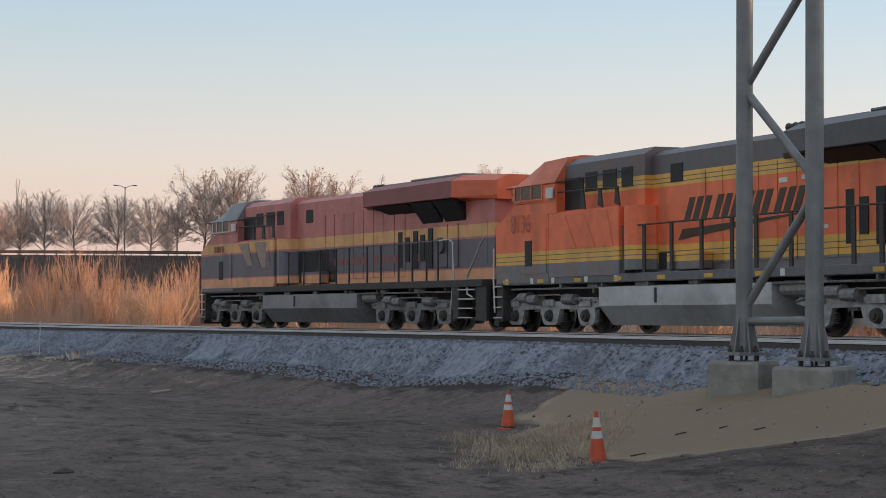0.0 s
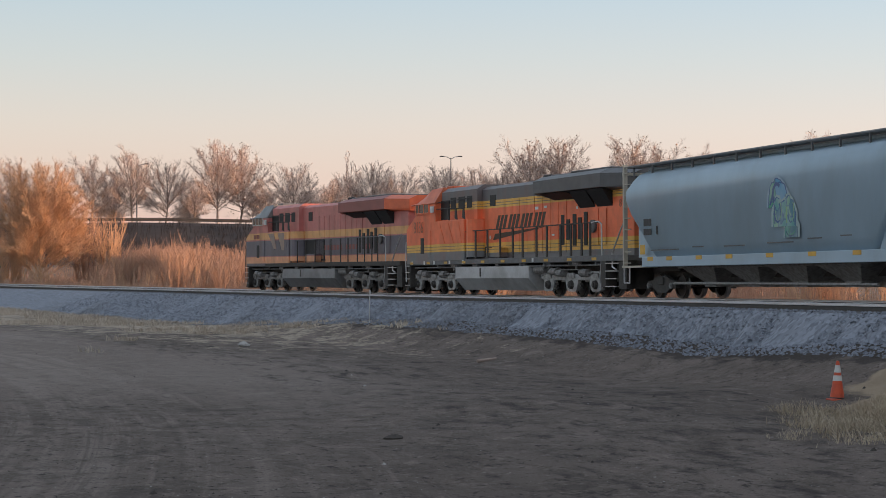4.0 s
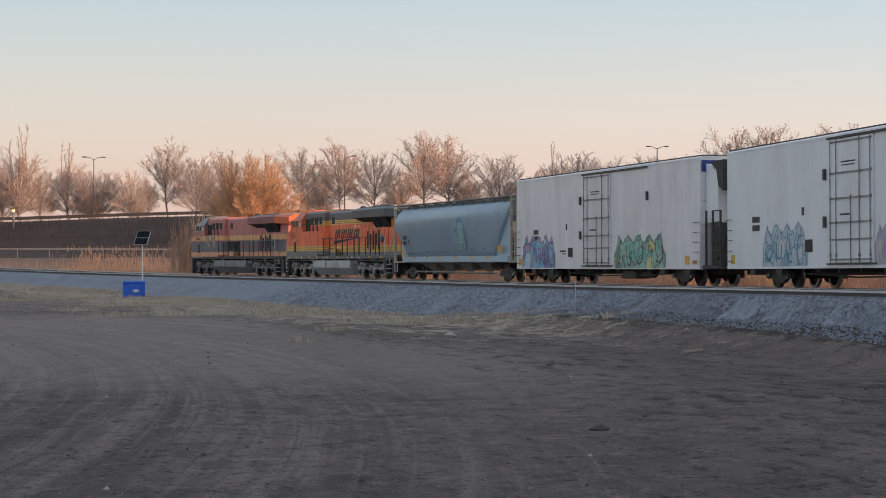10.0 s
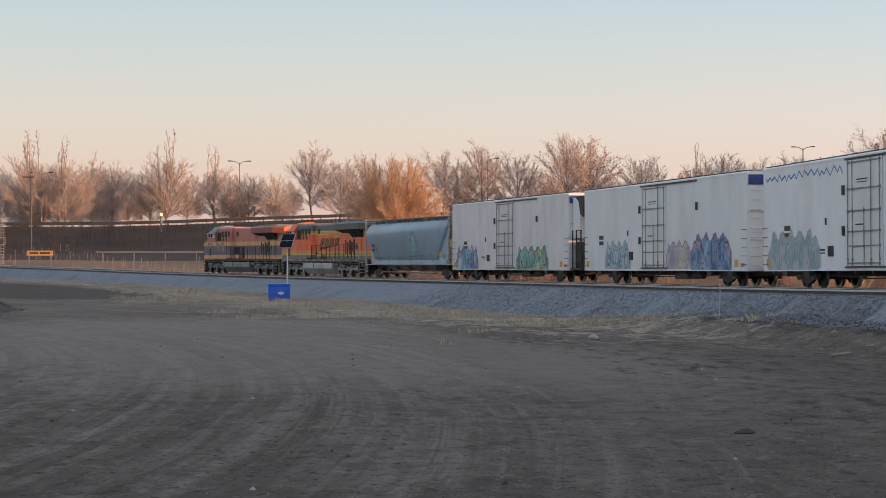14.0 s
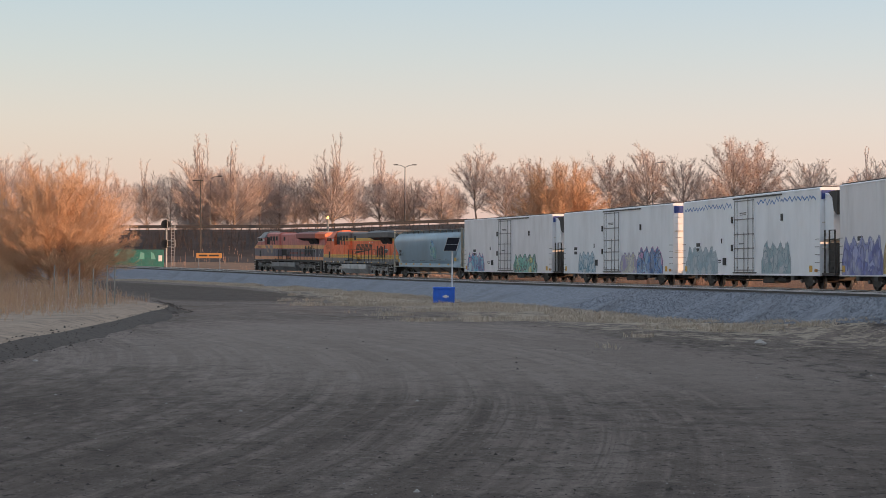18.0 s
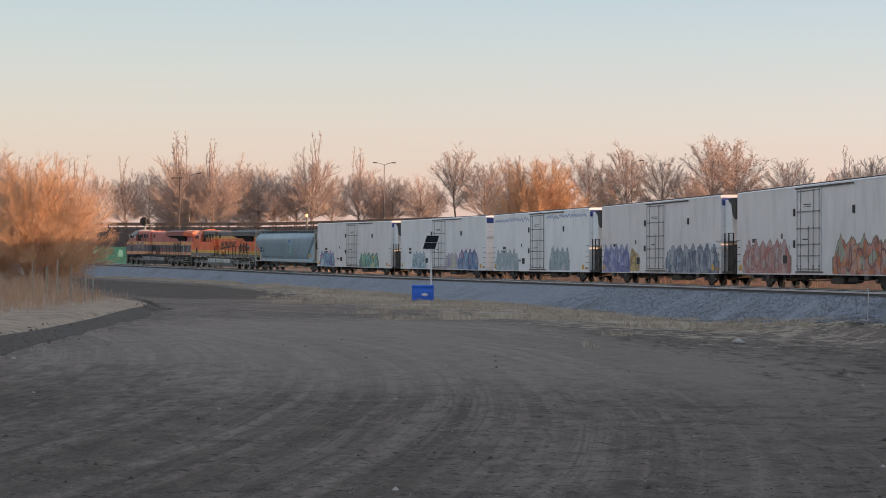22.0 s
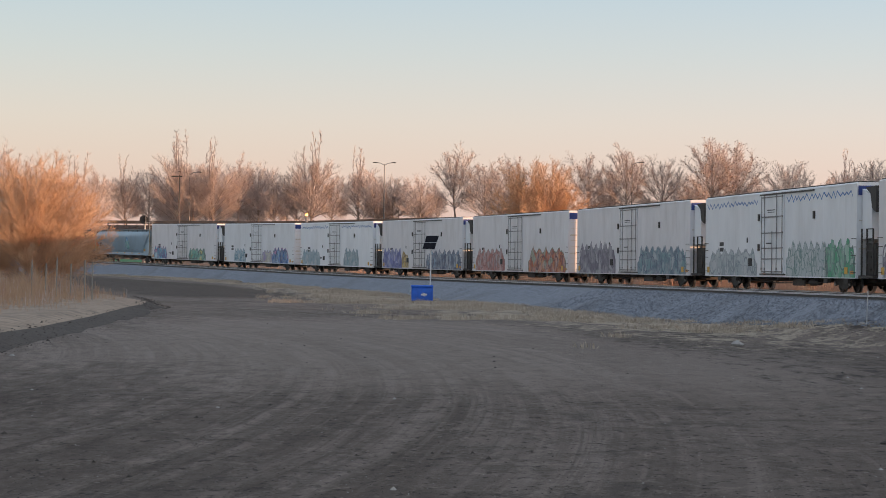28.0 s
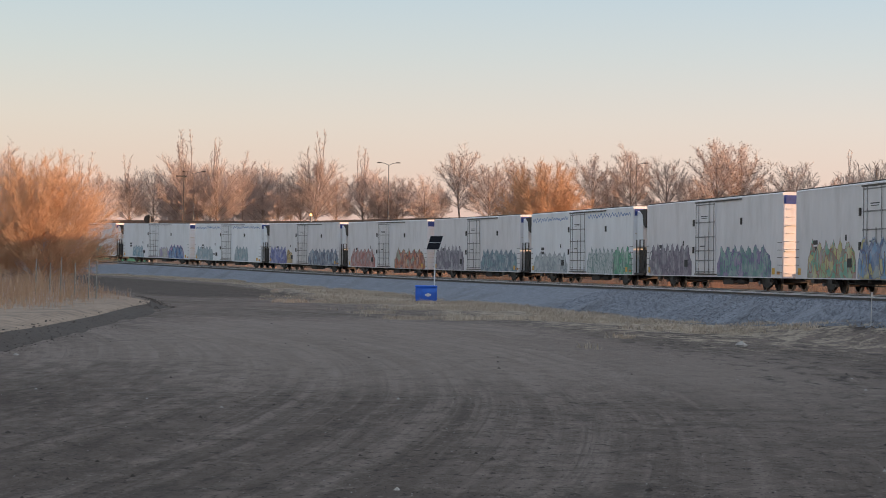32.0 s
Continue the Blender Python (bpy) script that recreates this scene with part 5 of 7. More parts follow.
hopper = hopper_car()
graffiti(hopper, -1.3, -2.4, 2.9, 3.85, (0.12, 0.33, 0.5), (0.04, 0.09, 0.25), GREEN, 1, 5, 0.1, y=1.59)
graffiti(hopper, -1.6, -2.9, 2.3, 3.3, (0.14, 0.36, 0.34), (0.05, 0.12, 0.28), (0.3, 0.5, 0.2), 2, 6, 0.1, y=1.6)
graffiti(hopper, -2.3, -3.0, 1.95, 2.6, (0.12, 0.32, 0.3), (0.05, 0.1, 0.2), GREEN, 1, 7, 0.1, y=1.59)
WHITE_CAR = "white refrigerator boxcar with spray-painted lower side, on the track"
cars = []
for k, (lab, paint, ru, fu, seams) in enumerate((
        ("greyish white ribbed boxcar with cyan and mint graffiti", M_REEFER2, True, False, 1),
        ("smooth white refrigerator boxcar with blue and pale graffiti", M_REEFER, False, False, 0),
        ("white refrigerator boxcar with blue zigzag along its top edge", M_REEFER, True, False, 0),
        ("grey white boxcar with violet and dark blue graffiti", M_REEFER2, True, False, 1),
        ("grey white boxcar with salmon and rust-red graffiti", M_REEFER2, False, False, 1),
        ("grey white boxcar with mauve and teal graffiti", M_REEFER2, True, False, 1),
        ("white refrigerator boxcar with green graffiti and blue zigzag", M_REEFER, True, False, 0),
        ("grey white boxcar with dark mauve and green graffiti", M_REEFER2, False, False, 1),
        ("grey white boxcar with green, red and blue graffiti", M_REEFER2, True, False, 1))):
    cars.append(reefer_car(lab, paint, ru, fu, seams, 40 + k))
r1, r2, r3, r4, r5, r6, r7, r8, r9 = cars
graffiti(r1, 10.65, 6.1, 0.8, 2.5, (0.1, 0.4, 0.55), (0.16, 0.04, 0.2), (0.42, 0.62, 0.68), 5, 11, 0.34, (0.5, 0.28, 0.4))
graffiti(r1, -1.6, -7.0, 0.78, 2.35, (0.16, 0.46, 0.36), DARK, (0.6, 0.55, 0.2), 5, 12, 0.34, (0.2, 0.32, 0.28))
graffiti(r2, 8.0, 4.2, 0.82, 2.5, (0.4, 0.52, 0.6), (0.06, 0.2, 0.28), (0.55, 0.6, 0.62), 4, 13, 0.05, (0.45, 0.5, 0.54))
graffiti(r2, -1.25, -4.4, 0.85, 2.35, CREAM, (0.36, 0.35, 0.42), (0.6, 0.58, 0.5), 4, 14, 0.05, (0.36, 0.3, 0.46))
graffiti(r2, -4.5, -9.3, 0.8, 2.7, BLUE, NAVY, (0.3, 0.45, 0.6), 5, 15, 0.25, (0.48, 0.25, 0.45))
graffiti(r3, 11.0, 5.2, 0.8, 2.6, (0.33, 0.44, 0.5), (0.26, 0.34, 0.38), (0.45, 0.52, 0.55), 6, 16, 0.2, (0.48, 0.52, 0.54))
graffiti(r3, -2.2, -6.4, 0.85, 2.7, (0.26, 0.38, 0.42), (0.2, 0.28, 0.32), (0.4, 0.46, 0.48), 4, 17, 0.4, (0.47, 0.5, 0.52))
zigzag(r3, 11.3, 2.6, 4.98, BLUE, 31)
zigzag(r3, -1.4, -10.2, 5.02, BLUE, 32)
graffiti(r4, 11.2, 5.7, 0.8, 2.85, VIOLET, (0.1, 0.11, 0.27), (0.36, 0.38, 0.6), 5, 18, 0.2)
graffiti(r4, 5.6, 3.8, 0.85, 2.5, OCHRE, (0.25, 0.15, 0.05), (0.6, 0.45, 0.16), 1, 19, 0.0)
graffiti(r4, -1.3, -10.2, 0.78, 2.7, SLATEB, (0.07, 0.08, 0.14), (0.26, 0.36, 0.46), 8, 20, 0.5)
graffiti(r5, 10.6, 3.2, 0.8, 2.75, SALMON, (0.27, 0.12, 0.12), (0.5, 0.28, 0.25), 7, 21, 0.35, (0.42, 0.32, 0.3))
graffiti(r5, -2.6, -10.6, 0.78, 2.75, RUST, (0.18, 0.06, 0.06), (0.55, 0.25, 0.12), 6, 22, 0.35, (0.3, 0.32, 0.22))
graffiti(r6, 11.0, 3.2, 0.8, 3.1, MAUVE, (0.13, 0.12, 0.16), (0.3, 0.28, 0.32), 8, 23, 0.5, (0.36, 0.35, 0.38))
graffiti(r6, -1.3, -9.8, 0.8, 2.7, (0.14, 0.24, 0.28), (0.09, 0.13, 0.2), (0.24, 0.38, 0.4), 8, 24, 0.4)
graffiti(r7, 10.8, 3.0, 0.8, 2.4, (0.4, 0.45, 0.46), (0.24, 0.28, 0.32), (0.5, 0.54, 0.54), 7, 25, 0.3, (0.5, 0.52, 0.53))
graffiti(r7, -1.5, -7.0, 0.8, 2.7, (0.45, 0.5, 0.5), (0.13, 0.24, 0.22), (0.52, 0.55, 0.54), 7, 26, 0.2, (0.48, 0.51, 0.52))
graffiti(r7, -6.6, -10.3, 0.78, 2.85, GREEN, (0.1, 0.2, 0.18), (0.34, 0.52, 0.42), 4, 27, 0.7)
zigzag(r7, 11.3, 2.6, 4.98, BLUE, 33)
zigzag(r7, -1.4, -10.2, 5.02, BLUE, 34)
graffiti(r8, 11.0, 3.0, 0.8, 2.95, (0.19, 0.15, 0.2), (0.11, 0.1, 0.14), (0.3, 0.26, 0.3), 9, 28, 0.5, (0.33, 0.31, 0.34))
graffiti(r8, -1.4, -9.6, 0.8, 2.7, (0.1, 0.24, 0.22), (0.14, 0.11, 0.26), (0.2, 0.36, 0.32), 8, 29, 0.6, (0.26, 0.2, 0.34))
graffiti(r9, 9.8, 3.2, 0.8, 2.8, (0.14, 0.38, 0.26), (0.36, 0.12, 0.1), (0.5, 0.48, 0.2), 7, 35, 0.5, (0.42, 0.3, 0.28))
graffiti(r9, 2.6, -2.0, 0.8, 2.9, (0.1, 0.26, 0.46), (0.1, 0.1, 0.2), (0.45, 0.4, 0.16), 4, 36, 0.3, y=1.6)
graffiti(r9, -2.2, -9.5, 0.8, 2.7, (0.1, 0.26, 0.46), (0.1, 0.1, 0.2), (0.4, 0.2, 0.2), 6, 37, 0.3)

for ob, tall in [(lead, 0.89), (second, 0.89), (hopper, 0.905)] + [(c, 0.935) for c in cars]:
    ob.scale = (1, 1, tall)
TRAIN = [(lead, 0, LOCO, 7.0), (second, LOCO, LOCO, 7.0), (hopper, 2 * LOCO, HOPPER, 7.5)]
TRAIN += [(c, 2 * LOCO + HOPPER + k * REEFER, REEFER, 7.8) for k, c in enumerate(cars)]

# ---- ground ----
MOUND, MOUND_H = (19.0, 23.5), 1.05


def ground_z(x, y):
    z = base_z(x, y)
    d = math.hypot(x, y)
    if d < 130:
        z += 0.05 * noise.noise((x * 0.35, y * 0.35, 0.0)) + 0.09 * noise.noise((x * 0.09, y * 0.09, 3.0))
    u = math.hypot((x - MOUND[0]) / 5.2, (y - MOUND[1]) / 8.0)
    heap = MOUND_H * (1 - smooth(0.3, 1.1, u)) * (1 + 0.09 * noise.noise((x * 1.1, y * 1.1, 5.0)) + 0.07 * noise.noise((x * 2.4, y * 2.4, 8.0)))
    off, s = side_of(x, y)
    if s < -8:          # spilled stone and soil raise the foot of the track bed
        toe = toe_off(s)
        heap = max(heap, 0.86 * (1 - smooth(-42, -10, s)) * (1 - smooth(toe - 0.4, toe + 3.2, off)))
    z += heap
    return z


def side_of(x, y):
    """Distance from the track's centre line, positive on the camera's side, and the place along it."""
    i = int(np.argmin((TRACK_P[:, 0] - x) ** 2 + (TRACK_P[:, 1] - y) ** 2))
    h = TRACK_TH[i]
    return -math.sin(h) * (x - TRACK_P[i, 0]) + math.cos(h) * (y - TRACK_P[i, 1]), TRACK_S[i]


def field_z(x, y, off):
    """Beyond the track the land climbs towards the highway."""
    return 3.0 * smooth(30, 130, -off) * smooth(180, 310, y)


def ground_sheet():
    xs = [-3500, -1200, -500, -250] + list(np.arange(-150, -42, 6.0)) + list(np.arange(-42, 12, 0.75)) + list(np.arange(12, 32, 0.4)) + list(np.arange(32, 160, 6.0)) + [250, 500, 1200, 3500]
    ys = [-3500, -1200, -400, -150, -60, -20, 0] + list(np.arange(12, 22, 0.8)) + list(np.arange(22, 38, 0.4)) + list(np.arange(38, 100, 0.8)) + list(np.arange(100, 330, 5.0)) + [360, 500, 1000, 3500]
    g = Shape()
    nx = len(xs)
    offs = []
    for y in ys:
        for x in xs:
            off, s = side_of(x, y)
            offs.append(off)
            g.v.append((x, y, ground_z(x, y) + (field_z(x, y, off) if off < 0 else 0)))
    for j in range(len(ys) - 1):
        for i in range(nx - 1):
            a = j * nx + i
            g.f.append((a, a + 1, a + nx + 1, a + nx))
            g.m.append(1 if offs[a] < -5 else 0)
    me = g.mesh("ground", [M_DIRT, M_FIELD], tidy=False)
    cover, sand, damp_dark, worn, dusty, debris = [], [], [], [], [], []
    for (x, y, z), off in zip(g.v, offs):
        s = side_of(x, y)[1]
        w = off - toe_off(s)
        wide = 1.0 - 0.6 * smooth(40, 120, s)
        c = smooth(-1.5, 1.0, w) * (1 - smooth(4.0 * wide, 16.0 * wide, w)) * smooth(-70, -20, s) * (1 - smooth(190, 240, s))
        cover.append((0.68 - 0.05 * (1 - smooth(-40, 0, s))) * c)
        debris.append(0.62 * smooth(-2.0, -0.2, w) * (1 - smooth(0.6, 2.4, w)) + 0.42 * smooth(1.0, 4.0, w) * (1 - smooth(9.0, 16.0, w)) * (1 - smooth(-22, -6, s)))
        sand.append(1.0 - smooth(0.9, 1.1, math.hypot((x - MOUND[0]) / 5.3, (y - MOUND[1]) / 8.1) + 0.1 * noise.noise((x * 0.7, y * 0.7, 2.0)) + 0.06 * noise.noise((x * 2.3, y * 2.3, 4.0))))
        d = math.hypot(x, y)
        dusty.append(smooth(28, 46, d) * (1 - smooth(78, 105, d)) * smooth(4, 12, w) * smooth(-20, -7, x) * (1 - 0.4 * smooth(0, 12, x)) + 0.5 * smooth(3, 10, x) * (1 - smooth(50, 70, d)))
        worn.append((1 - smooth(2, 16, x)) * smooth(3.0, 9.0, w))
        # damp at the road's bend; the near left yard is simply darker
        damp_dark.append(smooth(6.0, 9.0, w) * (1 - smooth(16, 26, w)) * smooth(22, 60, s) * (1 - smooth(190, 230, s))
                    + 0.5 * (1 - smooth(-8, 5, x)) * (1 - smooth(42, 66, d)) + 0.24 * smooth(5, 14, x) * smooth(28, 42, d) * (1 - smooth(72, 95, d)) * smooth(1, 4, w))
    me.attributes.new("cover", "FLOAT", "POINT").data.foreach_set("value", cover)
    me.attributes.new("debris", "FLOAT", "POINT").data.foreach_set("value", debris)
    me.attributes.new("sand", "FLOAT", "POINT").data.foreach_set("value", sand)
    me.attributes.new("worn", "FLOAT", "POINT").data.foreach_set("value", worn)
    me.attributes.new("dusty", "FLOAT", "POINT").data.foreach_set("value", dusty)
    me.attributes.new("damp_dark", "FLOAT", "POINT").data.foreach_set("value", damp_dark)
    me.polygons.foreach_set("use_smooth", [True] * len(me.polygons))
    tagged(new("ground", me), "dark packed dirt yard with tyre streaks and pale dust", "ground", kind="structure")


ground_sheet()


def open_ground(x, y):
    off, s = side_of(x, y)
    return ground_z(x, y) + (field_z(x, y, off) if off < 0 else 0)


# ---- track ----
SHOULDER = SIDING + 1.9     # edge of the level bed


def ballast_bed():
    g = Shape()
    cols = 16
    rows = list(np.arange(-150, -95, 3.0)) + list(np.arange(-95, 40, 0.6)) + list(np.arange(40, 400, 2.0))
    for s in rows:
        w = toe_off(s)
        pt = on_track(s, w)
        zt = ground_z(pt.x, pt.y) - 0.04
        for k in range(cols):
            if k < 10:
                u = k / 9
                off = w + (SHOULDER - w) * u
                p = on_track(s, off, -0.16)
                p.z = zt + (p.z - zt) * (0.55 * u + 0.45 * smooth(0, 1, u))
                wave = 1 - u
                p.x += wave * (0.5 * noise.noise((s * 0.35, 2.0, 0)) + 0.35 * noise.noise((s * 1.3, 6.0, 0)))
            else:
                off = (3.0, 1.2, -0.6, -1.9, -5.0, -7.5)[k - 10]
                p = on_track(s, off, -0.16 if off > -2 else -0.16 - 0.19 * (-off - 1.9))
                if k == 15:
                    p.z = open_ground(p.x, p.y) - 0.1
            if k not in (9, 10, 11, 12):
                p.z += 0.02 * noise.noise((p.x * 2.1, p.y * 2.1, 0)) + 0.03 * noise.noise((p.x * 0.5, p.y * 0.5, 5))
            g.v.append(tuple(p))
    for j in range(len(rows) - 1):
        for k in range(cols - 1):
            a = j * cols + k
            g.f.append((a, a + cols, a + cols + 1, a + 1))
            g.m.append(1 if 9 <= k < 13 else 0)
    me = g.mesh("ballast", [M_BALLAST, M_FOULED], tidy=False)
    return tagged(new("ballast", me), "sloping bed of crushed grey stone under the track", "ballast", kind="structure")


bed = ballast_bed()


def loose_stones():
    """Single stones on the nearest stretch of the bed."""
    rnd = random.Random(3)
    g = Shape()
    for _ in range(16000):
        s = rnd.uniform(-88, 12)
        w = toe_off(s)
        off = SHOULDER - 0.4 + (w - SHOULDER + 1.3) * rnd.random() ** 0.8
        p = on_track(s, off, -0.16)
        u = min(1.0, max(0.0, (w - off) / (w - SHOULDER)))
        q = on_track(s, w)
        zt = ground_z(q.x, q.y) - 0.02
        p.z = zt + (p.z - zt) * (0.55 * u + 0.45 * smooth(0, 1, u)) + 0.012 if off < w else ground_z(p.x, p.y)
        r = rnd.uniform(0.025, 0.06)
        a = rnd.uniform(0, 6.28)
        c, si = math.cos(a) * r, math.sin(a) * r
        k = rnd.uniform(0.5, 0.9)
        g.add([p + Vector((c, si, 0)), p + Vector((-si * k, c * k, 0.01)), p + Vector((-c, -si, 0)), p + Vector((si, -c, -0.01)), p + Vector((c * 0.2, si * 0.3, r * 0.9))],
              [(0, 1, 4), (1, 2, 4), (2, 3, 4), (3, 0, 4)])
    me = g.mesh("loose_stones", M_BALLAST, tidy=False)
    tagged(new("loose_stones", me), "loose crushed stones scattered over the track bed", "stones", kind="stuff")


loose_stones()


def rails():
    prof = [(0.075, -0.172), (0.075, -0.155), (0.012, -0.14), (0.012, -0.05), (0.036, -0.035), (0.036, -0.004), (0.03, 0.0), (-0.03, 0.0), (-0.036, -0.004), (-0.036, -0.035), (-0.012, -0.05), (-0.012, -0.14), (-0.075, -0.155), (-0.075, -0.172)]
    for centre, sg in ((0.0, 1), (0.0, -1), (SIDING, 1), (SIDING, -1)):
        g = Shape()
        rows = list(np.arange(-160, 400, 2.5))
        n = len(prof)
        for s in rows:
            g.v += [tuple(on_track(s, centre + sg * 0.753 + o, u)) for o, u in prof]
        for j in range(len(rows) - 1):
            for k in range(n - 1):
                g.f.append((j * n + k, (j + 1) * n + k, (j + 1) * n + k + 1, j * n + k + 1))
                g.m.append(1 if k in (4, 5, 6, 7, 8) else 0)
        me = g.mesh("rail", [M_RAILSIDE, M_RAILHEAD], tidy=False)
        tagged(new("rail", me), "steel rail with bright worn head and rusty web", "rail", "rails of the two tracks", kind="structure")


rails()


# ---- tower with its foundations ----
def bearing(az, d, z=0.0):
    a = radians(az)
    return Vector((-math.sin(a) * d, math.cos(a) * d, z))


def tower():
    tw = thing("lattice_tower", "grey galvanised tubular tower legs with diagonal braces on concrete footings", "tower")
    feet = (bearing(-34.277, 30.0, 1.75), bearing(-36.341, 29.1, 1.71))
    r = (0.132, 0.14)
    H = 15.2
    tops = []
    for p, rr in zip(feet, r):
        top = p + Vector((0, 0, H))
        leg = part("leg", Shape().tube(p, top, rr, n=20), M_STEEL, tw)
        part("base_plate", Shape().box(p.x - 0.28, p.y - 0.28, p.z - 0.03, p.x + 0.28, p.y + 0.28, p.z + 0.02), M_STEEL, leg)
        for k in range(6):
            a = k * math.pi / 3 + 0.3
            d = Vector((math.cos(a), math.sin(a), 0))
            t = Vector((-d.y, d.x, 0)) * 0.012
            q0, q1, q2, q3 = p + d * rr * 0.9, p + d * 0.26, p + d * 0.23 + Vector((0, 0, 0.1)), p + d * rr * 0.95 + Vector((0, 0, 0.62))
            part("gusset", Shape().add([v + o for o in (t, -t) for v in (q0, q1, q2, q3)], [(0, 1, 2, 3), (7, 6, 5, 4), (0, 4, 5, 1), (1, 5, 6, 2), (2, 6, 7, 3)]), M_STEEL, leg)
            b = p + Vector((math.cos(a + 0.5), math.sin(a + 0.5), 0)) * 0.23
            part("anchor_bolt", Shape().tube(b + Vector((0, 0, -0.14)), b + Vector((0, 0, 0.12)), 0.022, n=6).tube(b + Vector((0, 0, 0.02)), b + Vector((0, 0, 0.06)), 0.04, n=6), M_UNDER, leg)
        tops.append(top)
    a, b = feet
    up = lambda p, z: Vector((p.x, p.y, z))
    # braces: heights above the first foot, zigzag between the legs
    za = [2.41, 5.89, 9.34, 12.86]
    zb = [4.31, 7.71, 11.18, 14.69]
    part("brace", Shape().tube(up(a, 2.25), up(b, 2.28), 0.068, n=12), M_STEEL, tw)
    for k in range(4):
        part("brace", Shape().tube(up(a, za[k]), up(b, zb[k] - 0.12), 0.068, n=12), M_STEEL, tw)
        if k < 3:
            part("brace", Shape().tube(up(b, zb[k] + 0.12), up(a, za[k + 1]), 0.068, n=12), M_STEEL, tw)
    for k, p in enumerate(feet):
        sz = 0.42 if k == 0 else 0.48
        rot = radians(32)
        rings = []
        for z, e in ((p.z - 0.75, 1.0), (p.z - 0.17, 1.0), (p.z - 0.12, 0.95)):
            rings.append([(p.x + sz * e * (c * math.cos(rot) - s * math.sin(rot)), p.y + sz * e * (c * math.sin(rot) + s * math.cos(rot)), z) for c, s in ((1, 1), (-1, 1), (-1, -1), (1, -1))])
        tagged(new("concrete_footing", Shape().loft(rings).mesh("concrete_footing", M_CONCRETE)), "square weathered concrete footing under a tower leg", "footing", "tower footings")


tower()


def cone(p, lean, h=0.73):
    c = thing("traffic_cone", "orange traffic cone with two white reflective collars on dirt", "cone", "traffic cones")
    r0, r1 = 0.125, 0.025
    rad = lambda u: r0 + (r1 - r0) * u
    part("base", Shape().box(-0.15, -0.15, -0.02, 0.15, 0.15, 0.02, 0, 0.012), M_CONE, c)
    part("body", Shape().tube((0, 0, 0.05), (0, 0, h), r0, r1, n=18), M_CONE, c)
    for u0, u1 in ((0.45, 0.6), (0.68, 0.88)):
        part("collar", Shape().tube((0, 0, 0.05 + (h - 0.05) * u0), (0, 0, 0.05 + (h - 0.05) * u1), rad(u0) + 0.004, rad(u1) + 0.004, n=18), M_COLLAR, c)
    c.matrix_basis = Matrix.Translation((p.x, p.y, ground_z(p.x, p.y) - 0.01)) @ Euler((0, radians(lean), 0)).to_matrix().to_4x4()


cone(bearing(-29.922, 26.6), -2)
cone(bearing(-27.206, 33.5), 1, 0.68)


def battery_box():
    p = bearing(0.109, 128.0)
    z = ground_z(p.x, p.y) + 0.11
    b = thing("equipment_box", "bright blue steel equipment chest with white emblem on a pallet", "chest")
    b.matrix_basis = pose(p.x, p.y, z, 0, 0, 2) @ Matrix.Scale(0.905, 4)
    part("body", Shape().box(-0.8, -0.5, 0.0, 0.8, 0.5, 1.02, 0, 0.03), M_BOXBLUE, b)
    part("lid", Shape().box(-0.83, -0.53, 1.02, 0.83, 0.53, 1.18, 0, 0.03), M_BOXBLUE, b)
    part("emblem", Shape().box(-0.1, -0.506, 0.42, 0.36, -0.5, 0.54).box(0.03, -0.506, 0.36, 0.23, -0.5, 0.42).box(0.03, -0.506, 0.54, 0.23, -0.5, 0.6), M_WHITE, b)
    part("skid", Shape().box(-0.75, -0.55, -0.16, -0.55, 0.55, 0).box(0.55, -0.55, -0.16, 0.75, 0.55, 0), M_TIE, b)
    part("side_handle", Shape().pipe([(-0.82, -0.2, 0.75), (-0.92, -0.2, 0.72), (-0.92, 0.2, 0.72), (-0.82, 0.2, 0.75)], 0.03, 6), M_ALU, b)
    s = thing("solar_panel_mast", "white pole carrying two dark framed solar panels beside a chest", "solar panel")
    q = p + Vector((0.56, 0.75, 0))
    s.matrix_basis = pose(q.x, q.y, ground_z(q.x, q.y)) @ Matrix.Scale(0.905, 4)
    part("pole", Shape().tube((0, 0, 0), (0, 0, 4.55), 0.055, n=10), M_WHITE, s)
    tilt = Matrix.Translation((0, -0.05, 4.5)) @ Euler((radians(62), 0, radians(-35))).to_matrix().to_4x4()
    for k in (0, 1):
        pan = part("panel", Shape().box(-0.56, -0.56 + 0.58 * k, 0.0, 0.56, -0.02 + 0.58 * k, 0.035), M_PANEL, s, at=tilt)
        part("frame", Shape().box(-0.58, -0.58 + 0.58 * k, -0.01, 0.58, -0.57 + 0.58 * k, 0.045).box(-0.58, -0.015 + 0.58 * k, -0.01, 0.58, 0.0 + 0.58 * k, 0.045)
             .box(-0.59, -0.58 + 0.58 * k, -0.01, -0.565, 0.0 + 0.58 * k, 0.045).box(0.565, -0.58 + 0.58 * k, -0.01, 0.59, 0.0 + 0.58 * k, 0.045), M_ALU, pan)
    part("bracket", Shape().tube((0, 0, 4.2), (0, -0.1, 4.5), 0.04, n=6), M_ALU, s)


battery_box()
# a thin stake in the bed's edge
p = bearing(-13.173, 70.0)
p.z = on_track(side_of(p.x, p.y)[1], 0).z - 1.2
tagged(new("marker_stake", Shape().tube(p - Vector((0, 0, 0.3)), p + Vector((0.03, 0, 1.4)), 0.015, n=6).box(p.x + 0.0, p.y - 0.02, p.z + 1.3, p.x + 0.06, p.y + 0.02, p.z + 1.45).mesh("marker_stake", M_ALU)), "thin white marker stake at the edge of the ballast", "stake")


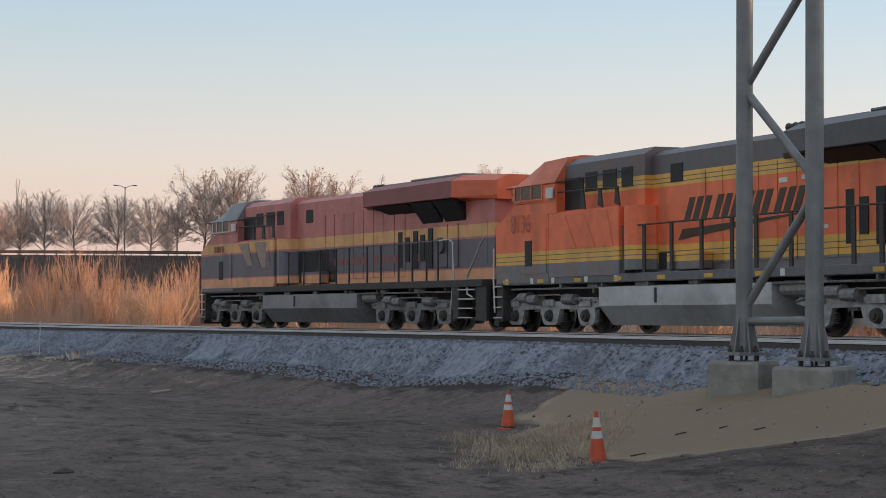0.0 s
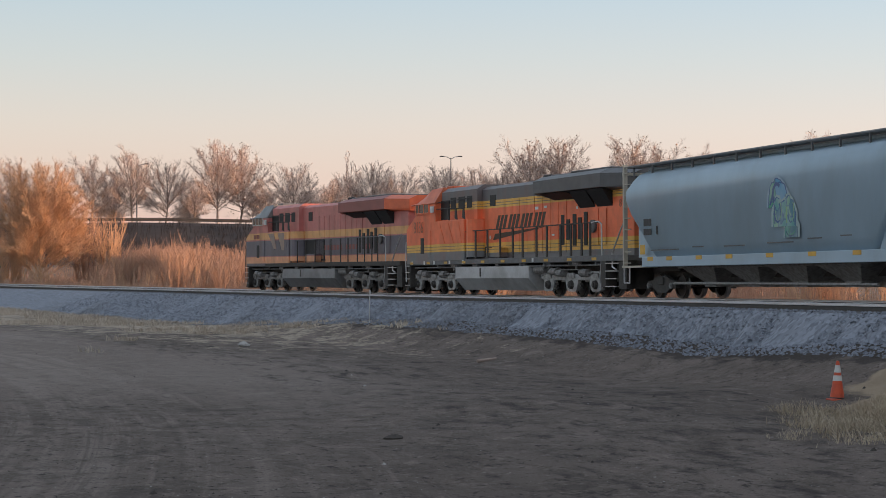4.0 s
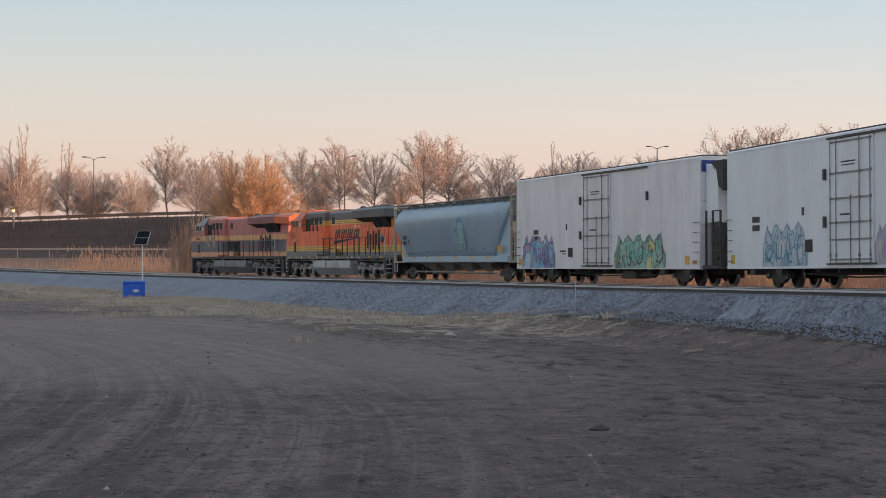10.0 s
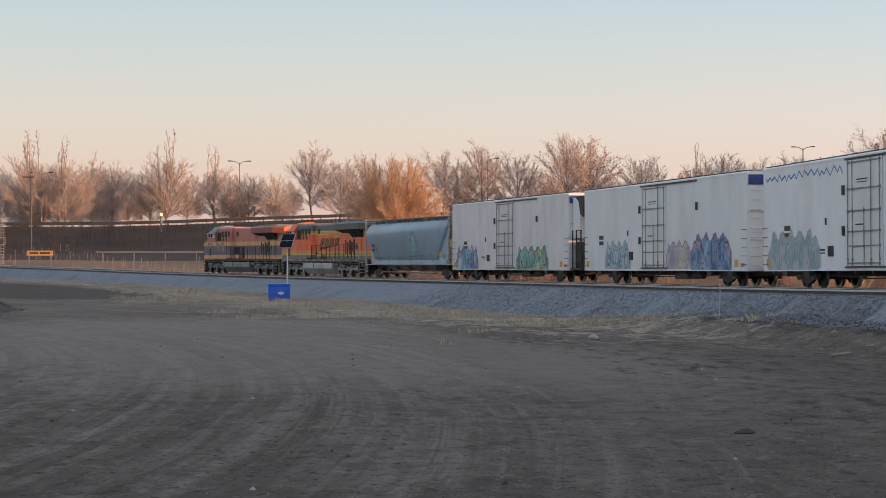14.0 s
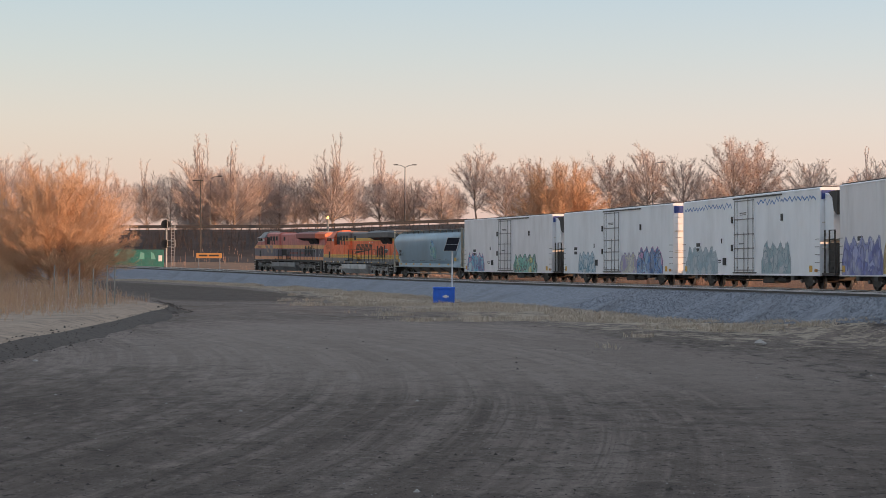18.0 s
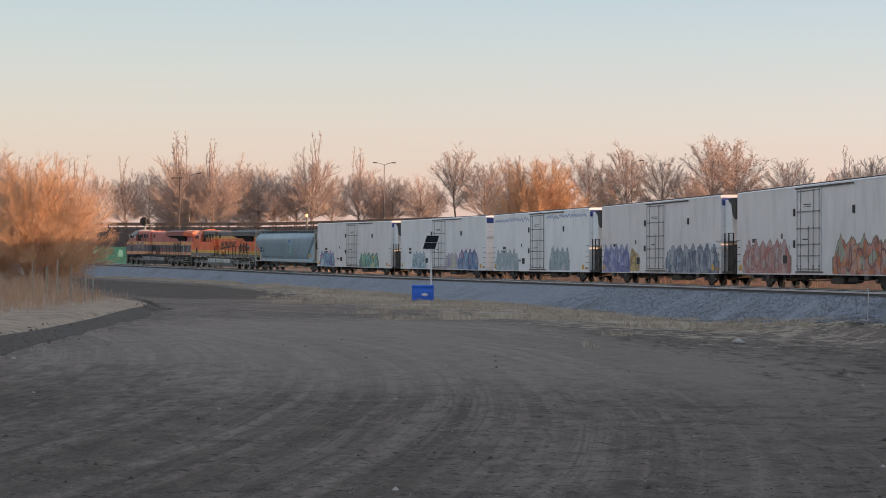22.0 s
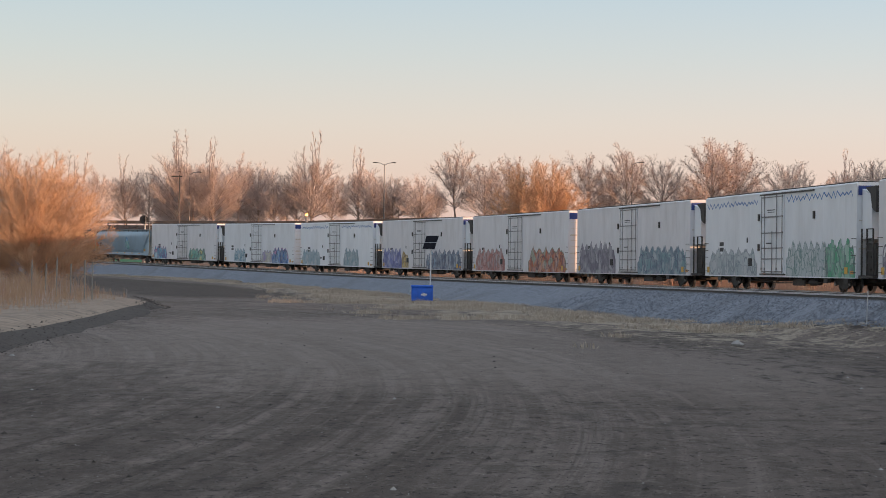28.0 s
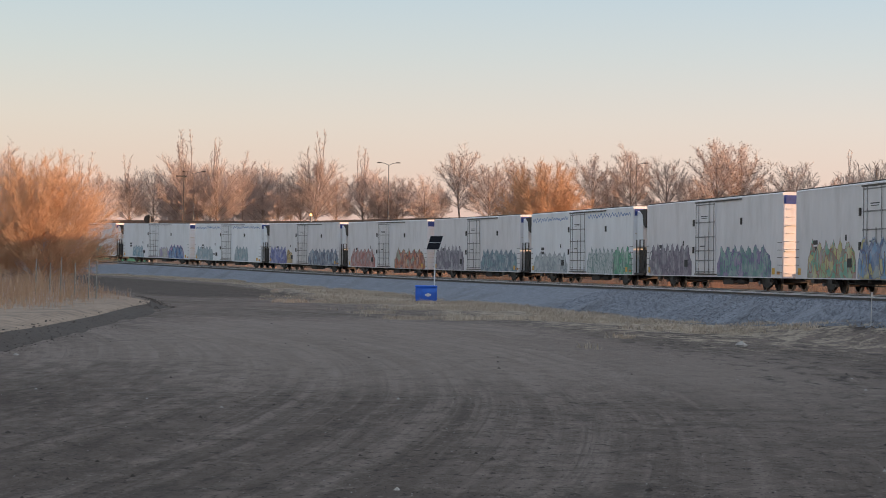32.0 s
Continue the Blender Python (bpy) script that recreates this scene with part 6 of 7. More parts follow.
def lump(name, p, sx, sy, sz, mat, label, cat, seed):
    rnd = random.Random(seed)
    rings = []
    for k in range(5):
        u = k / 4
        w = math.sin(math.pi * (0.18 + 0.8 * u)) if k < 4 else 0.18
        rings.append([(p.x + sx * w * rnd.uniform(0.8, 1.15) * math.cos(a * 0.628), p.y + sy * w * rnd.uniform(0.8, 1.15) * math.sin(a * 0.628), p.z - 0.03 + sz * u * rnd.uniform(0.9, 1.1)) for a in range(10)])
    tagged(new(name, Shape().loft(rings).mesh(name, mat)), label, cat)


p = bearing(-13.942, 28.0)
p.z = ground_z(p.x, p.y)
lump("dirt_clod", p, 0.17, 0.12, 0.1, M_CLOD, "dark lump of dirt lying on the yard", "clod", 1)
p = bearing(-9.407, 64.0)
p.z = ground_z(p.x, p.y)
lump("pale_stone", p, 0.22, 0.2, 0.22, M_STONE, "pale stone in dry grass beside the track", "stone", 2)
p = bearing(12.313, 52.0)
p.z = ground_z(p.x, p.y)
lump("pale_stone", p, 0.08, 0.08, 0.08, M_STONE, "small pale stone on the dirt yard", "stone", 3)
p = bearing(-16.749, 52.0)
p.z = ground_z(p.x, p.y) + 0.06
tagged(new("broken_branch", Shape().tube(p - Vector((0.3, 0.1, 0)), p + Vector((0.3, 0.1, 0.06)), 0.05, 0.03, n=7).mesh("broken_branch", M_BARK)), "short broken branch lying on the dirt", "branch")
for az, d, L in ((-32.412, 27.783, 0.24), (-33.679, 27.342, 0.176), (-34.765, 26.46, 0.24), (-32.955, 29.106, 0.128), (-31.144, 26.901, 0.32)):
    p = bearing(az, d)
    p.z = ground_z(p.x, p.y) + 0.04
    tagged(new("wood_scrap", Shape().tube(p - Vector((L * 0.5, L * 0.2, 0)), p + Vector((L * 0.5, L * 0.2, 0.02 + (0.2 if L > 0.35 else 0))), 0.013, 0.009, n=6).mesh("wood_scrap", M_CLOD)), "dark scrap of wood on the sandy mound", "wood scrap", "wood scraps on the mound")


def clods():
    rnd = random.Random(8)
    g = Shape()
    for _ in range(9000):
        az, d = rnd.uniform(-38, 15), 18 + 62 * rnd.random() ** 1.9
        p = bearing(az, d)
        off, s = side_of(p.x, p.y)
        if off < toe_off(s):
            continue
        p.z = ground_z(p.x, p.y) - 0.008
        r = rnd.uniform(0.008, 0.024) if rnd.random() < 0.985 else rnd.uniform(0.035, 0.06)
        a = rnd.uniform(0, 6.28)
        c, si = math.cos(a) * r, math.sin(a) * r
        g.add([p + Vector((c, si, 0)), p + Vector((-si, c, 0)), p + Vector((-c, -si, 0)), p + Vector((si, -c, 0)), p + Vector((c * 0.2, si * 0.3, r * 0.8))],
              [(0, 1, 4), (1, 2, 4), (2, 3, 4), (3, 0, 4)], 0 if rnd.random() < 0.8 else 1)
    tagged(new("scattered_clods", g.mesh("scattered_clods", [M_CLOD, M_STONE], tidy=False)), "small clods and pebbles strewn over the dirt yard", "pebbles", kind="stuff")


clods()


# ---- grass, reeds and brush ----
def blades(name, label, spots, mat, h0, h1, w, seed, lean=0.35):
    rnd = random.Random(seed)
    g = Shape()
    for x, y, z, k in spots:
        h = rnd.uniform(h0, h1) * k
        a, b = rnd.uniform(0, 6.28), rnd.uniform(0, 6.28)
        dx, dy = math.cos(a) * w, math.sin(a) * w
        lx, ly = math.cos(b) * h * lean * rnd.random(), math.sin(b) * h * lean * rnd.random()
        g.add([(x - dx, y - dy, z - 0.03), (x + dx, y + dy, z - 0.03), (x + lx * 0.4 + dx * 0.6, y + ly * 0.4 + dy * 0.6, z + h * 0.6), (x + lx * 0.4 - dx * 0.6, y + ly * 0.4 - dy * 0.6, z + h * 0.6), (x + lx, y + ly, z + h)],
              [(0, 1, 2, 3), (3, 2, 4)])
    return tagged(new(name, g.mesh(name, mat, tidy=False)), label, "grass", kind="stuff")


def verge_spots(n, seed):
    """Tufts in ragged drifts beside the track bed; each tuft is a handful of blades."""
    rnd = random.Random(seed)
    out = []
    while len(out) < n:
        s = rnd.uniform(-48, 150)
        band = rnd.random() ** 1.2
        off = toe_off(s) + (-0.6 + (14.5 - 10.5 * smooth(20, 100, s)) * band)
        if s < -20 and band > 0.3 and rnd.random() < 0.4:
            continue
        p = on_track(s, off)
        k = noise.noise((p.x * 0.14, p.y * 0.14, 7.0)) + 0.6 * noise.noise((p.x * 0.5, p.y * 0.5, 2.0))
        dens = 0.12 + 0.22 * smooth(-30, 5, s) - band * 0.24 - 0.3 * (1 - smooth(-38, -12, s))
        dens += 0.24 * (1 - smooth(0.2, 0.6, band)) * smooth(-44, -30, s) * (1 - smooth(10, 30, s)) - 0.2 * smooth(0.6, 0.8, band)
        if k + dens + rnd.gauss(0, 0.08) < 0.24:
            continue
        z, big = ground_z(p.x, p.y), rnd.uniform(0.5, 1.2) * (0.8 + 0.7 * max(0.0, k)) * (0.75 + 0.25 * smooth(-20, 0, s))
        for _ in range(rnd.randint(7, 16)):
            out.append((p.x + rnd.gauss(0, 0.16), p.y + rnd.gauss(0, 0.16), z, big))
    return out


blades("dry_grass", "tufts of dry tan grass along the track bed", verge_spots(72000, 21), M_GRASS, 0.05, 0.26, 0.02, 22, 1.6)


def mound_spots(n, seed):
    rnd = random.Random(seed)
    out = []
    while len(out) < n:
        az, d = rnd.uniform(-33.0, -25.0), rnd.uniform(24.5, 35.5)
        p = bearing(az, d)
        u = math.hypot((az + 28.2) / 3.3, (d - 29.0) / 4.2)
        if u + 0.6 * noise.noise((p.x * 0.7, p.y * 0.7, 4.0)) + 0.4 * noise.noise((p.x * 2.6, p.y * 2.6, 1.0)) + rnd.gauss(0, 0.16) < 0.58:
            out.append((p.x, p.y, ground_z(p.x, p.y), 1.0 - 0.4 * u))
    return out


blades("dry_grass", "pale dry grass round the traffic cones and mound", mound_spots(5200, 5), surface("faded_brown_grass", (0.5, 0.41, 0.3), (0.34, 0.27, 0.19), 0.9, scale=1.5), 0.03, 0.2, 0.007, 6, 2.2)


def stems(name, label, n, seed, place, mats, h0, h1, r, twigs=4, cat="brush"):
    """A thicket of thin upright stems with side twigs."""
    rnd = random.Random(seed)
    g = Shape()
    k = 0
    while k < n:
        sp = place(rnd)
        if sp is None:
            continue
        k += 1
        x, y, z, f = sp
        h = rnd.uniform(h0, h1) * f
        b = rnd.uniform(0, 6.28)
        lean = h * rnd.uniform(0.02, 0.28)
        top = Vector((x + math.cos(b) * lean, y + math.sin(b) * lean, z + h))
        base = Vector((x, y, z - 0.1))
        sl = 0 if rnd.random() < 0.6 else rnd.randrange(len(mats))
        g.tube(base, top, r, r * 0.35, n=3, slot=sl, caps=False)
        for _ in range(twigs):
            u = rnd.uniform(0.25, 0.95)
            q = base.lerp(top, u)
            c = rnd.uniform(0, 6.28)
            m = h * rnd.uniform(0.12, 0.3) * (1.2 - u * 0.6)
            g.tube(q, q + Vector((math.cos(c) * m * 0.55, math.sin(c) * m * 0.55, m)), r * 0.55, r * 0.2, n=3, slot=sl, caps=False)
    return tagged(new(name, g.mesh(name, mats, tidy=False)), label, cat, kind="stuff")


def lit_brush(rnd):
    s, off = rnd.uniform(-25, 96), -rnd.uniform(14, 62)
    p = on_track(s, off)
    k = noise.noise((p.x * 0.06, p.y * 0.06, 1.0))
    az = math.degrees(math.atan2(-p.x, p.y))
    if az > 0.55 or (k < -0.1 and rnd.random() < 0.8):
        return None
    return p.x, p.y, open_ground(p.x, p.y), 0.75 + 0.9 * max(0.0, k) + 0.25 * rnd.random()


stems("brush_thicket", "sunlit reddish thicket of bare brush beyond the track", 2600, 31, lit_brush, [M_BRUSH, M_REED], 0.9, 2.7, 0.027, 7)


def low_brush(rnd):
    s, off = rnd.uniform(-30, 225), -rnd.uniform(9, 40)
    p = on_track(s, off)
    if noise.noise((p.x * 0.07, p.y * 0.07, 6.0)) < (-0.15 if s < 100 else -0.1) or (s > 120 and rnd.random() < 0.85):
        return None
    z = open_ground(p.x, p.y)
    y = p.y + 0.055 * p.x
    return p.x, p.y, max(z, float(np.interp(y, (262, 296, 308, 316), (-1.45, 0.09, 1.09, 2.7)))), 1.0


stems("low_brush", "low sunlit dry weeds along the far side of the track", 5600, 32, low_brush, [M_BRUSH, M_REED], 0.45, 1.35, 0.027, 4)


def field_grass(rnd):
    s, off = rnd.uniform(55, 230), -rnd.uniform(10, 80)
    p = on_track(s, off)
    if noise.noise((p.x * 0.05, p.y * 0.05, 3.0)) < -0.2:
        return None
    y = p.y + 0.055 * p.x
    az = math.degrees(math.atan2(-p.x, p.y))
    if y > 314 or az > 2.6 or (az > 1.2 and rnd.random() < (az - 1.2) / 1.4):
        return None
    return p.x, p.y, max(open_ground(p.x, p.y), float(np.interp(y, (262, 296, 308, 316), (-1.45, 0.09, 1.09, 2.7)))), 0.7 + 0.8 * max(0.0, noise.noise((p.x * 0.1, p.y * 0.1, 9.0)))


stems("field_grass", "rust-coloured dry grass in the field beyond the track", 9000, 35, field_grass, [M_BRUSH, M_REED], 0.5, 1.4, 0.035, 5)


def fan_bush(seed, n):
    """A bush of many stems that fan out from one root."""
    rnd = random.Random(seed)
    g = Shape()
    for _ in range(n):
        a, t = rnd.uniform(0, 6.28), abs(rnd.gauss(0, 0.33))
        h = rnd.uniform(0.55, 1.0) * (1.05 - 0.35 * t)
        p, d = Vector((rnd.gauss(0, 0.13), rnd.gauss(0, 0.13), -0.02)), Vector((math.cos(a) * math.sin(t), math.sin(a) * math.sin(t), math.cos(t)))
        q = p + (d + Vector((rnd.gauss(0, 0.07), rnd.gauss(0, 0.07), 0))) * h * 0.55
        r = q + (d + Vector((rnd.gauss(0, 0.22), rnd.gauss(0, 0.22), 0.15))).normalized() * h * 0.5
        g.tube(p, q, 0.007, 0.005, n=3, caps=False).tube(q, r, 0.005, 0.0015, n=3, caps=False)
        for _k in range(17):
            u = rnd.uniform(0.2, 1.9)
            s = p.lerp(q, u) if u < 1 else q.lerp(r, u - 1)
            e = (d + Vector((rnd.gauss(0, 0.4), rnd.gauss(0, 0.4), rnd.uniform(0, 0.4)))).normalized() * rnd.uniform(0.08, 0.24)
            g.tube(s, s + e, 0.0032, 0.001, n=3, caps=False)
    return g


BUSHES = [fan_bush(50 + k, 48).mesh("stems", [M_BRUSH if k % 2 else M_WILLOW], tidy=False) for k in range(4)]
rnd = random.Random(14)
count = 0
while count < 90:
    s, off = rnd.uniform(-30, 98), -rnd.uniform(15, 60)
    p = on_track(s, off)
    az = math.degrees(math.atan2(-p.x, p.y))
    if az > 0.36 or -11.2 < az < -10.1 or noise.noise((p.x * 0.05, p.y * 0.05, 1.0)) < -0.22:
        continue
    count += 1
    h = rnd.uniform(2.0, 5.1)
    ob = thing("shrub", "sunlit reddish shrub of bare fanned stems", "shrub", "shrubs beyond the track")
    ob.matrix_basis = pose(p.x, p.y, open_ground(p.x, p.y), 0, 0, rnd.uniform(0, 360)) @ Matrix.Scale(h, 4)
    part("stem_clump", BUSHES[count % 4], None, ob)


for k in range(46):     # one dense low dome of brush
    az, d = rnd.uniform(-10.0, -5.1), rnd.uniform(192, 216)
    p = bearing(az, d)
    z = open_ground(p.x, p.y)
    h = (2.716 + d * math.tan(radians(0.65))) * (1 - 0.55 * ((az + 7.5) / 2.45) ** 2) - z * 0.5
    ob = thing("shrub", "sunlit reddish shrub of bare fanned stems", "shrub", "shrubs beyond the track")
    ob.matrix_basis = pose(p.x, p.y, z, 0, 0, rnd.uniform(0, 360)) @ Matrix.Diagonal((h * 1.25, h * 1.25, h * rnd.uniform(0.85, 1.0), 1.0))
    part("stem_clump", BUSHES[1 + 2 * (k % 2)], None, ob)


def road_dip(x):
    """The highway runs downhill towards the west."""
    return float(np.interp(x, (-70, -30, -18, -4, 9, 15, 37, 70, 103), (-2.1, -1.9, -1.6, -1.0, -0.6, -0.5, -0.1, -0.45, -0.2)))


def bank_brush(rnd):
    x = rnd.uniform(-109, 172)
    u = rnd.random()
    y = 316 - 0.055 * x + 15 * u
    return x, y, 2.9 + (5.1 + road_dip(x)) * u, 0.7 + 0.6 * abs(noise.noise((x * 0.1, y * 0.1, 0)))


stems("bank_brush", "bare brush covering the highway bank, coloured as in shade", 5200, 33, bank_brush, [M_SHADEDBRUSH], 1.1, 2.5, 0.04, 6)


def left_reeds(rnd):
    az, d = rnd.uniform(8.96, 19), rnd.uniform(60, 125)
    p = bearing(az, d)
    u = max(abs(p.x + 33.0) / 15.0, abs(p.y - 97) / 32)
    if u > 0.75 + 0.45 * rnd.random():
        return None
    if noise.noise((p.x * 0.15, p.y * 0.15, 8.0)) + 0.5 * (az - 10.9) / 3.6 < -0.25:
        return None
    return p.x, p.y, ground_z(p.x, p.y) + 0.3, max(0.2, (0.55 + 0.5 * smooth(9, 11.8, az) + 0.9 * max(-0.5, noise.noise((p.x * 0.22, p.y * 0.12, 5.0)))) * (1.15 - 0.75 * u * u))


stems("dry_reeds", "tall dry reeds and weeds on a low soil bank", 7000, 34, left_reeds, [M_REED, M_BRUSH, M_BRUSH, M_TWIG], 0.72, 2.26, 0.011, 7)


M_SOIL = surface("pale_bank_soil", (0.38, 0.285, 0.21), (0.27, 0.2, 0.15), 0.95, scale=2.0, stain=(0.12, 0.095, 0.075), stain_scale=0.5, stain_amount=0.7, bump=0.6, bump_scale=4)


def soil_bank():
    """A low bank of pale soil at the bend of the yard's road."""
    g = Shape()
    n, rings = 64, 22
    c = Vector((-31.05, 78.0, 0))
    for k in range(rings):
        u = k / (rings - 1)
        for i in range(n):
            a = 2 * math.pi * i / n
            r = 1 + 0.03 * noise.noise((math.cos(a) * 2, math.sin(a) * 2, 3))
            x = c.x + 19.9 * r * u * math.copysign(abs(math.cos(a)) ** 0.45, math.cos(a))
            y = c.y + 46 * r * u * math.copysign(abs(math.sin(a)) ** 0.45, math.sin(a))
            x -= 0.056 * (y - 47) * smooth(0, 1, math.cos(a)) + (0.6 * noise.noise((y * 0.3, 2.0, 0)) + 0.5 * noise.noise((y * 1.1, 5.0, 0))) * u
            g.v.append((x, y, ground_z(x, y) + 0.56 * (1 - smooth(0.92, 1.0, u)) - 0.06 + 0.06 * noise.noise((x * 0.5, y * 0.5, 1))))
    for k in range(rings - 1):
        for i in range(n):
            g.f.append((k * n + i, k * n + (i + 1) % n, (k + 1) * n + (i + 1) % n, (k + 1) * n + i))
            g.m.append(1 if k >= rings - 2 else 0)
    me = g.mesh("soil_bank", [M_SOIL, surface("eroded_dark_soil", (0.085, 0.067, 0.056), (0.055, 0.044, 0.037), 0.95, scale=3, bump=0.8, bump_scale=5)])
    rnd = random.Random(61)
    crumbs = Shape()
    last = g.v[(rings - 1) * n:]
    for _ in range(5200):
        i = rnd.randrange(n)
        q = Vector(last[i]).lerp(Vector(last[(i + 1) % n]), rnd.random())
        if q.x < -34 or q.y > 118:
            continue
        u = rnd.random() ** 1.5
        x, y = q.x - 1.1 * u + 0.35 * (1 - u), q.y + rnd.gauss(0, 0.4) + 0.4 * u
        z = ground_z(x, y) + 0.42 * smooth(0.1, 0.9, u) - 0.02
        r = rnd.uniform(0.015, 0.05) * (1 if rnd.random() < 0.95 else 1.7)
        a = rnd.uniform(0, 6.28)
        c2, s2 = math.cos(a) * r, math.sin(a) * r
        p = Vector((x, y, z))
        crumbs.add([p + Vector((c2, s2, 0)), p + Vector((-s2 * 0.8, c2 * 0.8, 0)), p + Vector((-c2, -s2, 0)), p + Vector((s2, -c2, 0)), p + Vector((c2 * 0.3, s2 * 0.2, r * 0.8))],
                   [(0, 1, 4), (1, 2, 4), (2, 3, 4), (3, 0, 4)])
    tagged(new("soil_crumbs", crumbs.mesh("soil_crumbs", M_CLOD, tidy=False)), "dark crumbs of soil along the foot of the bank", "soil", kind="stuff")
    tagged(new("soil_bank", me), "low pale soil bank with dry weeds beside the yard road", "bank", kind="structure")


soil_bank()


# ---- unseen plain wall added on the sun's side to shade the yard ----
def shade_wall():
    a, b = Vector((110.6, 50.0, 0)), Vector((86.9, -62.0, 0))
    d = (b - a).normalized()
    nrm = Vector((d.y, -d.x, 0)) * 0.4
    g = Shape()
    g.prism([(p.x, p.y) for p in (a, b, b - nrm, a - nrm)], -1.0, 13.2, "z")
    tagged(new("wall_east", g.mesh("wall_east", M_CONCRETE)), "unseen plain high wall added to shade the yard", "wall", kind="structure")


shade_wall()


# ---- highway on its bank ----
def highway():
    g = Shape()
    prof = [(262, -1.45), (296, 0.09), (308, 1.09), (316, 2.72), (322, 5.43), (331, 8.33), (334, 8.83), (352, 8.87), (356, 8.5), (420, 5.4)]
    xs = list(range(-240, 311, 6))
    n = len(prof)
    for x in xs:
        for k, (y, z) in enumerate(prof):
            j = 0.5 * noise.noise((x * 0.12, y * 0.3, 0)) if 0 < k < 6 else 0
            g.v.append((x, y - 0.055 * x + j, z + 0.6 * j + road_dip(x) * (0, 0, 0, 0.3, 0.65, 1, 1, 1, 1, 0.5)[k]))
    for i in range(len(xs) - 1):
        for k in range(n - 1):
            a = i * n + k
            g.f.append((a, a + n, a + n + 1, a + 1))
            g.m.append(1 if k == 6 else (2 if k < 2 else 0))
    tagged(new("highway_bank", g.mesh("highway_bank", [M_SLOPE, M_ROAD, M_FIELD], tidy=False)), "brushy highway embankment behind the track, coloured as in shade", "embankment", kind="structure")
    rail_ob = thing("guard_rail", "weathered guard rail with posts along the highway", "guard rail")
    for x in range(-130, 180, 10):
        ends = [(q, 333.6 - 0.055 * q, 9.1 + road_dip(q)) for q in (x, x + 10)]
        seg = Shape().add([(q, y + w, z + u) for w in (0.0, 0.1) for u in (0.0, 0.55) for q, y, z in ends],
                          [(0, 1, 3, 2), (5, 4, 6, 7), (2, 3, 7, 6), (0, 4, 5, 1)])
        part("rail_beam", seg, M_GUARD, rail_ob)
        for k in range(3):
            q = x + 3.3 * k
            part("post", shared("guard_post", lambda: Shape().box(-0.09, -0.09, 0, 0.09, 0.09, 0.9), M_GUARD), None, rail_ob, at=pose(q, 333.8 - 0.055 * q, 8.8 + road_dip(q)))
    low = thing("roadside_barrier", "low dark barrier at the foot of the highway bank", "barrier")
    for x in range(-30, 15, 10):
        part("barrier_section", Shape().box(x, 308.0, 2.35, x + 9.9, 308.12, 2.55).box(x + 1, 308.12, 0.9, x + 1.15, 308.25, 2.55).box(x + 6, 308.12, 0.9, x + 6.15, 308.25, 2.55), M_STEEL, low)


highway()


def street_lamp(az, d, top, base, arms=2):
    p = bearing(az, d)
    l = thing("street_lamp", "grey highway lamp post with outreaching arms", "street lamp", "highway lamps")
    l.matrix_basis = pose(p.x, p.y, base, 0, 0, az)
    h = top - base
    part("pole", Shape().tube((0, 0, 0), (0, 0, h - 0.3), 0.14, 0.09, n=8), M_STEEL, l)
    for sg in ((1, -1) if arms == 2 else (1,)):
        a = part("arm", Shape().pipe([(0, 0, h - 0.5), (sg * 0.7, 0, h - 0.1), (sg * 1.5, 0, h)], 0.06, 5), M_STEEL, l)
        part("lamp_head", Shape().box(sg * 1.3, -0.15, h - 0.08, sg * 2.1, 0.15, h + 0.1, 0, 0.03), M_GUARD, a)


street_lamp(1.295, 345, 18.922, 7.782)
street_lamp(-15.644, 348, 21.366, 7.782)
street_lamp(7.152, 345, 16.658, 7.782)
street_lamp(-6.202, 345, 19.465, 7.782, 1)


def signal_mast():
    p = bearing(8.465, 262)
    z = open_ground(p.x, p.y)
    s = thing("railway_signal", "silver railway signal mast with two dark heads and a ladder", "signal")
    s.matrix_basis = pose(p.x, p.y, z, 0, 0, 9)
    h = 7.15 - z
    part("mast", Shape().tube((0, 0, 0), (0, 0, h), 0.11, n=8), M_SIGNAL, s)
    part("foundation", Shape().box(-0.5, -0.5, -0.2, 0.5, 0.5, 0.3, 0, 0.04), M_CONCRETE, s)
    for zz in (h - 0.5, h - 3.2):
        hd = part("signal_head", Shape().tube((-0.15, -0.15, zz), (-0.15, -0.3, zz), 0.6, n=14), M_BLACK, s)
        for k in range(3):
            part("hood", Shape().tube((-0.1, -0.3, zz + 0.27 - 0.27 * k), (-0.1, -0.55, zz + 0.27 - 0.27 * k), 0.11, n=8, caps=False), M_BLACK, hd)
    ld = Shape()
    for x in (0.65, 1.05):
        ld.box(x - 0.03, -0.03, 0.2, x + 0.03, 0.03, h - 0.3)
    for k in range(int(h / 0.42)):
        ld.tube((0.65, 0, 0.4 + 0.42 * k), (1.05, 0, 0.4 + 0.42 * k), 0.025, n=5)
    part("ladder", ld, M_SIGNAL, s)
    for zz in (h - 0.9, h - 3.6):
        part("service_stage", Shape().box(0.0, -0.4, zz - 0.05, 1.2, 0.4, zz).pipe([(0.1, -0.4, zz), (0.1, -0.4, zz + 0.9), (1.2, -0.4, zz + 0.9), (1.2, -0.4, zz)], 0.03, 5), M_SIGNAL, s)
    part("relay_case", Shape().box(-1.1, -0.3, 2.3, -0.6, 0.3, 3.1, 0, 0.03), M_WHITE, s)


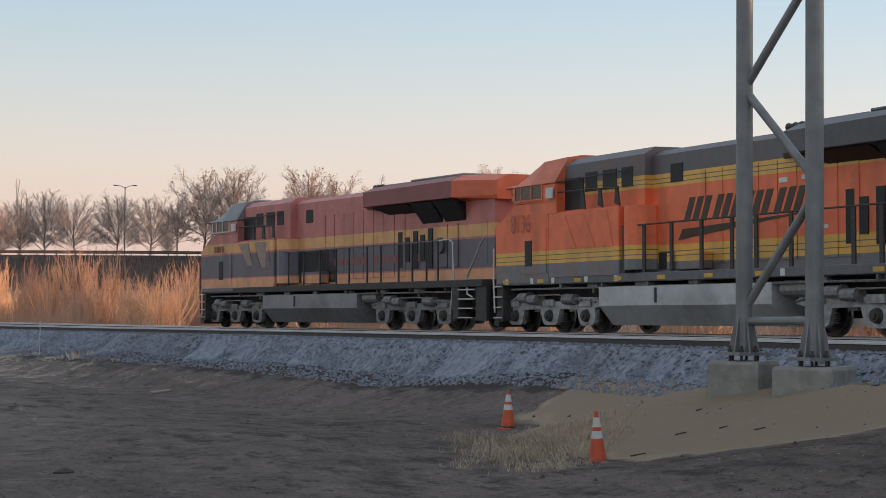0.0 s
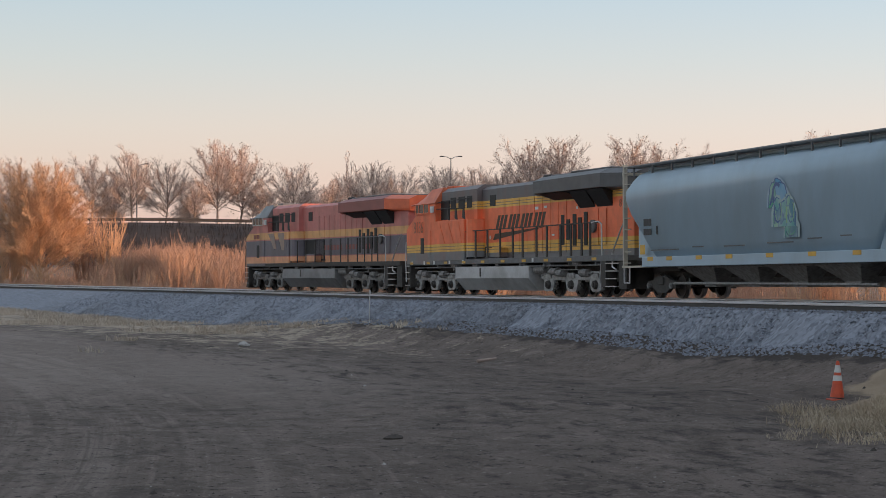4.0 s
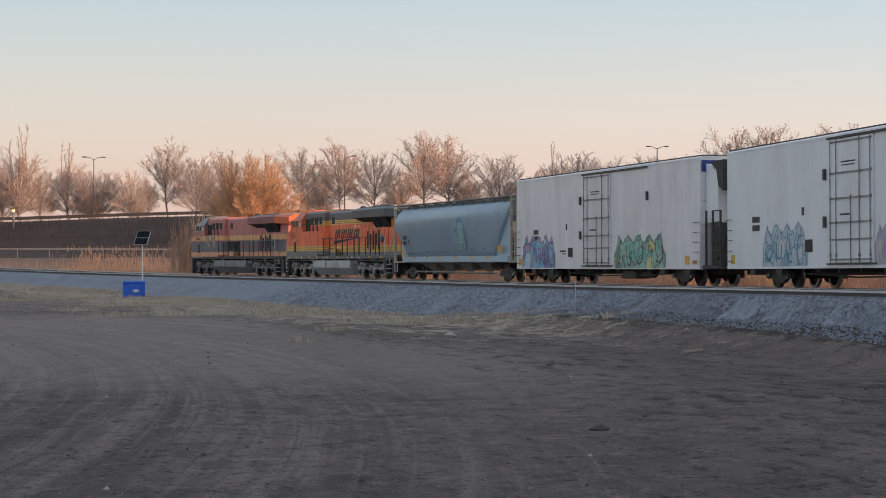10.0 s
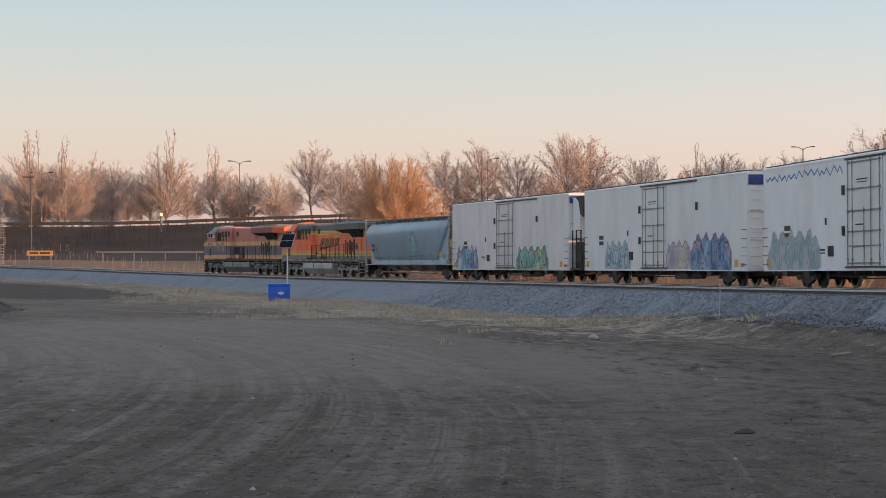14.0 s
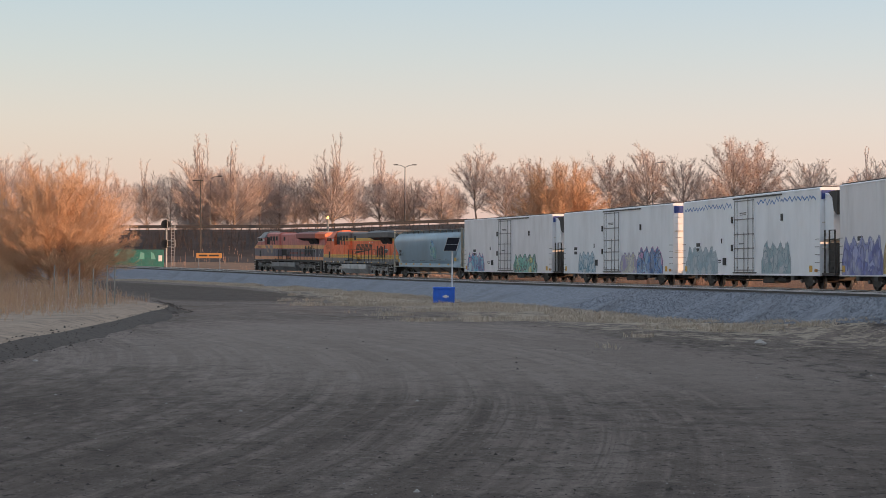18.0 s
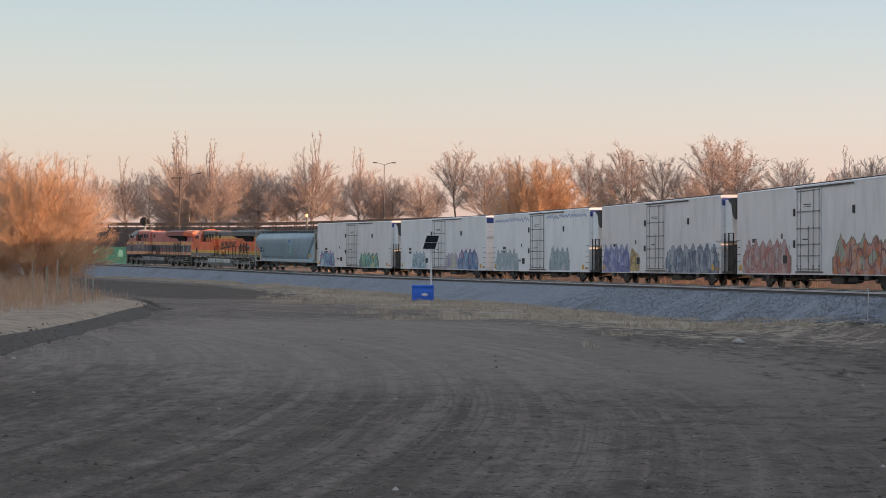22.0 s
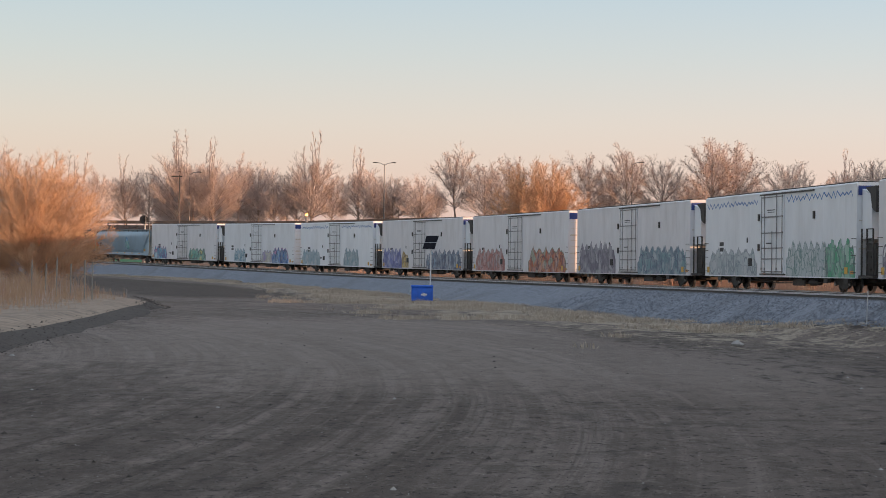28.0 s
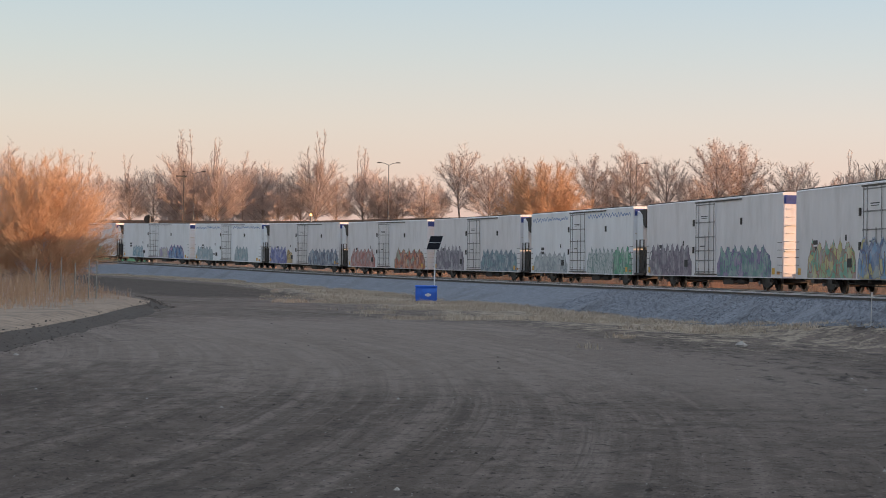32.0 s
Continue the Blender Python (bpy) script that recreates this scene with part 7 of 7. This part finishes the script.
signal_mast()
p = bearing(7.45, 300)
pole = thing("utility_pole", "grey utility pole with a short crossarm", "utility pole")
pole.matrix_basis = pose(p.x, p.y, 1.8, 0, 0, 8)
part("pole", Shape().tube((0, 0, 0), (0, 0, 12.5), 0.13, 0.09, n=8), M_GUARD, pole)
part("crossarm", Shape().box(-1.3, -0.08, 12.2, 0.4, 0.08, 12.4), M_GUARD, pole)
p = bearing(3.63, 330)
post = thing("warning_light", "amber warning light glowing on a pale roadside post", "warning light")
post.matrix_basis = pose(p.x, p.y, 5.5)
part("post", Shape().tube((0, 0, -0.5), (0, 0, 3.2), 0.22, 0.2, n=8), M_STEEL, post)
part("lamp", Shape().tube((0, -0.15, 3.25), (0, -0.15, 3.6), 0.2, 0.16, n=10), glow("amber_light", (1.0, 0.42, 0.1), 6.0), post)
p = bearing(7.198, 264)
board = thing("sign_board", "orange board on posts beside the far track", "sign")
board.matrix_basis = pose(p.x, p.y, open_ground(p.x, p.y), 0, 0, -6)
zb = 2.3 - open_ground(p.x, p.y)
part("panel", Shape().box(-1.8, -0.05, zb - 0.3, 1.8, 0.05, zb + 0.4, 0, 0.01), M_BOARD, board)
part("lettering", Shape().box(-1.4, -0.056, zb - 0.05, -0.2, -0.05, zb + 0.18).box(0.0, -0.056, zb - 0.05, 1.4, -0.05, zb + 0.18), M_LINE, board)
for x in (-1.5, 1.5):
    part("post", Shape().box(x - 0.08, 0.05, -0.1, x + 0.08, 0.15, zb), M_STEEL, board)
wall = thing("painted_wall", "low teal wall covered with pale painted shapes", "wall")
p = bearing(9.868, 296)
wall.matrix_basis = pose(p.x, p.y, 0.54, 0, 0, 9.9) @ Matrix.Scale(0.905, 4)
for k in range(8):
    part("wall_panel", Shape().box(-7.6 + 1.9 * k, -0.1, 0, -5.72 + 1.9 * k, 0.1, 2.95, 0, 0.02), M_TEAL, wall)
rnd = random.Random(4)
for k in range(7):
    x = -6.6 + 2.0 * k
    part("painted_shape", Shape().prism([(x, 1.3), (x + rnd.uniform(0.4, 0.9), 1.3), (x + rnd.uniform(0.3, 1.0), 2.3), (x - 0.2 + rnd.uniform(0, 0.5), 2.6)], -0.108, -0.1, "y"), spray((0.1, 0.34, 0.28)), wall)
for az, d, h in ((11.77, 104, 1.358), (11.362, 103, 1.177), (11.045, 101, 1.449), (10.638, 103, 1.177), (10.23, 100, 1.358), (10.004, 101, 1.267)):
    p = bearing(az, d)
    z, h = ground_z(p.x, p.y) + 0.3, h + 0.9
    tagged(new("fence_post", Shape().tube((p.x, p.y, z - 0.2), (p.x + 0.03, p.y, z + h), 0.035, n=7).tube((p.x + 0.03, p.y, z + h), (p.x + 0.03, p.y, z + h + 0.04), 0.045, 0.015, n=7).mesh("fence_post", M_CONCRETE)), "weathered grey fence post among dry weeds", "post", "fence posts")

# ---- trees ----
def grow(seed, height, width, fork, limbs, subs, fine, wood, leaves=0.0, twig_r=0.028, leaders=0, flat=0.85, stems=1, ragged=0.08, gaps=0.0, tips=4):
    """A bare tree: limbs leave the low trunk and radiate, nearly straight, to a rounded crown; branchlets and twigs fill it towards the edge.
    fork: height of the lowest limbs; leaders: tall upright shoots above the dome; gaps: share of the limbs that fall short."""
    rnd = random.Random(seed)
    wood_g, crown_g = Shape(), Shape()
    r0 = height * 0.0125
    dome = height * (0.72 if leaders else 1.0)
    zc = dome * 0.42

    def edge(a, el):
        k = rnd.uniform(1 - ragged, 1 + ragged) * (rnd.uniform(0.6, 0.85) if rnd.random() < gaps else 1.0)
        c, s = math.cos(el), math.sin(el)
        down = 1.0 if s > 0 else 0.8
        return Vector((math.cos(a) * width * c ** 0.8 * k, math.sin(a) * width * c ** 0.8 * k, zc + (dome - zc) * s * k * down))

    def bough(g, p, q, rise, ra, rb, steps, n):
        m = p.lerp(q, 0.42) + Vector((0, 0, rise)) + Vector((rnd.gauss(0, 0.05), rnd.gauss(0, 0.05), 0)) * (q - p).length
        pts = [p * (1 - u) ** 2 + m * 2 * u * (1 - u) + q * u * u for u in [k / steps for k in range(steps + 1)]]
        for k in range(steps):
            g.tube(pts[k], pts[k + 1], ra + (rb - ra) * k / steps, ra + (rb - ra) * (k + 1) / steps, n=n, caps=False)
        return pts

    def sprig(p, d, length, r):
        side = d.cross(Vector((rnd.gauss(0, 1), rnd.gauss(0, 1), rnd.gauss(0, 1)))).normalized() * r
        e = p + d * length
        crown_g.add([p - side, p + side, e + side * 0.3, e - side * 0.3], [(0, 1, 2, 3)])
        return e

    def clothe(pts, out, count, reach, v0=0.3):
        """Branchlets with twigs along a bough."""
        n = len(pts) - 1
        for j in range(count):
            u = v0 + (1 - v0) * (j + rnd.random()) / count
            k = min(n - 1, int(u * n))
            b = pts[k].lerp(pts[k + 1], u * n - k)
            along = (pts[k + 1] - pts[k]).normalized()
            d = (along * 0.9 + out * 0.25 + Vector((rnd.gauss(0, 0.5), rnd.gauss(0, 0.5), rnd.gauss(0.18, 0.4)))).normalized()
            l2 = reach * rnd.uniform(0.5, 1.0) * (1.15 - 0.55 * u)
            e = sprig(b, d, l2, twig_r * 0.75)
            for m in range(fine):
                f = b.lerp(e, 0.25 + 0.75 * (m + rnd.random()) / fine)
                d2 = (d + Vector((rnd.gauss(0, 0.42), rnd.gauss(0, 0.42), rnd.gauss(0.12, 0.36)))).normalized()
                l3 = l2 * rnd.uniform(0.35, 0.65)
                t = sprig(f, d2, l3, twig_r * 0.5)
                for _ in range(tips):
                    v = f.lerp(t, rnd.uniform(0.2, 0.95))
                    d3 = (d2 + Vector((rnd.gauss(0, 0.5), rnd.gauss(0, 0.5), rnd.gauss(0.1, 0.42)))).normalized()
                    side = d3.cross(Vector((rnd.gauss(0, 1), rnd.gauss(0, 1), rnd.gauss(0, 1)))).normalized() * twig_r * 0.36
                    crown_g.add([v - side, v + side, v + d3 * l3 * rnd.uniform(0.35, 0.75)], [(0, 1, 2)])
                if leaves and rnd.random() < leaves:
                    c = t + Vector((rnd.gauss(0, 0.1), rnd.gauss(0, 0.1), rnd.gauss(0, 0.1)))
                    o1 = Vector((rnd.gauss(0, 1), rnd.gauss(0, 1), rnd.gauss(0, 1))).normalized() * 0.1
                    o2 = Vector((rnd.gauss(0, 1), rnd.gauss(0, 1), rnd.gauss(0, 1))).normalized() * 0.08
                    crown_g.add([c - o1, c + o2, c + o1, c - o2], [(0, 1, 2, 3)], 1)

    trunks = []
    for i in range(stems):
        a = 6.283 * i / stems + rnd.uniform(-0.3, 0.3)
        far = 0.0 if stems == 1 else width * rnd.uniform(0.2, 0.5)
        foot = Vector((math.cos(a) * 0.02 * height * (stems > 1), math.sin(a) * 0.02 * height * (stems > 1), -0.4))
        top = Vector((math.cos(a) * far + rnd.gauss(0, 0.03) * width, math.sin(a) * far + rnd.gauss(0, 0.03) * width, dome * (0.9 if stems == 1 else rnd.uniform(0.7, 0.92))))
        k = 1.0 if stems == 1 else 0.6
        trunks.append(bough(wood_g, foot, top, 0, r0 * k, r0 * 0.15 * k, 7, 7))
        clothe(trunks[-1], Vector((0, 0, 1)), subs * 2, height * 0.13, 0.5)
    for i in range(limbs):
        s = -0.35 + 1.33 * ((i + 0.5) / limbs) ** flat
        a = 2.4 * i + rnd.uniform(-0.35, 0.35)
        q = edge(a, math.asin(max(-0.9, min(0.99, s))))
        tr = trunks[i % stems]
        k = 7 * min(0.75, max(fork, fork + (0.62 - fork) * (0.35 * rnd.random() + 0.65 * max(0.0, s))))
        p = tr[int(k)].lerp(tr[int(k) + 1], k - int(k))
        length = (q - p).length
        pts = bough(wood_g, p, p.lerp(q, 0.9), length * 0.07, r0 * (0.36 - 0.16 * max(0, s)), twig_r * 0.6, 5, 4)
        clothe(pts, (q - p).normalized(), subs, min(length * 0.42, height * 0.17))
    for i in range(leaders):
        a = 6.283 * i / leaders + rnd.uniform(-0.5, 0.5)
        w = width * rnd.uniform(0.05, 0.42)
        p = trunks[0][3] + Vector((math.cos(a), math.sin(a), 0)) * w * 0.3
        q = Vector((math.cos(a) * w, math.sin(a) * w, height * rnd.uniform(0.8, 1.0)))
        pts = bough(wood_g, p, q, 0, r0 * 0.3, twig_r * 0.8, 5, 4)
        clothe(pts, Vector((0, 0, 1)), subs + 4, height * 0.08, 0.25)
    fit = height / max(v[2] for v in crown_g.v)
    for g in (wood_g, crown_g):
        g.v = [(x, y, z * fit) for x, y, z in g.v]
    return wood_g.mesh("trunk", wood, tidy=False), crown_g.mesh("crown", [fine_mat(wood), M_LEAF], tidy=False)


def fine_mat(wood):
    return {M_BARK.name: M_TWIG}.get(wood.name, wood)


KINDS = {
    "round": [grow(s, 12, w, 0.14, 36, 19, 8, M_BARK) for s, w in ((1, 4.6), (2, 5.2), (3, 4.4))],
    "broad": [grow(s, 12, w, 0.24, 30, 19, 7, M_BARK, 0.2, ragged=0.16, gaps=0.25) for s, w in ((4, 4.0), (5, 4.4))],
    "tall": [grow(s, 12, w, 0.12, 28, 17, 8, M_BARK, leaders=n, ragged=0.14) for s, w, n in ((6, 3.3, 5), (7, 3.6, 6), (8, 3.0, 4))],
    "open": [grow(s, 12, w, 0.26, 26, 18, 8, M_BARK, 0.05, ragged=0.16, gaps=0.25, flat=0.75) for s, w in ((9, 3.3), (10, 3.8))],
}
LABELS = {"round": "bare rounded highway tree with dense brown twigs", "broad": "tall bare tree with a few dry brown leaves on its crown",
          "tall": "slender bare tree with upright grey branches", "open": "bare tree with open crown and long pale trunk"}
made = {}


def plant(kind, az, d, base, top, seed):
    rnd = random.Random(seed)
    n = seed % len(KINDS[kind])
    h = top - base
    p = bearing(az, d)
    wide = {"round": 1.12, "broad": 1.15}.get(kind, 1.1) * h / 12.0
    m = pose(p.x, p.y, base, 0, 0, rnd.uniform(0, 360)) @ Matrix.Diagonal((wide, wide, h / 12.0, 1.0))
    if (kind, n) not in made:
        t = thing("tree", LABELS[kind], "tree", "bare trees along the highway")
        part("trunk", KINDS[kind][n][0], None, t)
        part("crown", KINDS[kind][n][1], None, t)
        t.matrix_basis = m
        made[kind, n] = t
    else:
        t = copy_thing(made[kind, n], Matrix.Identity(4))
        t.matrix_basis = m
    return t


# bearing, elevation of the top, kind: from the far left of the view to the right
ROW_A = [(9.868, 2.444, "open"), (9.053, 2.761, "tall"), (8.329, 2.354, "round"), (7.523, 3.531, "tall"), (6.971, 2.535, "round"), (6.455, 3.35, "tall"), (5.686, 2.942, "open"), (5.115, 2.671, "round"), (4.617, 2.354, "tall"),
         (4.165, 2.535, "open"), (3.477, 3.576, "tall"), (2.897, 2.263, "round"), (2.019, 3.123, "tall"), (1.584, 2.444, "open")]
ROW_B = [(0.996, 2.309, "round"), (0.272, 2.354, "round"), (-0.317, 1.992, "open"), (-0.942, 3.305, "open"), (-1.729, 2.761, "round"), (-2.49, 2.988, "broad"), (-3.712, 2.535, "open"), (-4.798, 3.078, "broad"), (-5.477, 2.444, "round"), (-6.066, 3.35, "open"),
         (-7.016, 2.988, "round"), (-7.877, 2.354, "open"), (-8.601, 3.531, "broad"), (-9.235, 3.486, "broad"), (-9.959, 2.354, "open"), (-10.864, 2.852, "round")]
ROW_C = [(-12.041, 2.535, "open"), (-12.584, 3.169, "tall"), (-13.309, 2.897, "round"), (-14.214, 2.761, "round"), (-15.391, 2.942, "round"), (-16.387, 2.807, "round"), (-17.202, 2.897, "open"), (-17.926, 3.667, "broad"), (-18.922, 3.712, "broad"), (-20.099, 2.626, "round"),
         (-21.095, 3.712, "broad"), (-22, 3.531, "broad"), (-23.177, 3.44, "open"), (-24.897, 3.078, "round"), (-26.708, 3.802, "broad"), (-28.519, 3.44, "round")]
for k, (az, el, kind) in enumerate(ROW_A + ROW_B + ROW_C):
    d = 344 + 7 * ((k * 37) % 5) / 4
    plant(kind, az, d, 8.3 + road_dip(-az * 6), 2.716 + d * math.tan(radians(el * 1.03)), 100 + k)
rnd = random.Random(77)
for k in range(52):     # smaller trees and second rank
    az = rnd.uniform(-28, 14.5)
    if az > 4.1:
        plant(rnd.choice(("tall", "tall", "open", "round")), az, rnd.uniform(362, 395), 5.0, 2.716 + 375 * math.tan(radians(rnd.uniform(1.8, 2.8))), 300 + k)
    else:
        plant(rnd.choice(("round", "open", "round")), az, rnd.uniform(350, 366), 8.1 + road_dip(-az * 6), 2.716 + 355 * math.tan(radians(rnd.uniform(1.45, 2.25))), 300 + k)
for k, (az, el) in enumerate(((10.502, 2.897), (11.136, 2.626), (11.77, 2.988), (12.494, 2.807), (13.128, 3.35), (13.852, 3.169), (14.667, 3.078))):
    plant(("tall", "round", "open")[k % 3], az, 300 + 12 * (k % 3), 1.8, 2.716 + 305 * math.tan(radians(el)), 400 + k)

# sunlit ochre trees: one beyond the track, one by the yard's bend
WILLOW = [grow(21, 12, 4.4, 0.1, 60, 24, 11, M_WILLOW, twig_r=0.024, ragged=0.08, flat=0.8, tips=6),
          grow(22, 12, 5.3, 0.08, 80, 28, 10, M_WILLOW, twig_r=0.015, ragged=0.12, stems=4, flat=0.95, tips=7)]
for n, (az, d, top, label) in enumerate(((-3.42, 205, 2.716 + 205 * math.tan(radians(3.03)), "sunlit ochre bare tree with dense upright twigs beyond the track"),
                                         (11.63, 118, 2.716 + 118 * math.tan(radians(3.12)), "sunlit orange bare tree with spreading twigs beside the yard road"))):
    p = bearing(az, d)
    z = open_ground(p.x, p.y)
    t = thing("tree", label, "tree")
    part("trunk", WILLOW[n][0], None, t)
    part("crown", WILLOW[n][1], None, t)
    t.matrix_basis = pose(p.x, p.y, z, 0, 0, 40) @ Matrix.Scale((top - z) / 12, 4)
for k, (az, d, el) in enumerate(((-1.992, 212, 1.222), (-4.708, 210, 1.539), (-5.342, 208, 1.358), (-1.358, 214, 0.905), (-2.626, 209, 0.815), (-11.588, 198, 0.77), (-12.041, 192, 0.905), (-13.128, 194, 0.86), (-13.671, 184, 0.996), (-14.395, 180, 1.222), (-15.21, 182, 1.086), (-17.383, 170, 0.905))):
    p = bearing(az, d)
    z = open_ground(p.x, p.y)
    h = 2.716 + d * math.tan(radians(el)) - z
    s = thing("shrub", "tall sunlit ochre shrub with thin bare stems", "shrub", "shrubs beyond the track")
    part("stem_clump", BUSHES[k % 4], None, s)
    s.matrix_basis = pose(p.x, p.y, z, 0, 0, 50 * k) @ Matrix.Diagonal((h * 0.72, h * 0.72, h, 1.0))
p = bearing(14.123, 124)
t = copy_thing(t, pose(p.x, p.y, ground_z(p.x, p.y), 0, 0, 200))
t.matrix_basis = pose(p.x, p.y, ground_z(p.x, p.y), 0, 0, 200) @ Matrix.Scale(0.77, 4)
tagged(t, "sunlit orange bare tree with spreading twigs beside the yard road", "tree")


# ---- ties of the track: laid last ----
def ties(centre):
    holder = thing("track_ties", "weathered wooden ties bedded in crushed stone", "ties", kind="structure")
    me = shared("tie", lambda: Shape().box(-0.115, -1.3, -0.18, 0.115, 1.3, 0.0, 0, 0.012), M_TIE)
    rest = Shape()
    s = -150.0
    while s < 330:
        p = on_track(s, centre, -0.168)
        h = float(np.interp(s, TRACK_S, TRACK_TH))
        if -84 < s < 80:
            part("tie", me, None, holder, at=pose(p.x, p.y, p.z, 0, 0, math.degrees(h)))
        else:
            c, si = math.cos(h), math.sin(h)
            q = [(p.x + a * c - b * si, p.y + a * si + b * c) for a, b in ((-0.115, -1.3), (0.115, -1.3), (0.115, 1.3), (-0.115, 1.3))]
            rest.add([(x, y, p.z - 0.15) for x, y in q] + [(x, y, p.z) for x, y in q], [(4, 5, 6, 7), (0, 1, 5, 4), (1, 2, 6, 5), (2, 3, 7, 6), (3, 0, 4, 7)])
        s += 0.56
    tagged(part("far_ties", rest, M_TIE, holder), kind="stuff")


for centre in (0.0, SIDING):
    ties(centre)


# ---- motion of the train ----
def motions():
    for ob, behind, length, bogie in TRAIN:
        walk(ob, [(t, car_pose(front_at(t), behind, length, bogie)) for t in range(0, 33)])


motions()
